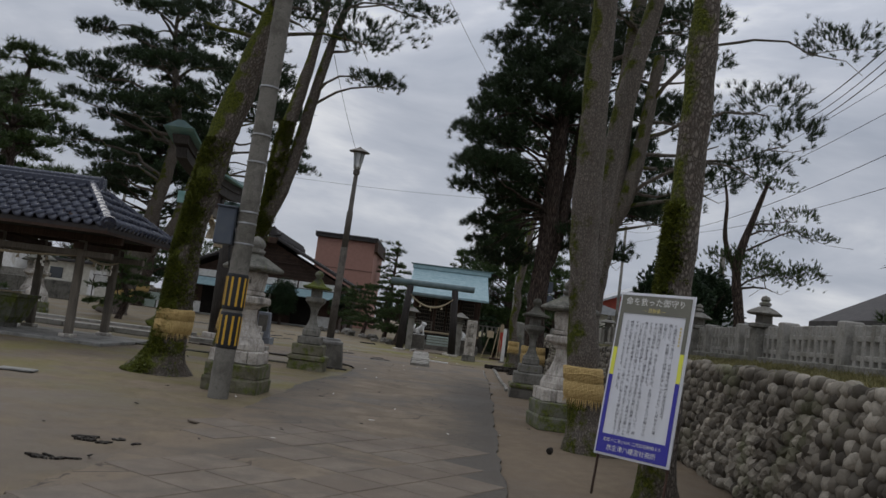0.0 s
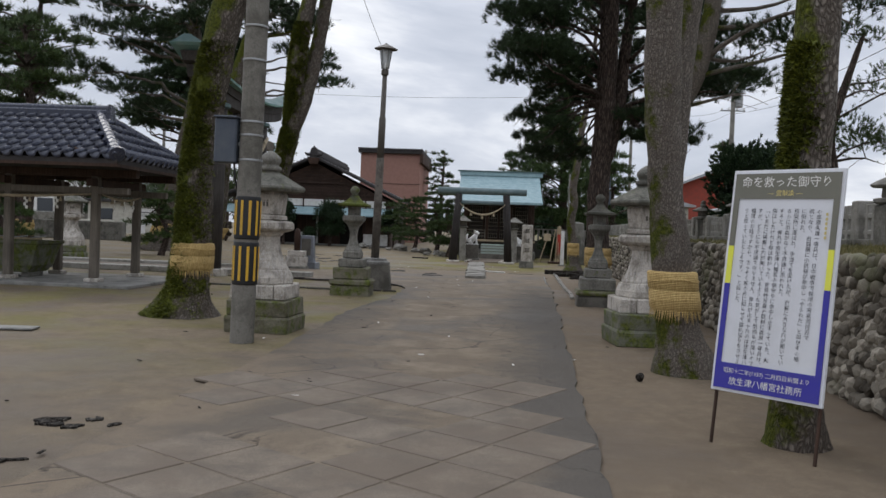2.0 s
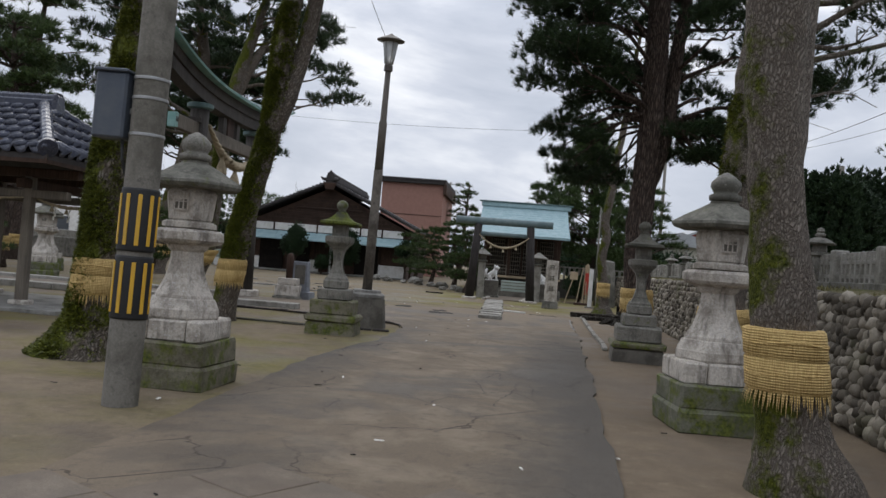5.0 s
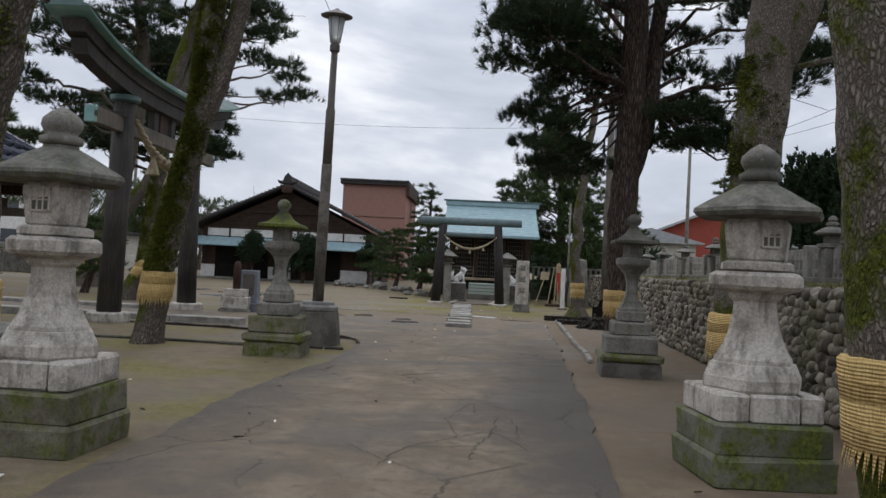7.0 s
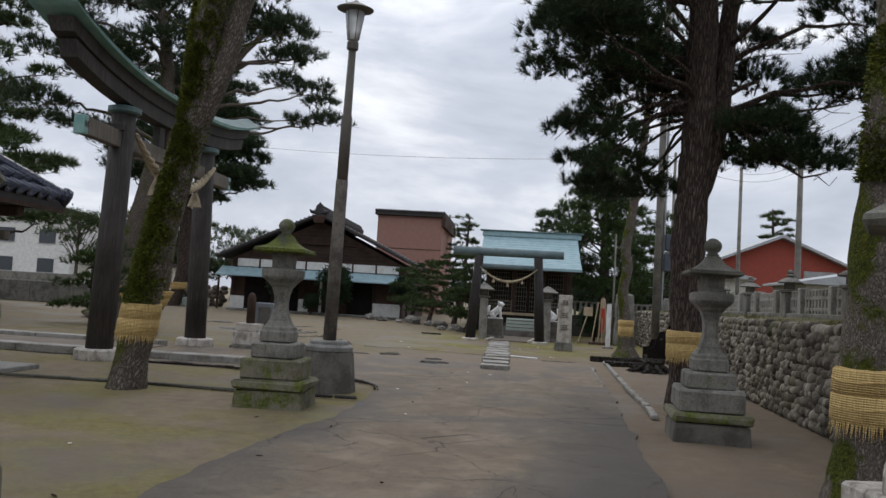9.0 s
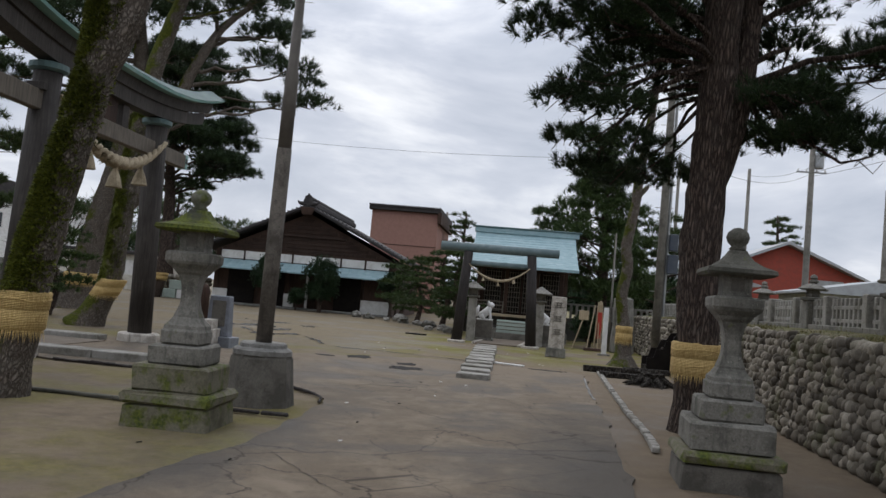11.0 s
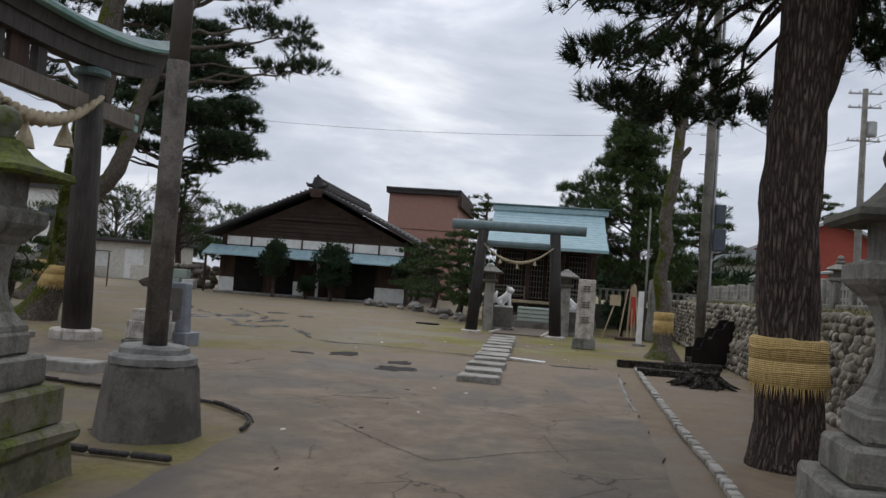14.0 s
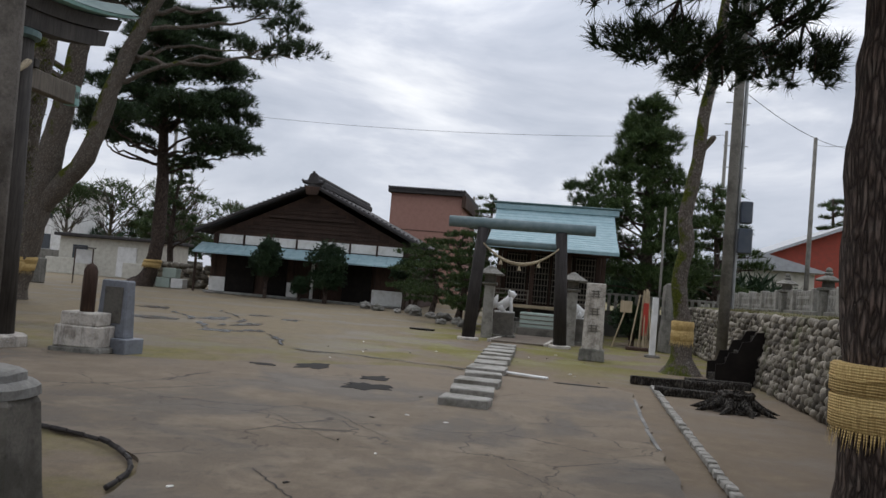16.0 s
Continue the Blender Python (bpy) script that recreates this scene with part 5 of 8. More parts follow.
def make_trough():
    root = thing("stone_basin", pose(-12.15, 21.7, 0.06) @ Matrix.Scale(0.93, 4), "green-grey stone water basin on feet under the pavilion", "water basin")
    own = lathe([(0.52, 0.12), (0.60, 0.30), (0.68, 0.85), (0.72, 0.88), (0.72, 0.95), (0.60, 0.95), (0.55, 0.70)], square=True, wob=0.01)
    own.transform(Matrix.Diagonal((1.9, 0.9, 1, 1)))
    part("bowl", own, M_MOSSY, root)
    for x in (-0.85, 0.85):
        part("foot", box(0.22, 0.7, 0.14, (x, 0, -0.01), 0.02), M_ANDESITE, root)
    part("ladle_rack", tube([(-1.2, -0.2, 1.0), (1.2, -0.2, 1.0)], 0.03, 7), M_PALEWOOD, root, "bamboo ladle rack")
    rack = bmesh.new()
    for x in (-1.0, -0.5, 0.0, 0.5, 1.0):
        tube([(x, -0.35, 1.03), (x + 0.05, 0.25, 1.06)], 0.015, 5, bm=rack)
    part("ladle", rack, M_GALV, root)


make_trough()
straw_rope((-9.35, 20.62, 2.12), (-13.8, 20.62, 2.12), 0.10, 0.03, "thin straw rope with paper streamers under the pavilion eave", tassels=5, papers=True)
straw_rope((-9.18, 20.8, 2.12), (-9.18, 22.9, 2.12), 0.10, 0.03, "thin straw rope with paper streamers on the pavilion side", tassels=3, papers=True)

# ---- trees ----


def needle_tuft(count, length, width, rng):
    """Triangles of one tuft round the +z axis: count x 3 x 3."""
    a = rng.uniform(0, 2 * np.pi, count)
    tilt = rng.uniform(0.15, 1.25, count)
    d = np.stack([np.cos(a) * np.sin(tilt), np.sin(a) * np.sin(tilt), np.cos(tilt)], 1)
    side = np.cross(d, rng.normal(size=(count, 3)))
    side /= np.linalg.norm(side, axis=1)[:, None]
    ln = length * rng.uniform(0.7, 1.15, count)[:, None]
    root = -d * 0.02 + np.stack([np.zeros(count), np.zeros(count), rng.uniform(-0.4, 0.1, count) * length], 1)
    return np.stack([root + side * width / 2, root - side * width / 2, root + d * ln], 1)


def crown_mesh(name, pads, rng, per_m2, count, length, width, mat):
    """Needle tufts in flattened pads: each pad is (x, y, z, rx, ry, rz)."""
    variants = [needle_tuft(count, length, width, rng) for _ in range(6)]
    chunks = []
    for x, y, z, rx, ry, rz in pads:
        n = max(8, int(per_m2 * (rx * ry + 0.6 * rz * (rx + ry))))
        u = rng.normal(size=(n, 3))
        u /= np.linalg.norm(u, axis=1)[:, None]
        u[:, 2] = np.where(u[:, 2] < -0.25, -u[:, 2] * 0.8, u[:, 2])
        rad = rng.uniform(0.45, 1.0, n) ** 0.6
        lump = 1 + 0.25 * np.sin(3 * np.arctan2(u[:, 1], u[:, 0]) + x * 5) + 0.12 * np.sin(7 * np.arctan2(u[:, 1], u[:, 0]) + y * 3)
        pos = np.array([x, y, z]) + u * np.array([rx, ry, rz]) * (rad * lump)[:, None]
        ax = u + np.array([0, 0, 0.75]) + rng.normal(size=(n, 3)) * 0.3
        ax /= np.linalg.norm(ax, axis=1)[:, None]
        s1 = np.cross(ax, np.array([0.3, 0.9, 0.1]))
        s1 /= np.linalg.norm(s1, axis=1)[:, None]
        s2 = np.cross(ax, s1)
        basis = np.stack([s1, s2, ax], 1)
        size = rng.uniform(0.75, 1.2, n)
        pick = rng.integers(0, 6, n)
        for k in range(6):
            sel = pick == k
            if sel.any():
                t = np.einsum("vij,njk->nvik", variants[k], basis[sel]) * size[sel][:, None, None, None]
                chunks.append((t + pos[sel][:, None, None, :]).reshape(-1, 3))
    v = np.concatenate(chunks)
    return raw_mesh(name, v, np.arange(len(v)).reshape(-1, 3), mat)


def moss_mesh(line, rng, n, way, spread, z0, z1):
    """Short blades on one side of a trunk: way is the heading of the mossy side in degrees."""
    pos, out = [], []
    while len(pos) < n:
        z = rng.uniform(z0, z1)
        a = radians(way) + rng.normal() * radians(spread)
        k = int(np.argmin(np.abs(line[:, 2] - z)))
        r = line[k, 3] * (1.0 + rng.uniform(-0.03, 0.05))
        w = np.array([math.cos(a), math.sin(a), 0.0])
        p = np.array([line[k, 0], line[k, 1], z]) + w * r
        if k + 1 < len(line) and abs(line[k + 1, 2] - line[k, 2]) > 1e-3:
            s = (z - line[k, 2]) / (line[k + 1, 2] - line[k, 2])
            p[:2] += (line[k + 1, :2] - line[k, :2]) * s
        if noise.noise(Vector(p) * 3.2) + 0.5 * noise.noise(Vector(p) * 9) > -0.12 + 0.2 * rng.normal():
            pos.append(p)
            out.append(w)
    pos, out = np.array(pos), np.array(out)
    m = 6
    pos, out = np.repeat(pos, m, 0), np.repeat(out, m, 0)
    d = out + rng.normal(size=pos.shape) * 0.6
    d /= np.linalg.norm(d, axis=1)[:, None]
    side = np.cross(d, rng.normal(size=pos.shape))
    side /= np.linalg.norm(side, axis=1)[:, None]
    base = pos + rng.normal(size=pos.shape) * 0.012
    tip = base + d * rng.uniform(0.02, 0.065, len(base))[:, None]
    v = np.stack([base - side * 0.009, base + side * 0.009, tip], 1).reshape(-1, 3)
    return raw_mesh("moss", v, np.arange(len(v)).reshape(-1, 3), M_MOSSTUFT)


def straw_band(cx, cy, z0, r, lean=(0, 0), wide=0.46, group="straw wraps on the pines"):
    root = thing("straw_wrap", pose(cx, cy, z0), "woven rice-straw mat tied round a pine trunk", "straw wrap", group)
    own = lathe([(r * 1.06, 0.0), (r * 1.13, 0.02), (r * 1.11, wide * 0.50), (r * 1.05, wide * 0.53), (r * 1.11, wide * 0.56), (r * 1.09, wide - 0.02), (r * 1.02, wide)], 28, wob=0.02)
    for v in own.verts:
        v.co += Vector((lean[0] * v.co.z, lean[1] * v.co.z, 0))
    part("mat", own, M_STRAW, root, smooth=True)
    for z in (wide * 0.28, wide * 0.78):
        ring = [(1.10 * r * math.cos(a) + lean[0] * z, 1.10 * r * math.sin(a) + lean[1] * z, z + 0.015 * math.sin(3 * a)) for a in np.linspace(0, 2 * math.pi, 25)]
        part("cord", tube(ring, 0.011, 5), M_STRAW, root, "straw cord")
    v, f = [], []
    for i in range(110):
        a = 2 * math.pi * i / 110 + random.uniform(-0.02, 0.02)
        ln = random.uniform(0.08, 0.17)
        out = random.uniform(0.0, 0.035)
        w = 0.009
        c, s = math.cos(a), math.sin(a)
        b = len(v)
        for rr, z, q in ((r * 1.08, 0.03, 1), (r * 1.08, 0.03, -1), (r * 1.10 + out, -ln, 0)):
            v.append((rr * c - s * w * q, rr * s + c * w * q, z))
        f.append((b, b + 1, b + 2))
    part("fringe", raw_mesh("fringe", v, f, M_STRAW), M_STRAW, root, "loose straw fringe")
    return root


def branch_to(start, pad, rng, r):
    """A crooked limb from the trunk into a pad, as points and radii."""
    a, b = np.array(start), np.array(pad[:3]) - np.array([0, 0, pad[5] * 0.4])
    d = b - a
    n = max(4, int(np.linalg.norm(d) / 0.5) + 3)
    pts = []
    bend = rng.normal(size=3) * 0.12 * np.linalg.norm(d)
    for s in np.linspace(0, 1, n):
        p = a + d * s + bend * math.sin(math.pi * s) + rng.normal(size=3) * 0.05 * np.linalg.norm(d) * (0.3 if 0 < s < 1 else 0)
        p[2] += 0.10 * np.linalg.norm(d) * math.sin(math.pi * s)
        pts.append(p)
    return pts, [r * (1 - 0.75 * s) for s in np.linspace(0, 1, n)]


def pine(base, stems, pads, label, seed, bark_mat, leaf_mat, per_m2=70, count=22, length=0.16, width=0.012, band=None, flare=1.5, limb_r=0.06, group="pines in the precinct", twigs=3, moss=None, limb_min=2.0):
    """stems: lists of (x, y, z, radius) in world metres; pads in world metres."""
    rng = np.random.default_rng(seed)
    root = thing("pine_tree", (base[0], base[1], 0), label, "pine tree", group)
    off = np.array([base[0], base[1], 0.0])
    lines = []
    for i, st in enumerate(stems):
        s = np.array(st, dtype=float)
        s[:, :3] -= off
        fine = spline(s, 8)
        if i == 0:
            low = fine[:, 2] < 0.6
            fine[low, 3] *= 1 + (flare - 1) * ((0.6 - fine[low, 2]) / 0.7) ** 2
        lines.append(fine)
        part("trunk" if i == 0 else "stem", tube(fine[:, :3], fine[:, 3], 18 if i == 0 else 12, lump=0.16, seed=seed), bark_mat, root, smooth=True)
    local = [(p[0] - off[0], p[1] - off[1], *p[2:]) for p in pads]
    allp = np.concatenate(lines)
    for p in local:
        q = np.array(p[:3])
        dz = allp[:, 2] - (q[2] - 0.35 * np.hypot(allp[:, 0] - q[0], allp[:, 1] - q[1]))
        cost = np.abs(dz) + 0.25 * np.linalg.norm(allp[:, :3] - q, axis=1)
        cost[allp[:, 2] < limb_min] += 50
        k = int(np.argmin(cost))
        pts, rad = branch_to(allp[k, :3], p, rng, max(0.02, min(limb_r * (0.5 + 0.4 * max(p[3], p[4])), allp[k, 3] * 0.8)))
        own = tube(pts, rad, 7, lump=0.12, seed=seed)
        for _ in range(twigs):
            e = q + rng.normal(size=3) * np.array([p[3], p[4], p[5]]) * 0.55
            mid = np.array(pts[-2])
            tube([mid, (mid + e) / 2 + rng.normal(size=3) * 0.08, e], [rad[-2] * 0.7, rad[-1] * 0.6, 0.006], 5, bm=own)
        part("branch", own, bark_mat, root, smooth=True)
    part("crown", crown_mesh("crown", local, rng, per_m2, count, length, width, leaf_mat), leaf_mat, root, "clumps of dark green needles")
    if moss:
        part("moss", moss_mesh(lines[0], rng, *moss), M_MOSSTUFT, root, "thick green moss on the bark")
    if band:
        z0, r = band
        f = lines[0]
        k = int(np.argmin(np.abs(f[:, 2] - z0)))
        k2 = min(k + 3, len(f) - 1)
        lean = (f[k2, :2] - f[k, :2]) / max(0.05, f[k2, 2] - f[k, 2])
        straw_band(f[k, 0] + off[0], f[k, 1] + off[1], z0, r, tuple(lean))
    return root


def clear_of(pads, x, y, wide, top):
    """Leaves out the pads that would stand before a stem, up to a height."""
    return [p for p in pads if not (p[1] - p[4] < y and abs(p[0] - x) < wide + 0.75 * p[3] and p[2] < top)]


def whorl(cx, cy, z0, z1, r0, r1, n, seed, flat=0.38, size=0.9, lean=(0, 0), gap=0.0):
    """Pads round a stem from z0 to z1, r0 wide below, r1 above."""
    rng = np.random.default_rng(seed)
    out = []
    for i in range(n):
        s = (i + rng.uniform(0, 0.9)) / n
        a = i * 2.4 + rng.uniform(-0.5, 0.5)
        reach = (r0 + (r1 - r0) * s) * rng.uniform(0.35, 1.0)
        w = size * rng.uniform(0.6, 1.15) * (1 - 0.3 * s)
        out.append((cx + lean[0] * s + reach * math.cos(a), cy + lean[1] * s + reach * math.sin(a), z0 + (z1 - z0) * s + rng.uniform(-0.3, 0.3), w, w * rng.uniform(0.8, 1.1), w * flat))
    return out


# big pine by the second lantern on the wall side
pine((2.94, 24.7), [[(2.97, 24.7, -0.1, 0.33), (2.92, 24.7, 1.3, 0.31), (2.86, 24.7, 2.6, 0.285), (2.94, 24.7, 4.4, 0.28), (2.97, 24.7, 7, 0.25), (3.02, 24.8, 10, 0.18), (3.02, 24.8, 13, 0.05)],
                    [(2.97, 24.7, 3.4, 0.16), (3.27, 24.85, 4.6, 0.19), (3.52, 25.1, 7.0, 0.16), (3.92, 25.4, 10, 0.09)]],
     clear_of(whorl(2.42, 24.9, 5.2, 13.0, 2.9, 1.2, 58, 5, 0.58, 1.15) + whorl(4.62, 25.5, 5.4, 11.5, 2.6, 1.6, 22, 6, 0.58, 1.15) +
     [(0.67, 24.9, 4.75, 0.5, 0.6, 0.24), (1.17, 25.1, 4.95, 0.7, 0.7, 0.30), (1.52, 24.5, 4.55, 0.65, 0.6, 0.26), (1.82, 25.1, 4.2, 0.6, 0.6, 0.25), (2.12, 25.4, 3.95, 0.4, 0.5, 0.2), (0.32, 25.1, 5.9, 0.55, 0.7, 0.3), (0.62, 25.1, 6.8, 0.8, 0.8, 0.36), (0.22, 25.1, 7.7, 0.6, 0.7, 0.3),
      (0.92, 25.3, 8.4, 0.9, 0.9, 0.4), (1.32, 24.5, 5.7, 0.8, 0.8, 0.35), (1.62, 25.1, 6.4, 0.9, 0.9, 0.4), (4.42, 25.1, 4.35, 0.7, 0.8, 0.28), (3.92, 24.2, 4.8, 0.7, 0.7, 0.28), (3.62, 24.1, 5.4, 0.9, 0.8, 0.35), (2.32, 24, 5.5, 0.9, 0.7, 0.35), (5.62, 25.1, 5.6, 0.9, 0.8, 0.4),
      (1.22, 26.4, 4.0, 0.55, 0.6, 0.26), (2.02, 26.7, 3.85, 0.6, 0.6, 0.26), (1.62, 25.9, 3.75, 0.55, 0.5, 0.24), (2.72, 26.9, 4.0, 0.6, 0.6, 0.28), (0.92, 25.9, 4.35, 0.5, 0.5, 0.25), (4.82, 24.7, 4.4, 0.8, 0.7, 0.36), (4.12, 24.5, 4.3, 0.6, 0.5, 0.3), (4.42, 25.5, 4.9, 0.8, 0.8, 0.4), (3.72, 25.3, 4.4, 0.6, 0.6, 0.3), (2.82, 24.2, 4.9, 0.6, 0.5, 0.25), (1.12, 24.5, 4.1, 0.35, 0.4, 0.16), (5.02, 24.3, 4.15, 0.5, 0.5, 0.22)], 3.0, 24.7, 0.32, 8.0),
     "tall dark pine with plated bark and a straw-wrapped trunk", 11, M_BARK, M_NEEDLE, per_m2=150, count=34, length=0.19, width=0.0125, band=(0.80, 0.335), flare=1.35, limb_r=0.06, limb_min=5.0)

# pine behind the second pale lantern
pine((3.13, 17.7), [[(3.13, 17.7, -0.1, 0.32), (3.13, 17.7, 1.0, 0.30), (3.2, 17.7, 2.5, 0.28), (3.33, 17.7, 4.0, 0.29), (3.43, 17.7, 5.5, 0.26), (3.58, 17.8, 9, 0.18), (3.58, 17.8, 12, 0.06)],
                    [(3.38, 17.7, 3.9, 0.17), (3.78, 17.5, 5.2, 0.17), (4.08, 17.4, 8.0, 0.12)]],
     whorl(3.88, 17.8, 8.2, 12.5, 3.0, 1.2, 26, 15, 0.38, 1.1) +
     [(4.58, 17.6, 4.5, 0.5, 0.6, 0.40), (4.88, 17.5, 5.3, 0.7, 0.7, 0.48), (5.48, 17.4, 5.3, 0.8, 0.8, 0.48), (6.18, 17, 5.7, 0.9, 0.8, 0.51), (6.78, 16.8, 6.4, 0.8, 0.8, 0.48), (7.58, 16.5, 8.3, 0.9, 0.8, 0.56), (6.58, 17.4, 7.2, 1.0, 0.9, 0.56), (5.68, 17.8, 6.5, 0.9, 0.9, 0.56), (5.08, 18.2, 6.9, 0.8, 0.9, 0.48)],
     "tall pine with moss on its trunk beside the stone wall", 21, M_BARKGREY, M_NEEDLE, per_m2=120, count=30, length=0.15, width=0.0105, band=(0.72, 0.33), moss=(650, 215, 32, 2.8, 4.2))

# pine by the wall, next to the sign
pine((2.42, 12.2), [[(2.42, 12.2, -0.1, 0.30), (2.3, 12.2, 0.5, 0.26), (2.21, 12.2, 1.2, 0.245), (2.07, 12.2, 2.4, 0.205), (1.98, 12.2, 3.9, 0.215), (1.94, 12.25, 6.4, 0.19), (1.99, 12.3, 9.5, 0.12), (2.04, 12.3, 11.5, 0.05)],
                    [(2.16, 12.35, 1.9, 0.15), (2.26, 12.7, 3.0, 0.18), (2.42, 13, 4.5, 0.17), (2.76, 13.1, 6.6, 0.15), (3.44, 13.3, 9.5, 0.09)]],
     whorl(2.44, 12.5, 8.4, 12.0, 2.6, 1.0, 24, 25, 0.38, 1.0), "twin-stemmed pine with grey-brown bark and a straw wrap", 31, M_BARKGREY, M_NEEDLE, per_m2=25, width=0.018, band=(0.75, 0.27), flare=1.6)

# pine behind the sign
pine((2.53, 8.93), [[(2.53, 8.93, -0.1, 0.23), (2.52, 8.93, 0.6, 0.20), (2.51, 8.93, 2.3, 0.18), (2.55, 8.93, 3.9, 0.165), (2.57, 8.96, 5.5, 0.155), (2.62, 9.01, 8.5, 0.10), (2.67, 9.01, 10.5, 0.04)]],
     whorl(2.62, 9.01, 7.6, 10.8, 2.0, 0.8, 16, 35, 0.38, 0.9), "slender pine with moss on its bark behind the sign", 41, M_BARKSOME, M_NEEDLE, per_m2=25, flare=1.2, moss=(2400, 200, 30, 1.7, 3.2))

# leaning mossy pine behind the utility pole
pine((-5.15, 15.8), [[(-5.2, 15.8, -0.1, 0.44), (-5.12, 15.8, 0.5, 0.34), (-5.06, 15.8, 1.3, 0.30), (-5.02, 15.8, 2.6, 0.26), (-4.75, 15.8, 4.4, 0.28), (-4.5, 15.85, 5.6, 0.27), (-4.1, 15.9, 7.2, 0.22), (-3.6, 16.0, 9.5, 0.14), (-3.4, 16, 11.5, 0.05)]],
     whorl(-4.4, 16.4, 7.2, 12.0, 2.6, 1.4, 30, 45, 0.42, 1.0),
     "large leaning pine with a thickly mossed trunk and straw wrap", 51, M_BARKMOSS, M_NEEDLE, per_m2=95, count=26, length=0.15, width=0.012, band=(0.76, 0.325), flare=1.75, moss=(15000, 212, 46, 0.0, 4.6))

# leaning twin pine near the gate
pine((-5.72, 21.88), [[(-5.72, 21.88, -0.1, 0.278), (-5.66, 21.88, 0.5, 0.252), (-5.54, 21.88, 1.3, 0.244), (-5.36, 21.88, 2.3, 0.235), (-4.99, 21.88, 4.0, 0.217), (-4.84, 21.88, 6.0, 0.209), (-4.44, 21.98, 8.4, 0.139), (-4.04, 21.98, 11.5, 0.044)],
                     [(-5.04, 21.88, 3.6, 0.15), (-4.69, 21.98, 4.8, 0.19), (-4.49, 22.18, 6.0, 0.17), (-4.09, 22.18, 8.4, 0.13), (-3.54, 22.28, 11, 0.06)]],
     [(-2.84, 22.08, 8.0, 0.7, 0.7, 0.28), (-2.24, 21.88, 7.9, 0.6, 0.6, 0.25), (-3.34, 22.18, 9.0, 0.9, 0.8, 0.32), (-1.44, 21.98, 10.0, 0.8, 0.7, 0.3), (-2.24, 22.08, 10.4, 0.9, 0.8, 0.35), (-3.14, 22.28, 10.6, 1.0, 0.9, 0.4), (-4.54, 21.88, 10.2, 1.0, 1.0, 0.4), (-5.54, 22.18, 9.8, 0.9, 0.9, 0.35), (-4.04, 22.08, 11.8, 1.2, 1.1, 0.4), (-5.84, 22.08, 11.2, 1.0, 0.9, 0.35), (-2.54, 22.18, 12.0, 1.1, 1.0, 0.4)],
     "leaning pine with a bright mossy trunk and straw wrap", 61, M_BARKSOME, M_NEEDLE, per_m2=140, count=30, width=0.013, length=0.16, band=(0.78, 0.265), flare=1.15, moss=(14000, 225, 48, 1.2, 6.5))

# forked pine behind the large gate
pine((-16.55, 42.55), [[(-17.05, 42.55, -0.1, 0.66), (-16.65, 42.55, 1.2, 0.56), (-16.2, 42.55, 3.2, 0.50), (-15.75, 42.55, 5.4, 0.38), (-15.25, 42.55, 8.4, 0.30), (-15.25, 42.55, 10.4, 0.26), (-16.05, 42.55, 15, 0.12), (-16.05, 42.55, 18, 0.05)],
                     [(-16.15, 42.55, 2.9, 0.36), (-15.25, 42.55, 3.9, 0.31), (-14.55, 42.55, 4.9, 0.29), (-14.05, 42.75, 7.2, 0.26), (-13.15, 43.15, 10.0, 0.21), (-12.45, 43.85, 11.8, 0.15), (-11.25, 44.15, 13, 0.08)]],
     whorl(-16.75, 42.55, 10.0, 18.5, 5.4, 2.0, 34, 55, 0.34, 1.7) +
     [(-8.85, 44.75, 9.0, 0.9, 0.9, 0.45), (-9.15, 44.75, 9.8, 0.8, 0.9, 0.4), (-9.95, 44.55, 8.9, 0.8, 0.8, 0.35), (-10.75, 44.35, 10.6, 1.0, 1.0, 0.45), (-9.65, 44.55, 10.3, 1.1, 1.0, 0.45), (-10.85, 44.35, 11.6, 1.3, 1.2, 0.5), (-12.05, 44.15, 12.6, 1.4, 1.3, 0.5), (-10.15, 44.75, 12.0, 1.0, 1.0, 0.4), (-13.25, 43.75, 13.8, 1.4, 1.3, 0.5), (-18.85, 42.55, 8.0, 1.4, 1.3, 0.5), (-20.75, 42.55, 9.0, 1.5, 1.3, 0.5), (-17.45, 43.05, 7.4, 1.2, 1.2, 0.45)],
     "great forked pine with a thick trunk and straw wrap", 71, M_BARKSOME, M_NEEDLE, per_m2=75, count=20, length=0.30, width=0.026, band=(0.9, 0.56), limb_r=0.1)

# leaning mossy pine inside the gate
pine((-11.6, 34.3), [[(-11.7, 34.3, -0.1, 0.42), (-11.3, 34.3, 0.7, 0.33), (-11.05, 34.3, 1.4, 0.30), (-10.9, 34.4, 4.0, 0.27), (-10.6, 34.4, 6.9, 0.25), (-10.1, 34.6, 9.2, 0.19), (-9.3, 34.6, 12, 0.07)]],
     whorl(-9.6, 34.6, 9.4, 13.0, 3.0, 1.5, 16, 65, 0.36, 1.2), "leaning pine with a mossy trunk beyond the gate", 81, M_BARKMOSS, M_NEEDLE, per_m2=80, count=16, length=0.26, width=0.03, band=(0.85, 0.34), moss=(3500, 235, 45, 1.2, 6.0))

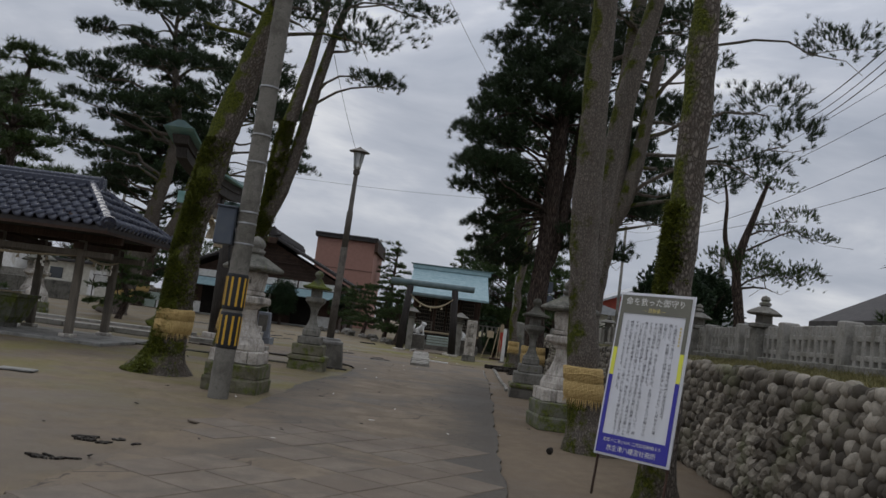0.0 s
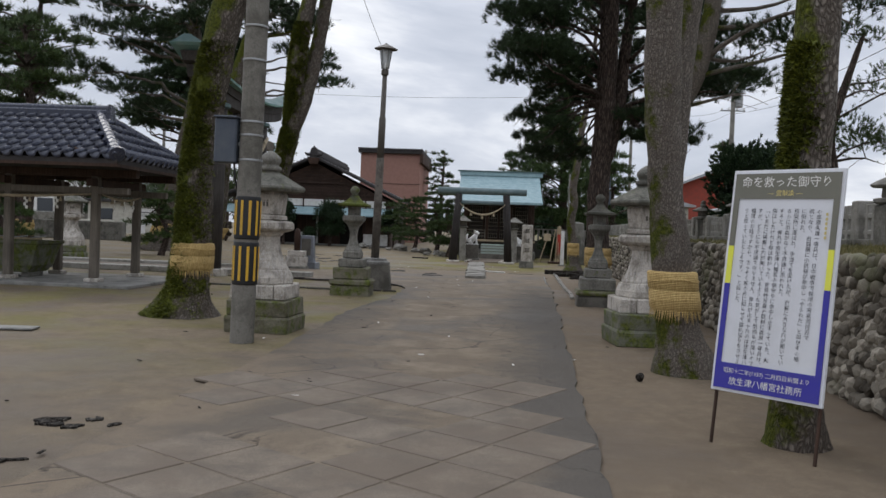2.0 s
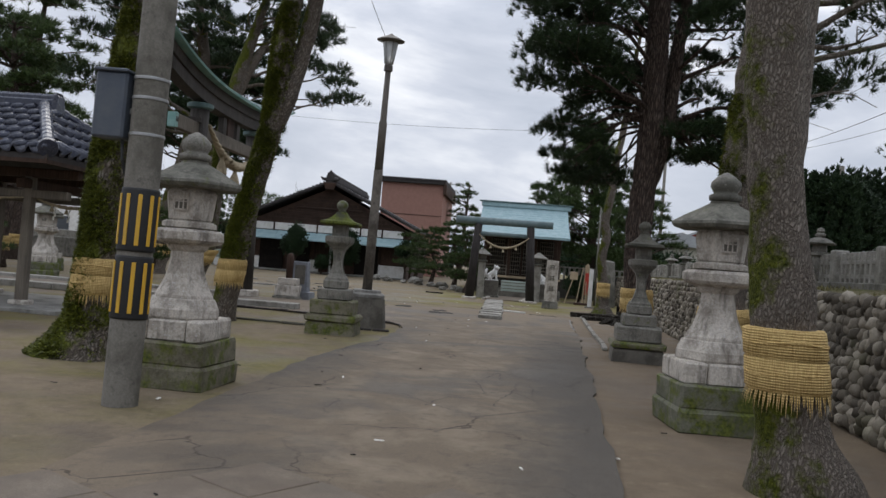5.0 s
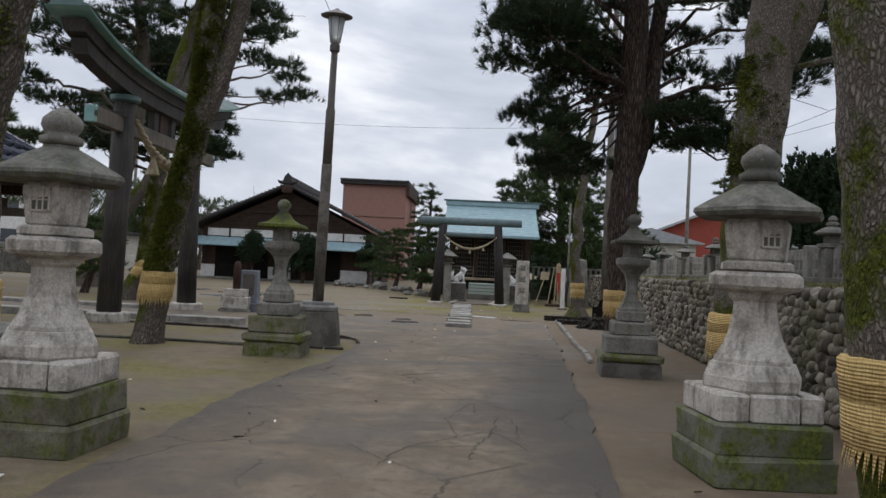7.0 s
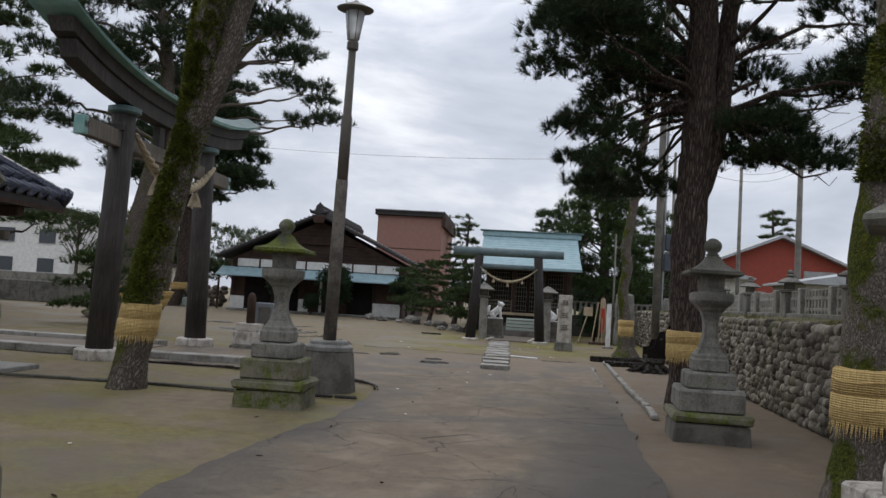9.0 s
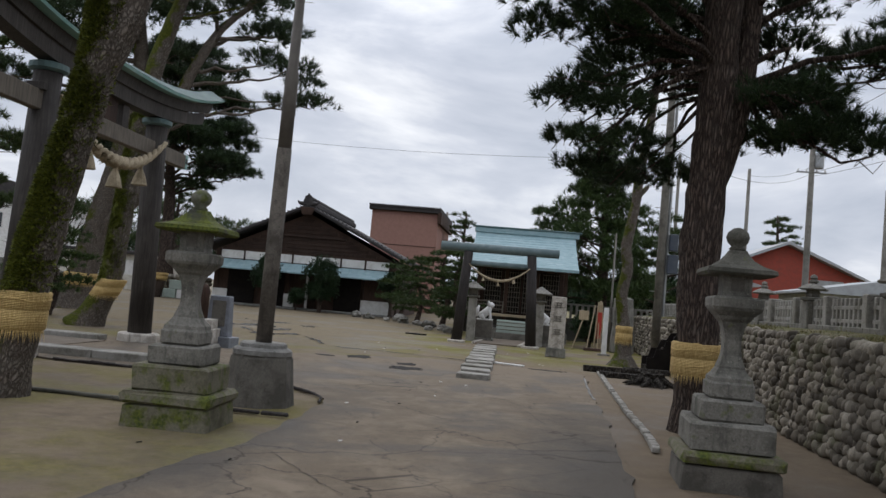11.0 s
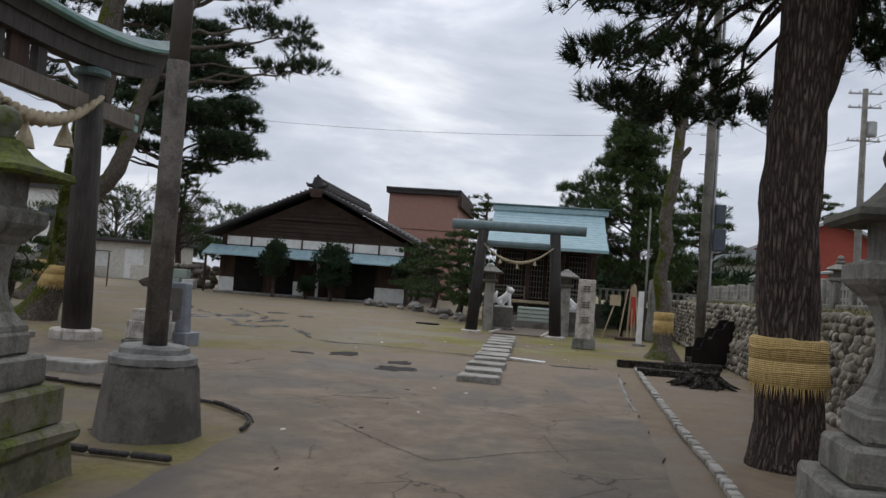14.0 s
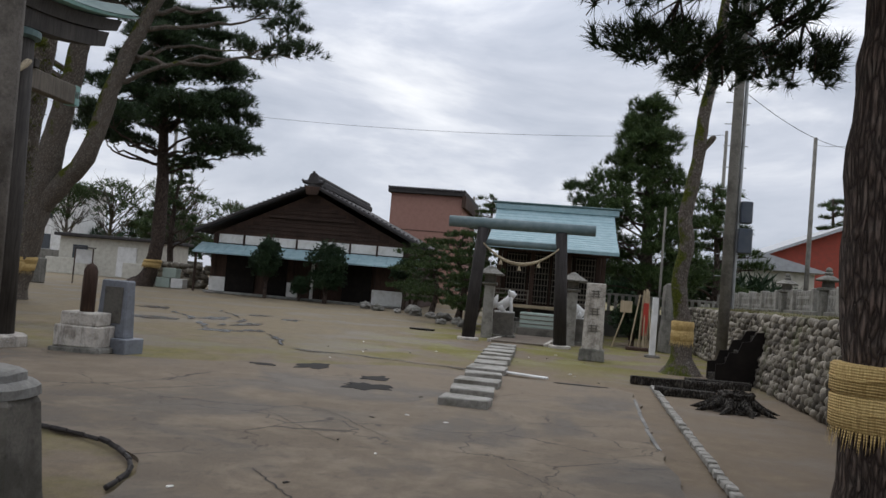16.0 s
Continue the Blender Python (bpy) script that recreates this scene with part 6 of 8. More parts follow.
# pine by the outbuilding
pine((-24.5, 66), [[(-24.9, 66, -0.1, 0.62), (-24.4, 66, 1.0, 0.46), (-24.1, 66, 3.0, 0.42), (-24.2, 66, 7, 0.36), (-24.6, 66, 12, 0.22), (-24.6, 66, 16, 0.06)]],
     whorl(-24.2, 66, 9.0, 17.5, 5.0, 3.0, 44, 75, 0.42, 1.9) +
     [(-19.4, 66, 8.8, 1.2, 1.2, 0.5), (-20.6, 66, 9.8, 1.5, 1.3, 0.6), (-22.4, 66, 7.7, 1.3, 1.2, 0.5), (-21.2, 65.5, 8.4, 1.3, 1.2, 0.5), (-26.2, 66, 8.9, 1.4, 1.3, 0.5), (-28.2, 66, 9.2, 1.2, 1.2, 0.5), (-28.8, 66, 12.6, 1.6, 1.4, 0.6), (-20.4, 66, 11.6, 1.5, 1.3, 0.6), (-21.0, 66, 13.9, 1.6, 1.4, 0.6)],
     "tall pine with a straw wrap beside the outbuilding", 91, M_BARK, M_NEEDLE, per_m2=55, count=14, length=0.45, width=0.05, band=(1.2, 0.5), flare=1.6, limb_r=0.1)

# bent pine by the old steps
pine((3.55, 38.1), [[(3.60, 38.1, -0.1, 0.30), (3.58, 38.1, 0.6, 0.225), (3.56, 38.1, 1.2, 0.20), (3.42, 38.1, 2.1, 0.18), (3.54, 38.1, 3.0, 0.17), (3.46, 38.1, 3.7, 0.165), (3.65, 38.1, 5.0, 0.15), (3.72, 38.1, 6.1, 0.14), (3.9, 38.1, 7.3, 0.13), (4.1, 38.1, 9.6, 0.09), (4.4, 38.1, 12, 0.04)],
                    [(3.68, 38.1, 5.2, 0.07), (3.92, 38.1, 5.5, 0.075), (4.0, 38.1, 5.6, 0.05)]],
     whorl(4.2, 38.1, 9.6, 12.5, 2.2, 1.2, 14, 85, 0.36, 1.0), "bent slender pine with a straw wrap near old steps", 101, M_BARKSOME, M_NEEDLE, per_m2=45, count=18, length=0.24, width=0.022, band=(0.75, 0.235), flare=1.9)

# dense pine behind the small shrine
pine((4.6, 56.5), [[(4.6, 56.5, -0.1, 0.34), (4.6, 56.5, 3, 0.28), (4.5, 56.5, 7, 0.18), (4.5, 56.5, 11, 0.04)]],
     whorl(4.2, 56.5, 2.0, 10.4, 3.9, 0.5, 64, 95, 0.62, 1.2) + [(1.4, 56.5, 6.6, 0.8, 0.9, 0.35), (7.4, 56.5, 5.2, 1.0, 1.0, 0.5), (4.5, 56.5, 10.7, 0.35, 0.35, 0.6)],
     "dense conical young pine behind the small shrine", 111, M_BARK, M_NEEDLE2, per_m2=65, count=16, length=0.34, width=0.035)

# twisted pine on the raised ground
pine((7.6, 20.5), [[(7.6, 20.5, 1.5, 0.16), (7.45, 20.5, 2.8, 0.13), (7.3, 20.5, 4.0, 0.11), (7.6, 20.5, 5.2, 0.08), (7.9, 20.5, 6.2, 0.04)],
                   [(7.3, 20.5, 3.8, 0.07), (6.95, 20.5, 4.6, 0.06), (6.9, 20.5, 5.6, 0.04), (6.75, 20.5, 6.3, 0.02)]],
     [(8.10, 20.50, 6.10, 0.57, 0.57, 0.27), (8.70, 20.50, 5.40, 0.69, 0.57, 0.28), (7.60, 20.50, 6.30, 0.46, 0.46, 0.23), (8.30, 20.60, 5.00, 0.69, 0.57, 0.28), (9.20, 20.50, 4.90, 0.57, 0.57, 0.27), (7.50, 20.50, 3.90, 1.03, 0.92, 0.66), (8.30, 20.60, 3.70, 1.03, 0.92, 0.61), (8.90, 20.40, 3.90, 0.69, 0.69, 0.42), (7.00, 20.50, 4.20, 0.57, 0.57, 0.28)],
     "small twisted garden pine on the raised ground", 121, M_BARK, M_NEEDLE2, per_m2=190, count=22, length=0.10, width=0.0095, limb_r=0.04, flare=1.2)


# The default lighter needles put the brighter light on these crowns into colour.
def far_pine(x, y, h, spread, seed, label, z0=0.45, mat=None, band=None):
    pine((x, y), [[(x, y, -0.1, 0.028 * h), (x + 0.03 * h * math.sin(seed), y, 0.45 * h, 0.02 * h), (x + 0.05 * h * math.cos(seed), y, h, 0.006 * h)]],
         whorl(x, y, z0 * h, h, spread, spread * 0.4, 25, seed, 0.30, spread * 0.36), label, seed, M_BARK, mat or M_NEEDLE2, per_m2=46, count=14, length=0.40, width=0.045, limb_r=0.1, band=band)


far_pine(-25.5, 45, 14.0, 4.6, 201, "tall spreading pine behind the pavilion", band=(0.8, 0.42))
far_pine(-30.5, 52, 13.0, 4.8, 202, "broad pine behind the pavilion", 0.35)
far_pine(-20.2, 36, 10.0, 3.6, 203, "spreading pine behind the pavilion", 0.45, band=(0.75, 0.32))
far_pine(-31.0, 42, 10.5, 4.2, 204, "broad low pine beyond the courtyard", 0.3, band=(0.75, 0.33))
far_pine(-38.0, 58, 12.5, 4.6, 205, "tall pine at the far side of the courtyard", 0.3)
far_pine(-27.0, 74, 9.0, 2.8, 206, "pine behind the outbuilding", 0.3)
far_pine(-20.5, 92, 8.5, 3.0, 207, "pine beside the timber hall", 0.25)
far_pine(-6.3, 96, 10.5, 2.0, 208, "pine rising behind the small shrine", 0.55)
far_pine(1.8, 100, 10.8, 1.8, 209, "pine top behind the shrine roof", 0.5)
far_pine(8.3, 60, 7.5, 2.6, 210, "pine at the end of the wall", 0.2, M_NEEDLE2)
far_pine(30.0, 110, 14.5, 3.4, 211, "pine behind the red storehouse", 0.5)
far_pine(14.8, 25.0, 6.0, 1.6, 212, "pine beyond the stone fence", 0.35)


def clipped_shrub(x, y, z, h, r, label, seed, stem=0.25, mat=None, dens=60, name="shrub", category="shrub"):
    rng = np.random.default_rng(seed)
    root = thing(name, (x, y, z), label, category)
    own = tube([(0, 0, -0.05), (0.03, 0, h * 0.5), (0, 0.02, h * 0.8)], [0.09 * r + 0.03, 0.06, 0.02], 8)
    for a in np.linspace(0, 5.5, 6):
        tube([(0, 0, h * stem), (0.4 * r * math.cos(a), 0.4 * r * math.sin(a), h * 0.55), (0.7 * r * math.cos(a), 0.7 * r * math.sin(a), h * 0.75)], [0.05, 0.03, 0.01], 5, bm=own)
    part("stem", own, M_BARK, root)
    pads = []
    for i in range(18):
        u = rng.normal(size=3)
        u /= np.linalg.norm(u)
        pads.append((u[0] * r * 0.5, u[1] * r * 0.5, h * (stem + (1 - stem) * 0.5) + u[2] * h * (1 - stem) * 0.30, r * 0.55, r * 0.55, h * (1 - stem) * 0.26))
    part("crown", crown_mesh("crown", pads, rng, dens * 4.5, 8, 0.09 + 0.02 * r, 0.06, mat or M_LEAF), M_LEAF, root, "dense clipped leaves")
    return root


clipped_shrub(-16.2, 64.2, 0, 3.5, 1.05, "clipped dark green shrub before the timber hall", 301, 0.2)
clipped_shrub(-12.5, 64.0, 0, 3.5, 1.25, "rounded clipped shrub before the timber hall", 302, 0.08)
clipped_shrub(-14.2, 64.5, 0, 1.4, 0.6, "small clipped bush at the hall door", 303, 0.1)
clipped_shrub(-8.0, 64.5, 0, 2.9, 0.8, "tall garden shrub at the corner of the hall", 304, 0.25)
clipped_shrub(6.9, 24.5, 1.55, 2.6, 1.2, "dense dark evergreen bush behind the stone fence", 305, 0.05)
clipped_shrub(7.9, 25.4, 1.55, 2.7, 1.3, "dense dark evergreen bush behind the stone fence", 306, 0.05)
clipped_shrub(3.4, 48.2, 0, 1.5, 0.8, "low dark bush beside the small shrine", 307, 0.05)


def cloud_pine(x, y, h, w, seed, label):
    rng = np.random.default_rng(seed)
    pads = []
    for i in range(9):
        s = 0.22 + 0.78 * i / 8
        a = i * 2.1 + seed
        reach = w * (1.05 - 0.75 * s)
        pads.append((x + reach * math.cos(a), y + 0.6 * reach * math.sin(a), h * s, w * 0.68, w * 0.6, 0.2))
    pine((x, y), [[(x, y, -0.1, 0.15), (x + 0.25, y, h * 0.4, 0.12), (x - 0.15, y, h * 0.75, 0.08), (x, y, h, 0.03)]], pads, label, seed, M_BARK, M_NEEDLE2, per_m2=120, count=12, length=0.2, width=0.035, limb_r=0.05, group="clipped garden pines", flare=1.2)


cloud_pine(-7.0, 62.0, 3.2, 1.2, 401, "clipped garden pine with layered pads")
cloud_pine(-5.4, 58.0, 3.4, 1.5, 402, "clipped garden pine with layered pads by the gate")
cloud_pine(-3.6, 54.0, 3.8, 1.6, 403, "layered garden pine beside the small shrine")
cloud_pine(-2.6, 50.5, 3.2, 1.0, 404, "layered garden pine against the shrine wall")
cloud_pine(-14.5, 37.0, 2.6, 1.2, 405, "low clipped garden pine in the courtyard")
cloud_pine(-19.5, 33.0, 2.6, 1.3, 406, "low clipped garden pine in the courtyard")


def bare_tree(x, y, h, seed, label):
    rng = np.random.default_rng(seed)
    root = thing("bare_tree", (x, y, 0), label, "tree", "bare trees beyond the courtyard")
    own = tube([(0, 0, -0.1), (0.1, 0, h * 0.4), (0, 0, h * 0.7)], [0.22, 0.16, 0.08], 8)
    for i in range(26):
        a, s = rng.uniform(0, 6.28), rng.uniform(0.25, 0.7)
        p = np.array([0.1 * math.sin(3 * s), 0, h * s])
        q = p + np.array([math.cos(a), math.sin(a), rng.uniform(0.6, 1.5)]) * h * rng.uniform(0.15, 0.3)
        tube([p, (p + q) / 2 + rng.normal(size=3) * 0.15, q], [0.07, 0.045, 0.015], 5, bm=own)
        for _ in range(4):
            e = q + rng.normal(size=3) * h * 0.09 + np.array([0, 0, 0.3])
            tube([(p + q) / 2, q * 0.6 + e * 0.4, e], [0.03, 0.02, 0.008], 4, bm=own)
    part("trunk", own, M_BARKSOME, root)
    pads = [(rng.uniform(-0.3, 0.3) * h, rng.uniform(-0.3, 0.3) * h, h * rng.uniform(0.5, 0.95), 0.16 * h, 0.16 * h, 0.1 * h) for _ in range(10)]
    part("crown", crown_mesh("crown", pads, rng, 22, 8, 0.35, 0.06, M_NEEDLE2), M_NEEDLE2, root, "thin leaves on bare twigs")


bare_tree(-36.5, 92, 9.5, 501, "thin-leaved winter tree behind the outbuilding")
bare_tree(-31.0, 95, 8.0, 502, "thin-leaved winter tree behind the outbuilding")
bare_tree(-46.0, 90, 8.5, 503, "thin-leaved winter tree beyond the courtyard")
bare_tree(-41.5, 90, 9.0, 505, "thin-leaved winter tree behind the outbuilding")
bare_tree(-33.5, 88, 8.2, 506, "thin-leaved winter tree behind the outbuilding")
bare_tree(-22.0, 90, 7.5, 507, "thin-leaved winter tree beside the hall")
bare_tree(-26.0, 88, 7.0, 504, "thin-leaved winter tree beside the hall")

# ---- stone fence on the raised ground ----


def fence_x(y):
    return 4.47 + 0.055 * y


def make_fence():
    root = thing("stone_fence", (0, 0, 0), "grey stone fence of square balusters on a low plinth", "fence")
    ang = math.degrees(math.atan(0.055))
    post_mesh = mesh_of(box(0.10, 0.10, 0.50, (0, 0, 0), 0.012), "baluster", M_KERB)
    y = 6.0
    while y < 54:
        n = 2.02
        ym = y + n / 2
        part("plinth", box(0.26, n - 0.01, 0.14, (0, 0, 0), 0.015), M_ANDESITE, root, m=pose(fence_x(ym), ym, 1.56, 0, 0, -ang))
        part("rail", box(0.09, n - 0.30, 0.07, (0, 0, 0), 0.01), M_KERB, root, m=pose(fence_x(ym), ym, 1.76, 0, 0, -ang))
        part("rail", box(0.09, n - 0.30, 0.07, (0, 0, 0), 0.01), M_KERB, root, m=pose(fence_x(ym), ym, 1.99, 0, 0, -ang))
        part("pillar", box(0.24, 0.24, 0.66, (0, 0, 0), 0.02), M_KERB, root, m=pose(fence_x(y), y, 1.58, 0, 0, -ang))
        for k in range(8):
            yy = y + 0.26 + k * 0.215
            part("baluster", post_mesh, M_KERB, root, m=pose(fence_x(yy), yy, 1.69, 0, 0, -ang))
        y += n
    return root


make_fence()


def fence_lantern(y, s, label):
    root = thing("stone_lantern", pose(fence_x(y) - 0.02, y, 1.52) @ Matrix.Scale(s, 4), label, "stone lantern", "lanterns on the stone fence")
    part("post", box(0.40, 0.40, 0.85, (0, 0, -0.04), 0.025, rough=0.006), M_ANDESITE, root)
    part("platform", lathe([(0.22, 0.81), (0.31, 0.84), (0.31, 0.90), (0.22, 0.92)], 6, wob=0.006), M_ANDESITE, root)
    part("fire_box", lathe([(0.17, 0.92), (0.18, 0.95), (0.17, 1.10)], 6, wob=0.004), M_DARKCON, root)
    part("roof", lathe([(0.17, 1.10), (0.36, 1.10), (0.38, 1.13), (0.26, 1.20), (0.13, 1.26), (0.10, 1.27)], 6, wob=0.012), M_ANDESITE, root)
    part("finial", lathe([(0.08, 1.27), (0.12, 1.30), (0.12, 1.34), (0.07, 1.37), (0.10, 1.41), (0.07, 1.47), (0.01, 1.50)], 12), M_ANDESITE, root)


for yy in (13.1, 17.1, 21.2, 25.2, 29.3, 33.3, 37.4, 41.4):
    fence_lantern(yy, 0.78, "small weathered stone lantern standing on the fence line")


def make_back_fence():
    root = thing("stone_fence", (0, 0, 0), "stone fence across the back of the shrine ground", "fence")
    part("wall", box(11.5, 0.5, 1.15, (3.2, 55.6, -0.05), 0.03), M_MORTAR, root, "dark low wall")
    part("rail", box(11.5, 0.12, 0.09, (3.2, 55.5, 1.80), 0.01), M_KERB, root)
    me = mesh_of(box(0.13, 0.13, 0.72, (0, 0, 0), 0.012), "baluster", M_KERB)
    for x in np.arange(-2.4, 9.0, 0.30):
        part("baluster", me, M_KERB, root, m=pose(x, 55.5, 1.10))


make_back_fence()

# ---- information sign ----


def make_sign():
    across = Vector((0.72, -0.69, 0)).normalized()
    up = Vector((0.155, 0.17, 1.72)).normalized()
    up = (up - across * up.dot(across)).normalized()
    face = across.cross(up).normalized()
    m = Matrix.Translation((1.77, 8.69, 0.45)) @ Matrix((across, face * -1, up)).transposed().to_4x4() @ Matrix.Diagonal((0.95, 1, 0.985, 1))
    w, h = 0.90, 1.76
    root = thing("sign_board", m, "white shrine notice panel with olive and blue borders on thin legs", "sign board")
    # local axes: x across, y behind the panel, z up
    part("panel", box(w, 0.03, h, (w / 2, 0.02, 0), 0.004), M_WHITE, root, "white framed panel")
    e = -0.0015
    inner = w - 0.05
    part("header", box(inner, 0.006, 0.20, (w / 2, e, h - 0.23), 0), M_OLIVE, root, "olive title band")
    part("footer", box(inner, 0.006, 0.20, (w / 2, e, 0.025), 0), M_BLUE, root, "blue footer band")
    for x in (0.025 + 0.0225, w - 0.025 - 0.0225):
        part("border", box(0.045, 0.006, 0.38, (x, e, h - 0.61), 0), M_OLIVE, root)
        part("border", box(0.045, 0.006, 0.30, (x, e, h - 0.91), 0), M_LEMON, root, "yellow border")
        part("border", box(0.045, 0.006, h - 0.91 - 0.225, (x, e, 0.225), 0), M_BLUE, root)
    for x in (0.03, w - 0.03):
        part("leg", tube([(x, 0.055, 1.2), (x, 0.055, -0.42)], 0.014, 8), M_DARKWOOD, root, "thin rusty leg")

    def words(text, size, x, z, mat, align="CENTER", gap=1.0, name="lettering"):
        c = bpy.data.curves.new("lettering", "FONT")
        c.body, c.size, c.align_x, c.align_y, c.space_line, c.resolution_u = text, size, align, "CENTER", gap, 1
        t = new("tmp", c)
        bpy.context.view_layer.update()
        me = bpy.data.meshes.new_from_object(t.evaluated_get(bpy.context.evaluated_depsgraph_get()))
        bpy.data.objects.remove(t)
        me.materials.clear()
        me.materials.append(mat)
        me.transform(pose(x, -0.0065, z, 90, 0, 0))
        part(name, me, mat, root)

    words("命を救った御守り", 0.092, w / 2, h - 0.105, M_PAPER)
    words("— 霊験談 —", 0.05, w / 2, h - 0.19, M_GOLD)
    words("昭和十二年(1937) 二月四日新聞より", 0.044, w / 2, 0.165, M_PAPER)
    words("放生津八幡宮社務所", 0.066, w / 2, 0.085, M_PAPER)
    columns = ["の高原久雄一等兵は、日中戦争で徐州の宋家河付近で", "戦となり、右脇腹に小銃弾が命中し「やられた」と叫びその場", "に倒れた。", "担架所に運ばれ、手当てを受けたが、衣服に大きな穴が開いてい",
               "るのに出血がなく不思議に思われた。", "すると、弾丸が放生津八幡宮の御守りに命中し止まっていた。火", "傷はしたけれど命は助かった。菅原特派員の取材に高原一等兵は、",
               "「いまだに横腹に穴が開いているような気がして気持ちが悪いので", "すが、どうにも不思議でなりません。弾丸が止まったのは放生津八", "幡宮のお陰ですから、さっそく家の方に知らせて御礼詣りをさせよ", "うと思っていたところです。」と話した。"]
    turned = {"、": "︑", "。": "︒", "「": "﹁", "」": "﹂"}
    pitch = 0.041
    for i, col in enumerate(columns):
        x = w - 0.165 - i * 0.0585
        top = h - 0.31
        c = "\n".join(turned.get(ch, ch) for ch in col)
        words(c, pitch, x, top - pitch * len(col) / 2, M_INK, "CENTER", 1.0)
    bars = bmesh.new()
    for k in range(6):
        box(0.016, 0.002, 0.022, (w - 0.105, -0.0065, h - 0.36 - 0.035 * k), 0, bm=bars)
    part("heading", bars, M_GOLD, root)
    return root


make_sign()

# ---- things round the small shrine ----


def make_approach():
    root = thing("shrine_pavement", (0, 0, 0), "grey paved strip with pale stone edges leading to the shrine", "paving", kind="structure")
    part("paving", slab([(-1.25, 43.6), (0.35, 43.6), (0.75, 48.3), (-0.75, 48.3)], -0.05, 0.03), M_SLAB, root)
    for a, b in (((-1.32, 43.6), (-0.82, 48.3)), ((0.42, 43.6), (0.82, 48.3))):
        d = Vector((b[0] - a[0], b[1] - a[1], 0))
        part("edge_stone", box(d.length, 0.12, 0.09, (0, 0, -0.03), 0.01), M_GRANITE, root, m=pose((a[0] + b[0]) / 2, (a[1] + b[1]) / 2, 0, 0, 0, math.degrees(math.atan2(d.y, d.x))))


make_approach()


def make_planks():
    rng = random.Random(4)
    n = 11
    for i in range(n):
        s = i / (n - 1)
        y = 29.35 + 11.4 * s
        x = -0.50 - 0.2 * s
        own = box(0.68 + rng.uniform(-0.05, 0.05), 0.58 + rng.uniform(-0.12, 0.12), 0.125, (0, 0, 0), 0.012, rough=0.006)
        solid("stepping_slab", own, M_KERB, "pale worn stepping slab laid on the earth", "stepping stone", "stepping slabs to the small gate", m=pose(x, y, -0.012, rng.uniform(-1.5, 1.5), 0, rng.uniform(-6, 6)))


make_planks()


def make_name_stone():
    root = thing("stone_pillar", pose(1.62, 39.75, 0, 0, 0, -4), "pale inscribed stone pillar on a square base", "stone pillar")
    part("shaft", box(0.52, 0.36, 1.70, (0, 0, 0.26), 0.02, taper=0.94), M_GRANITE, root)
    part("base", box(0.66, 0.52, 0.30, (0, 0, -0.03), 0.02, taper=0.95), M_ANDESITE, root)
    marks = bmesh.new()
    for z in (1.60, 1.15, 0.72):
        for dz, ww in ((0.0, 0.24), (0.07, 0.2), (0.14, 0.24)):
            box(ww, 0.01, 0.025, (0, -0.185, z + dz), 0, bm=marks)
        box(0.025, 0.01, 0.2, (-0.05, -0.185, z - 0.02), 0, bm=marks)
        box(0.025, 0.01, 0.2, (0.07, -0.185, z - 0.02), 0, bm=marks)
    part("carving", marks, M_DARKCON, root, "worn dark carved characters")


make_name_stone()


def pedestal_figure(x, label, way):
    root = thing("statue_pedestal", pose(x, 46.0, 0), "dark stone block pedestal beside the shrine path", "pedestal")
    part("block", box(0.68, 0.62, 0.75, (0, 0, 0.1), 0.02), M_DARKCON, root)
    part("base", box(0.82, 0.76, 0.14, (0, 0, -0.03), 0.02), M_ANDESITE, root)
    own = tube([(0.20 * way, 0.02, 0.98), (0.05 * way, 0, 1.10), (-0.12 * way, -0.02, 1.26), (-0.17 * way, -0.02, 1.40)], [0.17, 0.16, 0.15, 0.11], 12, lump=0.10)
    tube([(-0.10 * way, -0.02, 1.44), (-0.24 * way, -0.03, 1.47), (-0.33 * way, -0.03, 1.42)], [0.14, 0.13, 0.085], 10, bm=own, lump=0.15)
    box(0.66, 0.40, 0.05, (0, 0, 0.845), 0.01, bm=own)
    for dy in (-0.10, 0.10):
        tube([(-0.16 * way, dy, 1.25), (-0.21 * way, dy, 1.05), (-0.22 * way, dy, 0.88)], [0.075, 0.055, 0.06], 8, bm=own)
        tube([(0.16 * way, dy * 1.3, 1.04), (0.08 * way, dy * 1.5, 0.93), (0.0, dy * 1.4, 0.88)], [0.11, 0.085, 0.05], 8, bm=own)
        tube([(-0.13 * way, dy, 1.54), (-0.10 * way, dy * 1.2, 1.62)], [0.05, 0.02], 6, bm=own)
    tube([(0.30 * way, 0, 0.98), (0.36 * way, 0, 1.20), (0.27 * way, 0, 1.42)], [0.07, 0.10, 0.03], 8, bm=own, lump=0.2)
    solid("guardian_statue", own, M_WHITEPAINT, label, "statue", "guardian figures", smooth=True, m=pose(x, 46.0, 0))


pedestal_figure(-1.05, "white carved guardian beast statue on a dark block", -1)
pedestal_figure(1.35, "white carved guardian beast statue on a dark block", 1)


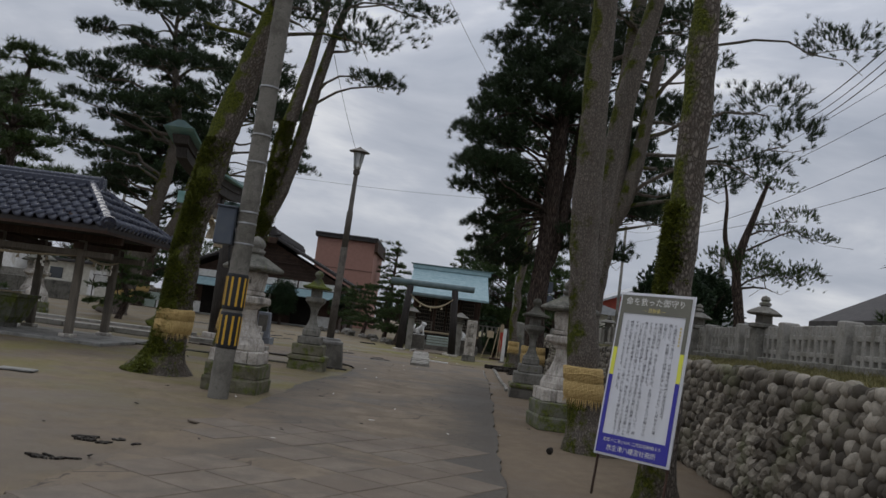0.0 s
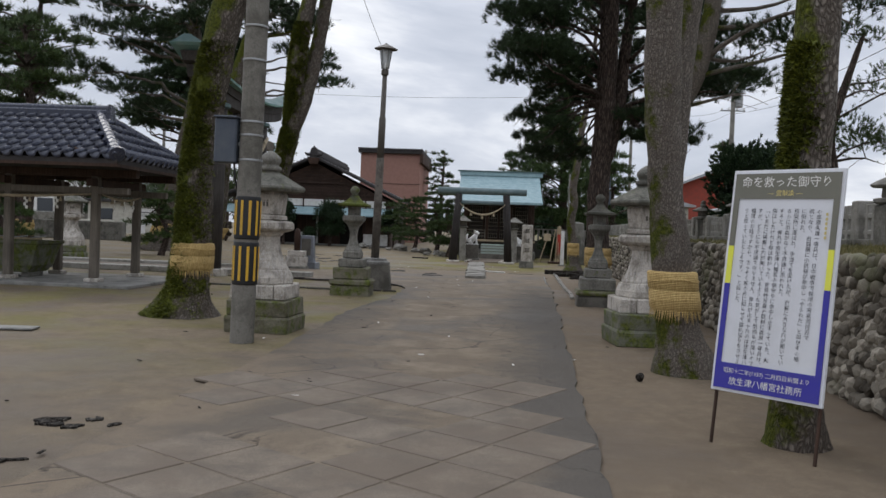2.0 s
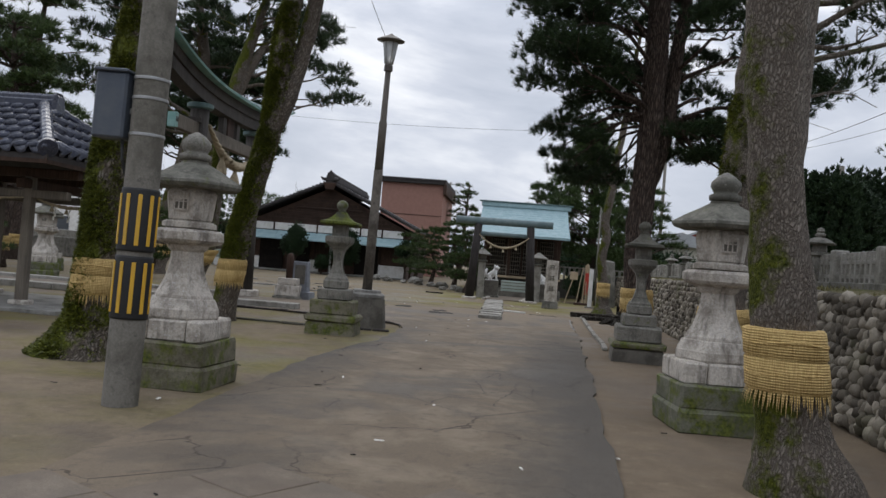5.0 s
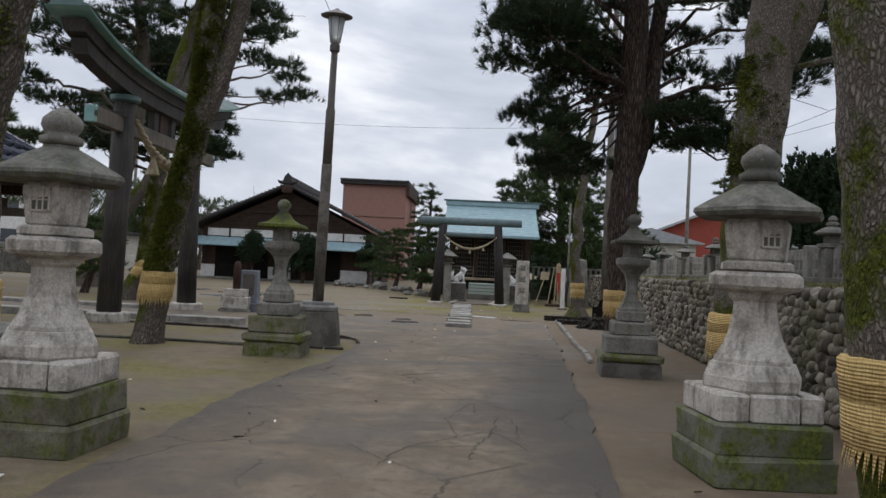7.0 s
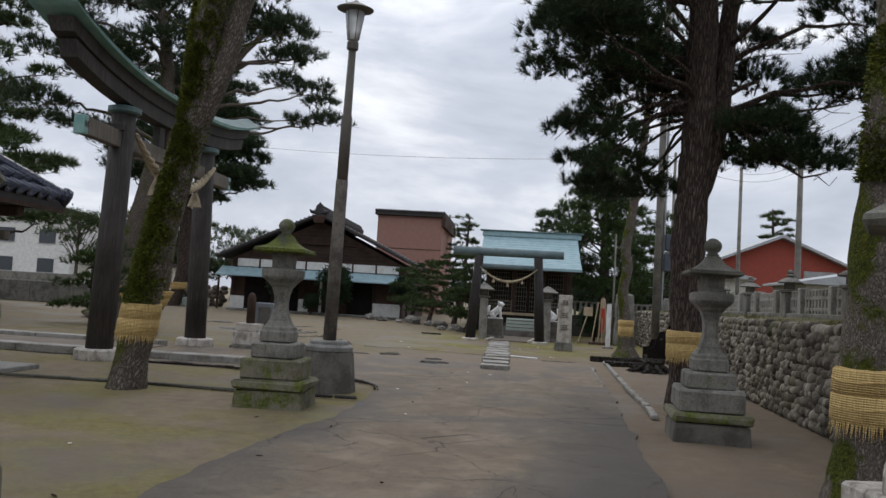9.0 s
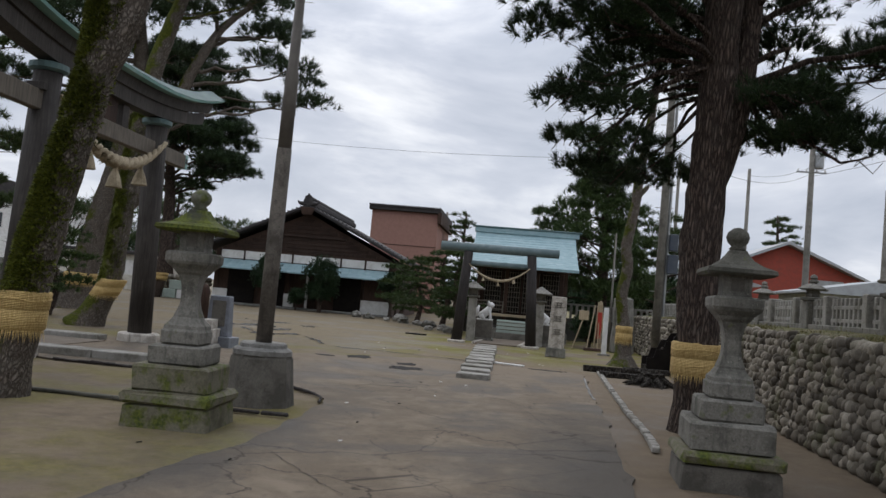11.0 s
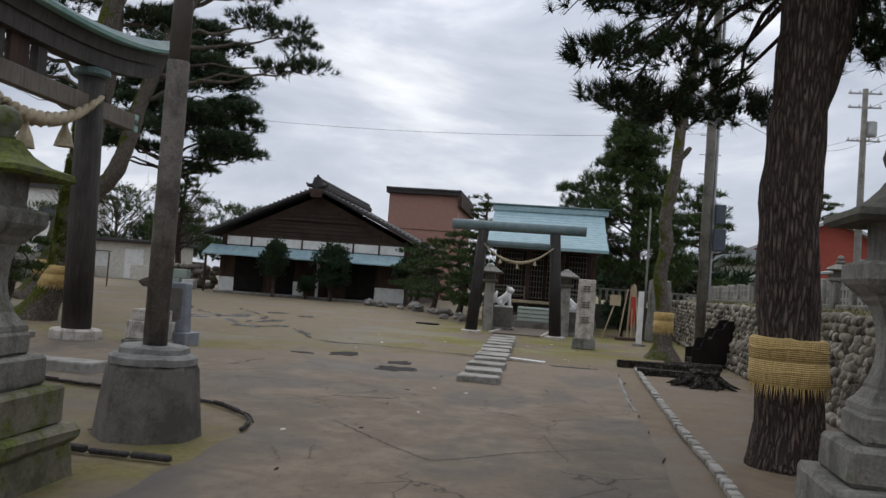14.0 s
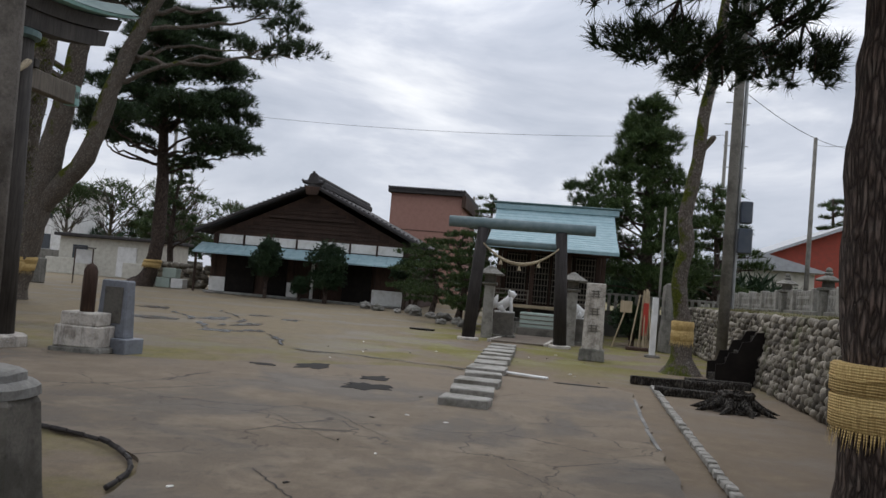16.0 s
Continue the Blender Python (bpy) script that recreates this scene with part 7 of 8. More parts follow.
def small_lantern(x, y):
    root = thing("stone_lantern", pose(x, y, 0), "slim grey stone lantern with a roofed top beside the shrine path", "stone lantern", "slim lanterns by the shrine")
    part("shaft", box(0.34, 0.34, 1.75, (0, 0, -0.03), 0.02, taper=0.95), M_KERB, root)
    part("platform", box(0.5, 0.5, 0.10, (0, 0, 1.72), 0.03), M_ANDESITE, root)
    part("fire_box", box(0.36, 0.36, 0.26, (0, 0, 1.82), 0.02), M_DARKCON, root)
    part("roof", lathe([(0.2, 2.08), (0.42, 2.06), (0.44, 2.10), (0.25, 2.22), (0.08, 2.34), (0.03, 2.36)], square=True, wob=0.015), M_ANDESITE, root)


small_lantern(-1.55, 45.2)
small_lantern(1.15, 45.2)


def make_stake():
    root = thing("white_stake", pose(3.54, 43.2, 0), "white painted square post standing in the earth", "post")
    part("post", box(0.17, 0.17, 1.75, (0, 0, 0), 0.01), M_WHITEPAINT, root)
    part("foot", box(0.42, 0.34, 0.08, (0, 0, -0.03), 0.02, rough=0.01), M_ANDESITE, root)


make_stake()


def make_rock_stele():
    own = box(0.95, 0.45, 2.3, (0, 0, -0.05), 0.05, taper=0.78)
    bmesh.ops.subdivide_edges(own, edges=own.edges[:], cuts=3, use_grid_fill=True)
    for v in own.verts:
        v.co += 0.06 * noise.noise_vector(v.co * 2.5)
    solid("memorial_rock", own, M_ANDESITE, "tall rough grey memorial rock", "memorial stone", m=pose(4.55, 46.3, 0, 0, 0, 10))
    root = thing("bamboo_bundle", pose(3.45, 46.0, 0) @ Matrix.Scale(1.2, 4), "bundle of bamboo poles and a red banner propped together", "bamboo poles")
    rng = random.Random(9)
    for i in range(8):
        x = rng.uniform(-0.25, 0.25)
        part("pole", tube([(x * 1.6, rng.uniform(-0.1, 0.1), 0), (x * 0.6 + 0.05, 0.1, 1.5 + rng.uniform(0, 0.25))], 0.022, 6), M_PALEWOOD, root)
    part("banner", box(0.14, 0.03, 0.9, (0.12, 0.02, 0.4), 0.005), M_RED, root, "faded red cloth")
    part("foot", box(0.7, 0.4, 0.12, (0, 0, -0.04), 0.02), M_DARKWOOD, root)
    part("plate", box(0.32, 0.03, 0.32, (-0.42, -0.02, 1.0), 0.005), M_PALEWOOD, root, "small wooden plate")
    part("stand", tube([(-0.75, 0.0, 0), (-0.42, 0.02, 1.1)], 0.022, 6), M_PALEWOOD, root)


make_rock_stele()


def make_timber_and_stump():
    for p, ln, turn, hh in (((3.02, 34.75, -0.02), 1.75, 2, 0.17), ((2.95, 33.3, -0.02), 1.05, 3, 0.14), ((3.95, 35.6, -0.02), 1.3, 4, 0.14)):
        solid("old_timber", box(ln, 0.22, hh, (0, 0, 0), 0.02, rough=0.012), M_DEAD, "dark rotting squared timber lying on the earth", "timber", "old timbers", m=pose(*p, 0, 0, turn))
    root = thing("tree_stump", Matrix.Translation((3.5, 31.9, 0)) @ Matrix.Scale(0.8, 4), "dark rotten tree stump with spread roots", "stump")
    own = lathe([(0.52, -0.05), (0.40, 0.08), (0.33, 0.22), (0.34, 0.34), (0.26, 0.36), (0.20, 0.26)], 20, wob=0.07)
    part("bole", own, M_DEAD, root)
    for i in range(9):
        a = i * 0.7
        part("root", tube([(0.3 * math.cos(a), 0.3 * math.sin(a), 0.2), (0.55 * math.cos(a + 0.1), 0.55 * math.sin(a + 0.1), 0.06), (0.85 * math.cos(a), 0.8 * math.sin(a), -0.03)], [0.09, 0.07, 0.02], 7, lump=0.3), M_DEAD, root)
    # rotten steps against the wall
    steps = thing("old_steps", pose(4.66, 37.1, 0) @ Matrix.Diagonal((1.15, 1, 0.93, 1)), "black weathered steps leaning up the stone wall", "steps")
    for i in range(6):
        part("step", box(0.16, 0.9, 0.20 + 0.19 * i, (-0.40 + 0.15 * i, 0, -0.03), 0.01, rough=0.008), M_DEAD, steps)
    for s in (-1, 1):
        rail = gable([(-0.5, 0.0), (0.35, 0.0), (0.60, 1.25), (0.20, 1.22), (0.10, 1.0), (-0.05, 0.97), (-0.12, 0.72), (-0.28, 0.70), (-0.34, 0.45), (-0.5, 0.42)], s * 0.47 - 0.03, s * 0.47 + 0.03)
        part("side_board", rail, M_DOORDARK, steps, "blackened side board")


make_timber_and_stump()


def make_monuments():
    root = thing("monument_post", pose(-6.95, 30.9, 0, 0, 0, 4) @ Matrix.Diagonal((0.86, 0.9, 1.0, 1)), "dark round-topped post on a stepped pale stone base", "monument")
    part("base", box(0.98, 0.8, 0.12, (0, 0, -0.03), 0.03, rough=0.015), M_ANDESITE, root)
    part("block", box(0.84, 0.68, 0.34, (0, 0, 0.085), 0.02, rough=0.006), M_GRANITE, root)
    part("block", box(0.70, 0.56, 0.22, (0, 0, 0.425), 0.02, rough=0.006), M_GRANITE, root)
    part("post", lathe([(0.13, 0.64), (0.13, 1.2), (0.125, 1.32), (0.09, 1.40), (0.02, 1.44)], 14), M_DARKWOOD, root, "dark weathered post", smooth=True)
    root = thing("memorial_tablet", pose(-6.70, 31.35, 0, 0, 0, -8) @ Matrix.Scale(0.98, 4), "grey polished memorial tablet on a dark plinth", "memorial stone")
    part("plinth", box(0.86, 0.5, 0.27, (0, 0, -0.03), 0.015), M_SLATE, root, "blue-grey plinth")
    part("slab", box(0.62, 0.26, 0.98, (0, 0, 0.235), 0.02, taper=0.84), M_SLATE, root)
    part("plate", box(0.36, 0.02, 0.62, (0.02, -0.128, 0.48), 0.004), M_DARKCON, root, "dark engraved plate")


make_monuments()


def make_wall_pole(at, h, r, label, boxes=True, arms=False, lean=0.0):
    root = thing("utility_pole", pose(*at, 0, lean, 0), label, "utility pole", "poles along the road")
    part("shaft", lathe([(r, -0.1), (r * 0.95, h * 0.4), (r * 0.75, h)], 16), M_POLE, root, smooth=True)
    if boxes:
        part("cabinet", box(0.34, 0.3, 0.62, (0.36, 0, 3.0), 0.02), M_BOX, root, "dark steel cabinet")
        part("cabinet", box(0.28, 0.3, 0.55, (0.36, 0, 3.75), 0.02), M_BOX, root, "dark steel cabinet")
        part("conduit", tube([(r + 0.04, 0, 1.6), (r + 0.04, 0, h * 0.95)], 0.045, 8), M_GALV, root)
        for z in np.arange(2.4, h, 0.55):
            part("step_bolt", tube([(-r - 0.16, 0, z), (r + 0.16, 0, z)], 0.012, 5), M_GALV, root)
    if arms:
        for z in (h - 0.3, h - 1.1, h - 3.0):
            part("crossarm", box(1.8, 0.09, 0.09, (0, 0, z), 0.01), M_GALV, root)
            for x in (-0.8, -0.3, 0.3, 0.8):
                part("insulator", lathe([(0.05, z + 0.08), (0.07, z + 0.12), (0.04, z + 0.24)], 8, (x, 0, 0)), M_WHITEPAINT, root)
        part("transformer", lathe([(0.28, h - 2.7), (0.30, h - 2.6), (0.30, h - 1.9), (0.26, h - 1.85)], 16, (0.4, 0, 0)), M_GALV, root)


make_wall_pole((4.78, 39.6, 0), 13, 0.14, "concrete utility pole with dark cabinets by the wall")
make_wall_pole((17.5, 64, 0), 14.2, 0.20, "concrete utility pole with crossarms and transformer", False, True)
make_wall_pole((13.8, 64, 0), 11.2, 0.13, "slim distant utility pole", False)
make_wall_pole((20, 59, 0), 9.6, 0.24, "concrete pole beyond the fence", False)
make_wall_pole((-9.3, 110, 0), 12, 0.16, "distant utility pole with a crossarm", False, True)
make_wall_pole((4.1, 46.9, 0), 4.9, 0.045, "slim galvanised pole beside the bent pine", False)


def make_wire(a, b, sag, r=0.014):
    a, b = Vector(a), Vector(b)
    pts = []
    for s in np.linspace(0, 1, 22):
        p = a.lerp(b, s)
        p.z -= sag * 4 * s * (1 - s)
        pts.append(p)
    solid("overhead_wire", tube(pts, r * 0.6, 5), M_BLACK, "thin black overhead cable", "cable", "overhead cables")


make_wire((-3.22, 12.7, 9.0), (-3.0, 23.1, 6.2), 0.35, 0.010)
make_wire((-3.22, 12.7, 11.4), (4.78, 39.6, 9.6), 0.9, 0.010)
make_wire((17.5, 64, 13.9), (15.0, 14, 13.2), 0.7, 0.02)
make_wire((17.5, 64, 13.0), (15.0, 14, 12.0), 0.8, 0.02)
make_wire((17.5, 64, 11.2), (14.5, 14, 10.2), 0.9, 0.025)
make_wire((17.5, 64, 11.0), (15.6, 14, 9.0), 0.9, 0.02)
for z, r in ((0.0, 0.035), (-0.35, 0.025), (-0.62, 0.03)):
    make_wire((16.64, 40, 14.3 + 1.4 * z), (10.2, 18, 10.1 + z), 0.25, r)
make_wire((17.5, 64, 11.2), (4.78, 39.6, 7.2), 0.9, 0.016)
make_wire((13.8, 64, 10.8), (17.5, 64, 11.6), 0.3, 0.016)
make_wire((-41, 100, 18.3), (16, 100, 18.6), 1.1, 0.03)
make_wall_pole((16, 100, 0), 19, 0.2, "distant utility pole behind the trees", False)
make_wall_pole((-41, 100.3, 0), 19, 0.2, "distant utility pole behind the trees", False)

# ---- potholes, litter and loose bits ----
rng = random.Random(12)
# Flat patches; the near-black colour stands for the shade of a recess.
for cx, cy, rx, ry, s in ((-3.36, 32.05, 0.26, 0.42, 1), (-2.02, 30.16, 0.38, 0.34, 2), (-2.13, 31.2, 0.22, 0.28, 3), (-4.13, 31.57, 0.2, 0.15, 4), (-3.85, 46.6, 0.4, 0.3, 5), (1.1, 33.2, 0.4, 0.08, 8)):
    solid("pothole", slab(blob_outline(cx, cy, rx, ry, 26, s, rag=0.8), -0.08, 0.018), M_HOLE, "shallow wet pothole, flat, its hollow's shade put in the colour", "pothole", "potholes", kind="structure")


def wet_ribbon(points, seed, label, wide=0.10):
    """A broken, wandering trickle; it thins out and comes back."""
    p = spline(points, 26)
    p = [q + 0.16 * np.array([noise.noise((q[0] * 1.9, q[1] * 1.9, seed)), noise.noise((q[0] * 1.9, q[1] * 1.9, seed + 9))]) for q in p]
    own = bmesh.new()
    last = None
    for i, q in enumerate(p):
        d = p[min(i + 1, len(p) - 1)] - p[max(i - 1, 0)]
        n = np.array([-d[1], d[0]]) / max(1e-6, np.hypot(d[0], d[1]))
        w = wide * (0.45 + 1.3 * noise.noise((q[0] * 1.1 + seed, q[1] * 1.1, seed)))
        if w < 0.012:
            last = None
            continue
        pair = own.verts.new((*(q + n * w), -0.003)), own.verts.new((*(q - n * w), -0.003))
        if last:
            own.faces.new((last[1], pair[1], pair[0], last[0]))
        last = pair
    solid("puddle", own, M_WET, label, "puddle", "rain puddles", kind="structure")


TRAIL = "thin broken trail of rain water across the sandy court"
wet_ribbon([(-11.4, 46.6), (-9.8, 44.3), (-8.7, 42.2), (-8.3, 39.4), (-7.5, 39.6), (-6.8, 38.8)], 1, TRAIL)
wet_ribbon([(-6.8, 38.8), (-5.75, 37.0), (-5.3, 35.8), (-4.5, 34.75), (-3.9, 34.9), (-3.3, 34.8), (-2.5, 34.7), (-0.9, 34.2)], 2, TRAIL, 0.07)
wet_ribbon([(-13.2, 45.3), (-10.4, 42.0), (-9.4, 40.4), (-7.9, 37.9)], 3, TRAIL, 0.12)
for cx, cy, rx, ry, s in ((-7.1, 38.7, 0.24, 0.34, 31), (-9.5, 45.6, 0.45, 0.5, 32), (-8.0, 40.8, 0.3, 0.7, 33), (-9.6, 42.4, 0.35, 0.8, 34), (-10.5, 40.2, 0.5, 0.6, 35), (-7.6, 37.9, 0.4, 0.35, 36), (-13.1, 45.2, 0.5, 0.6, 37), (-8.0, 44.6, 0.3, 0.5, 38)):
    solid("puddle", slab(blob_outline(cx, cy, rx, ry, 30, s, rag=1.1), -0.06, -0.007), M_WET, "shallow puddle of rain water on the sandy court", "puddle", "rain puddles", kind="structure")


def make_crack(points, seed, wide=0.011):
    """A jagged open crack in the asphalt."""
    p = spline(points, 14)
    rng = random.Random(seed)
    own = bmesh.new()
    last = None
    for i, q in enumerate(p):
        d = p[min(i + 1, len(p) - 1)] - p[max(i - 1, 0)]
        n = np.array([-d[1], d[0]]) / max(1e-6, np.hypot(d[0], d[1]))
        q = q + n * rng.uniform(-0.02, 0.02)
        w = wide * rng.uniform(0.45, 1.3) * (0.3 if i in (0, len(p) - 1) else 1)
        pair = own.verts.new((*(q + n * w), 0.0162)), own.verts.new((*(q - n * w), 0.0162))
        if last:
            own.faces.new((last[1], pair[1], pair[0], last[0]))
        last = pair
    solid("crack", own, M_CRACK, "jagged dark crack in the worn asphalt", "crack", "cracks in the drive", kind="structure")


for i, line in enumerate((
        [(-1.68, 24.72), (-1.15, 24.05), (-0.73, 23.56), (-0.41, 23.2)], [(-0.41, 23.2), (0.0, 23.58), (0.37, 23.95), (0.79, 24.25), (1.28, 24.6)],
        [(-2.38, 28.05), (-1.85, 27.63), (-1.36, 26.99), (-0.94, 26.48)], [(-2.54, 27.34), (-1.9, 26.62), (-1.34, 26.03)],
        [(-1.49, 23.42), (-1.45, 23.1), (-1.34, 22.79)], [(-1.81, 23.13), (-1.57, 22.7)], [(0.23, 25.93), (0.64, 25.31), (0.99, 24.83), (1.28, 24.4)], [(0.56, 25.07), (0.68, 24.28), (0.81, 23.72)],
        [(-0.2, 16.35), (0.05, 17.35), (0.45, 17.0), (0.63, 17.06)], [(-0.22, 16.34), (-0.12, 15.7), (-0.09, 15.41), (-0.48, 14.91), (-0.66, 14.21)], [(0.05, 17.35), (0.1, 16.6), (0.43, 16.52), (0.48, 15.55), (0.24, 15.71)],
        [(0.3, 16.5), (0.24, 15.71), (0.1, 15.1), (0.05, 14.52)], [(-0.09, 15.41), (0.24, 15.71), (0.57, 14.99)], [(-0.95, 15.0), (-0.48, 14.91), (0.1, 15.1)], [(-1.0, 14.9), (-0.6, 14.4), (-0.2, 14.0)], [(-1.9, 20.2), (-1.3, 19.4), (-0.9, 18.9)], [(-1.3, 19.4), (-0.6, 19.6), (-0.1, 19.5)])):
    make_crack(line, i, 0.0045 if i not in (0, 1) else 0.007)
solid("white_plank", box(0.95, 0.13, 0.04, (0, 0, 0), 0.01), M_WHITEPAINT, "short white painted plank lying on the earth", "plank", m=pose(0.12, 33.85, 0.01, 0, 0, -25))
# Wet leaves; the scrap at y 7.35 stands for a pigeon's shadow.
for cx, cy, rx, ry, s in ((-3.25, 8.42, 0.30, 0.13, 21), (-3.25, 7.35, 0.34, 0.06, 24), (-3.6, 4.6, 0.26, 0.06, 22), (-4.6, 6.4, 0.5, 0.05, 23)):
    heap = bmesh.new()
    for _ in range(9):
        slab(blob_outline(cx + rng.gauss(0, 0.5) * rx, cy + rng.gauss(0, 0.6) * ry, rx * rng.uniform(0.12, 0.35), ry * rng.uniform(0.2, 0.6), 11, s + rng.random() * 40, rng.uniform(-0.6, 0.6), 1.2), -0.04, -0.013 + 0.005 * rng.random(), bm=heap)
    solid("leaf_litter", heap, M_DEAD, "dark scraps on the earth: wet fallen leaves and one pigeon's shadow", "litter", "litter")
for i in range(70):
    y = rng.uniform(2, 40)
    x = rng.uniform(-4.5, 2.2)
    pale = rng.random() < 0.45
    own = bmesh.new()
    a, b = rng.uniform(0.015, 0.045), rng.uniform(0.006, 0.014)
    box(2 * a, 2 * b, 0.008, (0, 0, 0), 0.003, rough=0.003, bm=own)
    solid("fallen_leaf", own, M_PAPER if pale else M_DEAD, "small pale dry leaf on the ground" if pale else "small dark dead leaf on the ground", "leaf", "fallen leaves", m=pose(x, y, 0.013 if -2.5 < x < 0.9 else -0.005, 0, 0, rng.uniform(0, 180)))
own = bmesh.new()
bmesh.ops.create_icosphere(own, subdivisions=2, radius=0.05)
for v in own.verts:
    v.co = v.co * (1 + 0.3 * noise.noise(v.co * 40))
solid("pine_cone", own, M_DEAD, "brown pine cone on the earth", "pine cone", m=pose(1.75, 11.5, 0.03))
solid("drain_cover", box(0.55, 0.3, 0.03, (0, 0, 0), 0.008), M_CONCRETE, "flat concrete drain cover in the earth", "drain cover", kind="structure", m=pose(-6.6, 13.2, -0.012, 0, 0, 8))

hex_lantern((-15.8, 31.9, 0), 20, "tall stone lantern in the courtyard behind the pavilion")
hex_lantern((-18.6, 36.8, 0), 5, "tall stone lantern beyond the pavilion posts")


def garden_rock(x, y, s, seed):
    own = bmesh.new()
    bmesh.ops.create_icosphere(own, subdivisions=3, radius=s)
    for v in own.verts:
        v.co = Vector((v.co.x * 1.3, v.co.y, v.co.z * 0.8)) * (1 + 0.45 * noise.noise(v.co * (1.6 / s) + Vector((seed, 0, 0))))
    solid("garden_rock", own, M_ANDESITE if seed % 2 else M_KERB, "rough garden rock among clipped pines", "rock", "garden rocks", m=pose(x, y, s * 0.35, 0, 0, seed * 40))


for i, (gx, gy, gs) in enumerate(((-8.6, 60.5, 0.45), (-7.4, 60.0, 0.3), (-6.2, 58.6, 0.5), (-5.2, 57.2, 0.35), (-4.4, 55.6, 0.5), (-3.4, 53.0, 0.4), (-9.6, 62.0, 0.5), (-6.8, 61.0, 0.6), (-2.9, 51.2, 0.4), (-4.0, 52.0, 0.3))):
    garden_rock(gx, gy, 0.6 * gs, i + 1)


def make_crates():
    root = thing("storage_crates", pose(-23.6, 66.5, 0), "pale green and white crates stacked beside the hall", "crates")
    for x, z, w, m in ((0, 0, 0.9, M_GREENBOX), (0.95, 0, 0.8, M_WHITEPAINT), (0.4, 0.62, 0.9, M_GREENBOX), (-0.9, 0, 0.7, M_WHITEPAINT)):
        part("crate", box(w, 0.7, 0.6, (x, 0, z), 0.03), m, root)


make_crates()


def stone_shape(seed):
    own = bmesh.new()
    bmesh.ops.create_icosphere(own, subdivisions=2, radius=1.0)
    for v in own.verts:
        v.co *= 1 + 0.34 * noise.noise(v.co * 1.5 + Vector((seed * 5.1, 0, 0)))
    return own


def make_stone_bank():
    root = thing("stone_bank", (0, 0, 0), "low bank of rough stones beside the hall", "stone bank", kind="structure")
    rr = random.Random(5)
    for i in range(90):
        own = stone_shape(i % 7)
        part("stone", own, M_STONE, root, smooth=True, m=pose(-26.5 + rr.uniform(0, 4.0), 70.5 + rr.uniform(-0.2, 0.2), 0.2 + 0.3 * rr.randrange(5), rr.uniform(0, 40), 0, rr.uniform(0, 90)) @ Matrix.Diagonal((0.3, 0.3, 0.2, 1)))


make_stone_bank()

# ---- far tree belt and houses that close the view ----


def tree_belt(x0, x1, y, h, seed, label):
    rng = np.random.default_rng(seed)
    pads = []
    x = x0
    while x < x1:
        hh = h * rng.uniform(0.6, 1.1)
        pads.append((x, y + rng.uniform(-3, 3), hh * 0.55, rng.uniform(1.8, 3.4), 2.5, hh * 0.45))
        x += rng.uniform(1.6, 3.0)
    solid("tree_belt", crown_mesh("tree_belt", pads, rng, 12, 10, 0.9, 0.14, M_LEAF), M_LEAF, label, "trees", kind="stuff")


tree_belt(-75, -22, 112, 6.5, 601, "far belt of mixed trees")
tree_belt(-4, 40, 118, 5.0, 602, "far belt of low trees")
tree_belt(-3, 12, 66, 4.0, 603, "dense dark trees behind the small shrine")


def make_left_wall():
    root = thing("boundary_wall", (0, 0, 0), "low stone boundary wall along the far courtyard", "wall", kind="structure")
    part("wall", box(60, 0.6, 1.9, (-62, 90, -0.05), 0.05), M_ANDESITE, root)
    part("wall", box(9, 0.6, 1.3, (-30, 57, -0.05), 0.05), M_ANDESITE, root)


make_left_wall()

# ---- paving slabs and wall stones ----


def make_tiles():
    root = thing("slab_paving", (0, 0, 0), "worn square concrete slabs laid diagonally in the drive", "paving", kind="structure")
    side = 0.60
    me = mesh_of(box(side - 0.018, side - 0.018, 0.03, (0, 0, 0), 0.007), "slab", M_SLAB)
    a = radians(-33)
    for i in range(-14, 15):
        for j in range(-14, 15):
            u, v = i * side, j * side
            x, y = -1.0 + u * math.cos(a) - v * math.sin(a), 7.2 + u * math.sin(a) + v * math.cos(a)
            if random.random() < 0.88 and -2.55 + 0.1 * math.sin(y) < x < 0.62 and 2.0 < y < 11.3 - 0.25 * abs(x + 1):
                part("paving_slab", me, M_SLAB, root, m=pose(x, y, -0.0125 + random.uniform(0, 0.003), 0, 0, -33))


make_tiles()


def rubble_shape(seed):
    """A rough, flat-sided river stone of unit size."""
    own = bmesh.new()
    bmesh.ops.create_icosphere(own, subdivisions=2, radius=1.0)
    for v in own.verts:
        c = v.co.copy()
        big = max(abs(c.x), abs(c.y), abs(c.z))
        v.co = c * (0.72 + 0.28 / max(0.6, big)) * (1 + 0.30 * noise.noise(c * 1.3 + Vector((seed * 7.3, 2, 0))) + 0.14 * noise.noise(c * 3.4 + Vector((0, seed * 3.1, 5))))
    return own


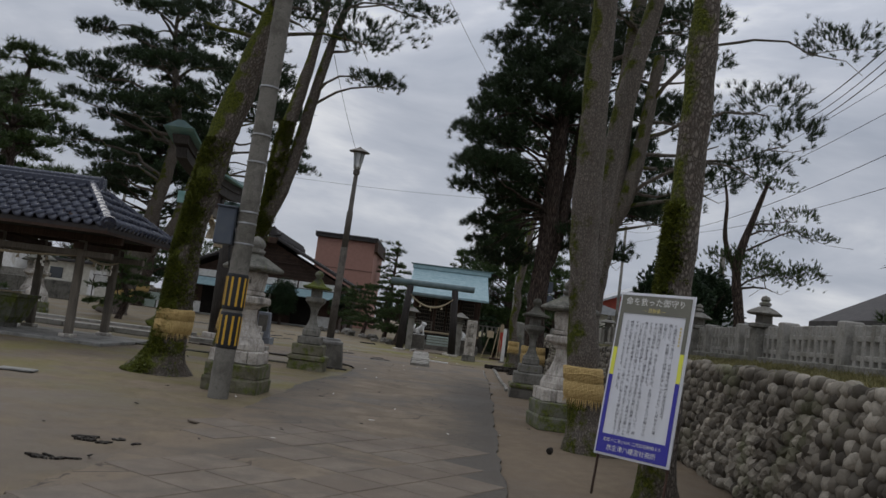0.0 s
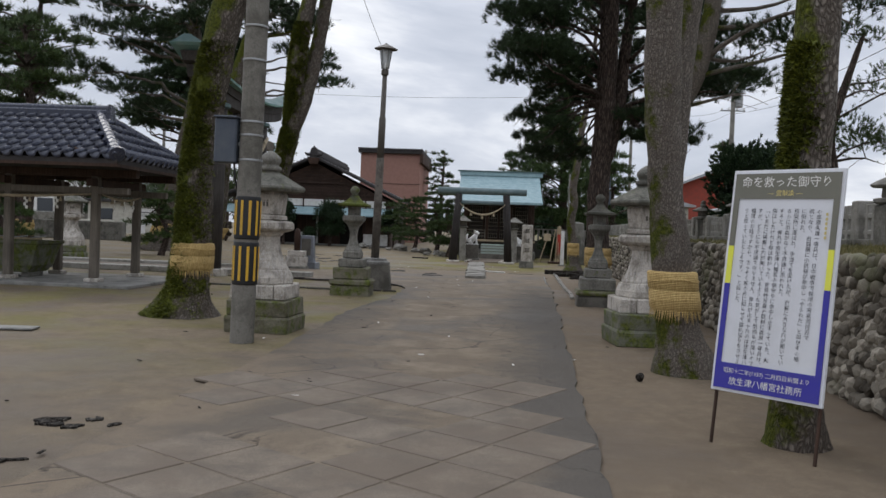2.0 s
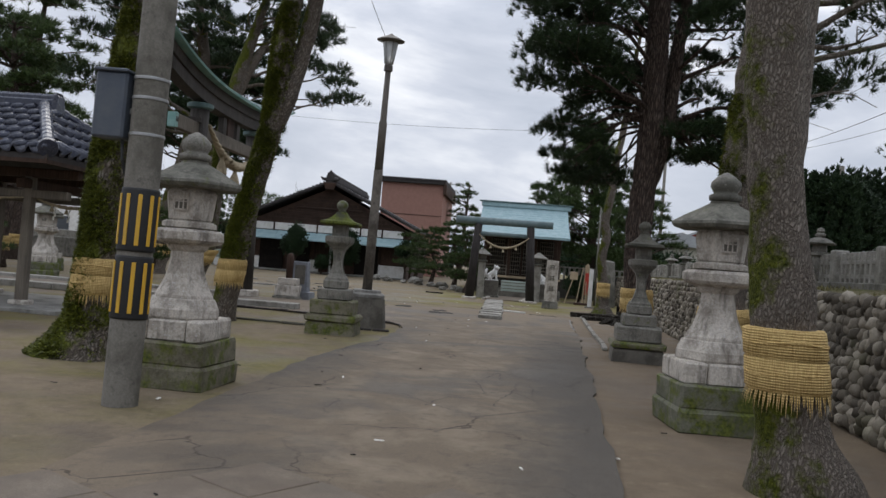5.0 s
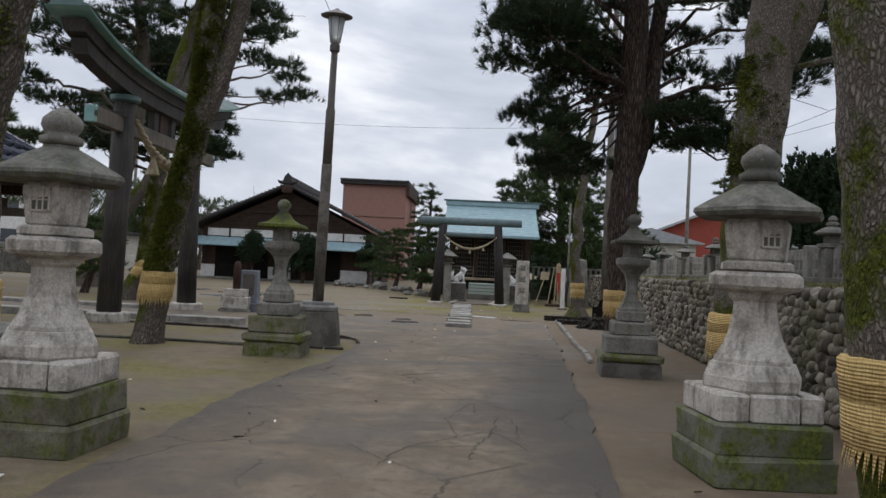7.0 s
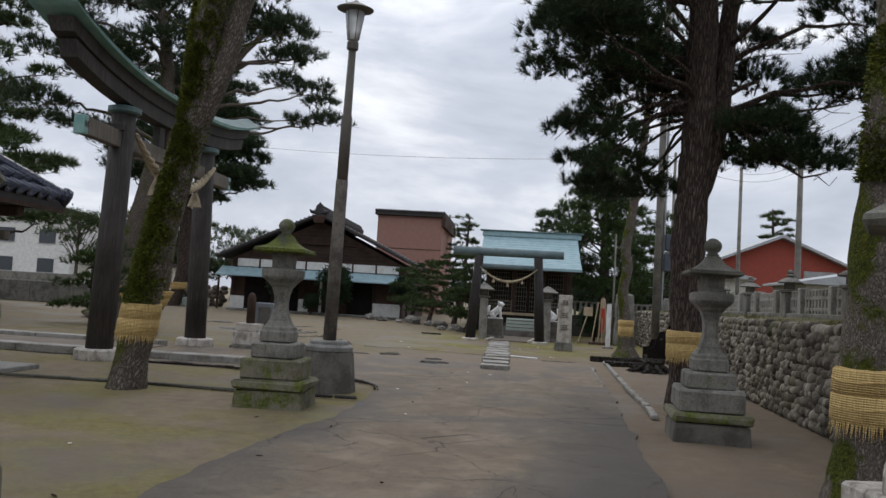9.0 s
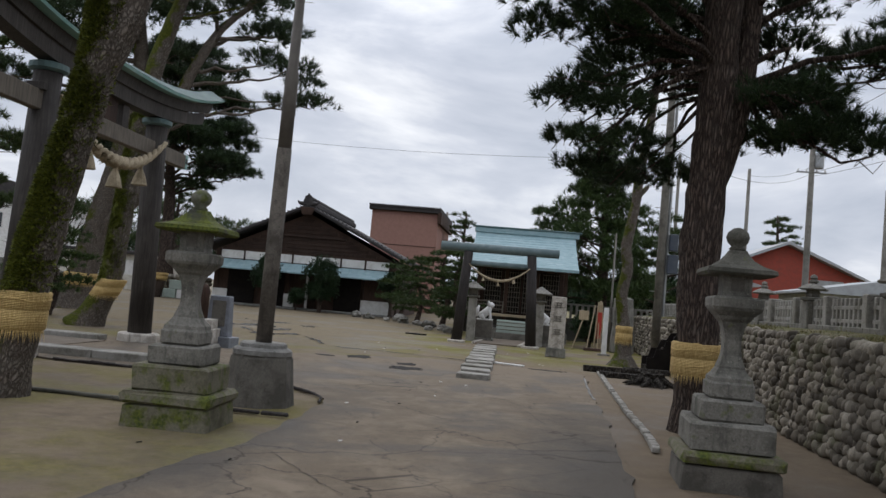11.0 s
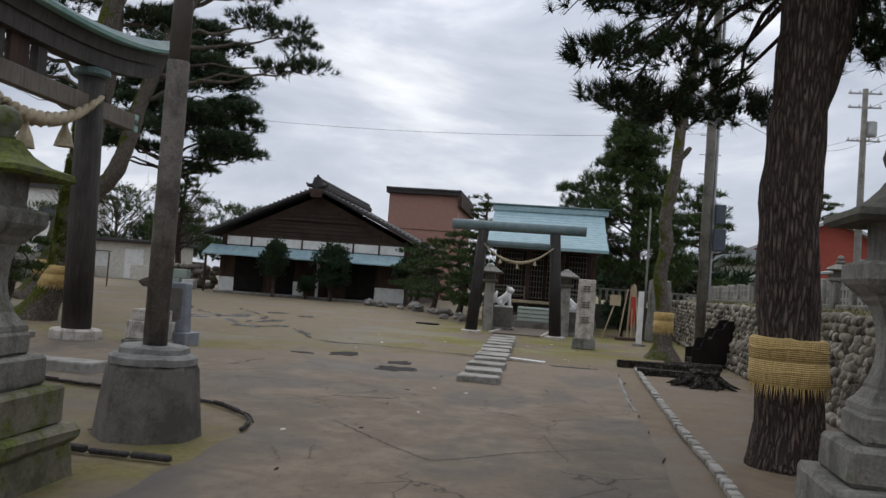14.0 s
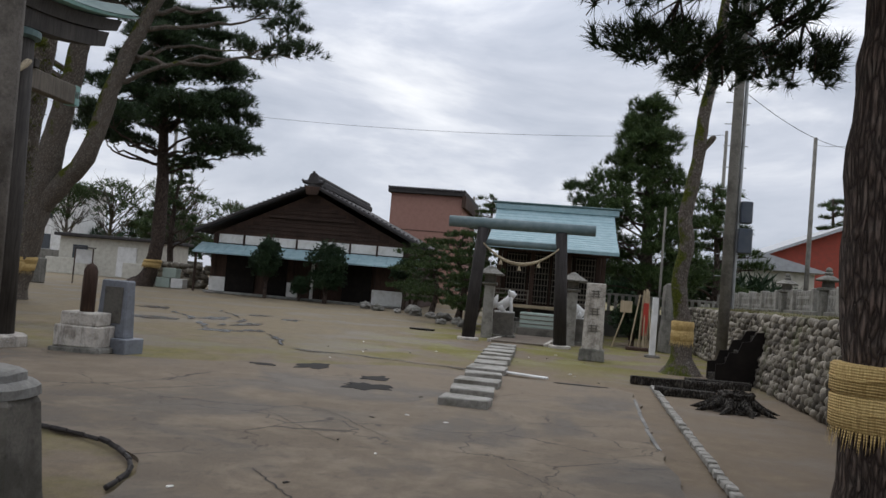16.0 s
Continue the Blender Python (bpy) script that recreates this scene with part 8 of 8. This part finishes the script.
def make_wall_stones():
    rng = random.Random(31)
    shapes = [rubble_shape(k) for k in range(9)]
    arrays = []
    for s in shapes:
        s.verts.ensure_lookup_table()
        arrays.append((np.array([v.co[:] for v in s.verts]), np.array([[v.index for v in f.verts] for f in s.faces])))
    meshes = [mesh_of(s, "stone", M_STONE) for s in shapes]
    courses, h = 12, 1.50 / 12
    v_all, f_all, base, singles = [], [], 0, 0
    for c in range(courses):
        y = -2.0 + rng.uniform(0, 0.2)
        while y < 52:
            w = rng.uniform(0.085, 0.165)
            z = (c + 0.5) * h + rng.uniform(-0.03, 0.03)
            x = wall_x(y) + 0.05 + 0.26 * z / 1.5 + rng.uniform(-0.035, 0.035)
            m = pose(x, y + w / 2, z, rng.uniform(8, 38), rng.uniform(-18, 18), rng.uniform(-24, 24)) @ Matrix.Diagonal((0.10, w * 0.58, h * rng.uniform(0.56, 0.82), 1))
            k = rng.randrange(9)
            if 8.0 < y < 12.2 and singles < 300:
                part("stone", meshes[k], M_STONE, WALL, m=m)
                singles += 1
            else:
                vv, ff = arrays[k]
                mm = np.array(m)
                v_all.append(vv @ mm[:3, :3].T + mm[:3, 3])
                f_all.append(ff + base)
                base += len(vv)
            y += w
    me = raw_mesh("stones", np.concatenate(v_all), np.concatenate(f_all), M_STONES)
    tagged(part("stones", me, M_STONES, WALL), kind="stuff")


make_wall_stones()


def make_grass():
    rng = np.random.default_rng(77)
    n = 42000
    y = np.where(rng.random(n) < 0.5, rng.uniform(3, 14, n), rng.uniform(4, 46, n))
    x = wall_x(y) + 0.32 + np.abs(rng.normal(size=n)) * 0.38
    keep = np.sin(y * 1.7) + np.sin(y * 0.6 + 1) + rng.normal(size=n) * 0.9 + np.where(y < 14, 0.8, 0) > 0.2
    x, y = x[keep], y[keep]
    n = len(x)
    z = 1.46 + np.clip((x - (wall_x(y) + 0.28)) / 0.9, 0, 1) * 0.14
    a, ln = rng.uniform(0, 6.28, n), rng.uniform(0.03, 0.09, n)
    w = 0.007
    p = np.stack([x, y, z], 1)
    side = np.stack([np.cos(a), np.sin(a), 0 * a], 1) * w
    tip = p + np.stack([np.sin(a) * 0.5 * ln, np.cos(a) * 0.5 * ln - 0, ln], 1)
    v = np.stack([p - side, p + side, tip], 1).reshape(-1, 3)
    solid("grass", raw_mesh("grass", v, np.arange(len(v)).reshape(-1, 3), M_DRYGRASS), M_DRYGRASS, "short grass on the bank behind the wall", "grass", kind="stuff")


make_grass()
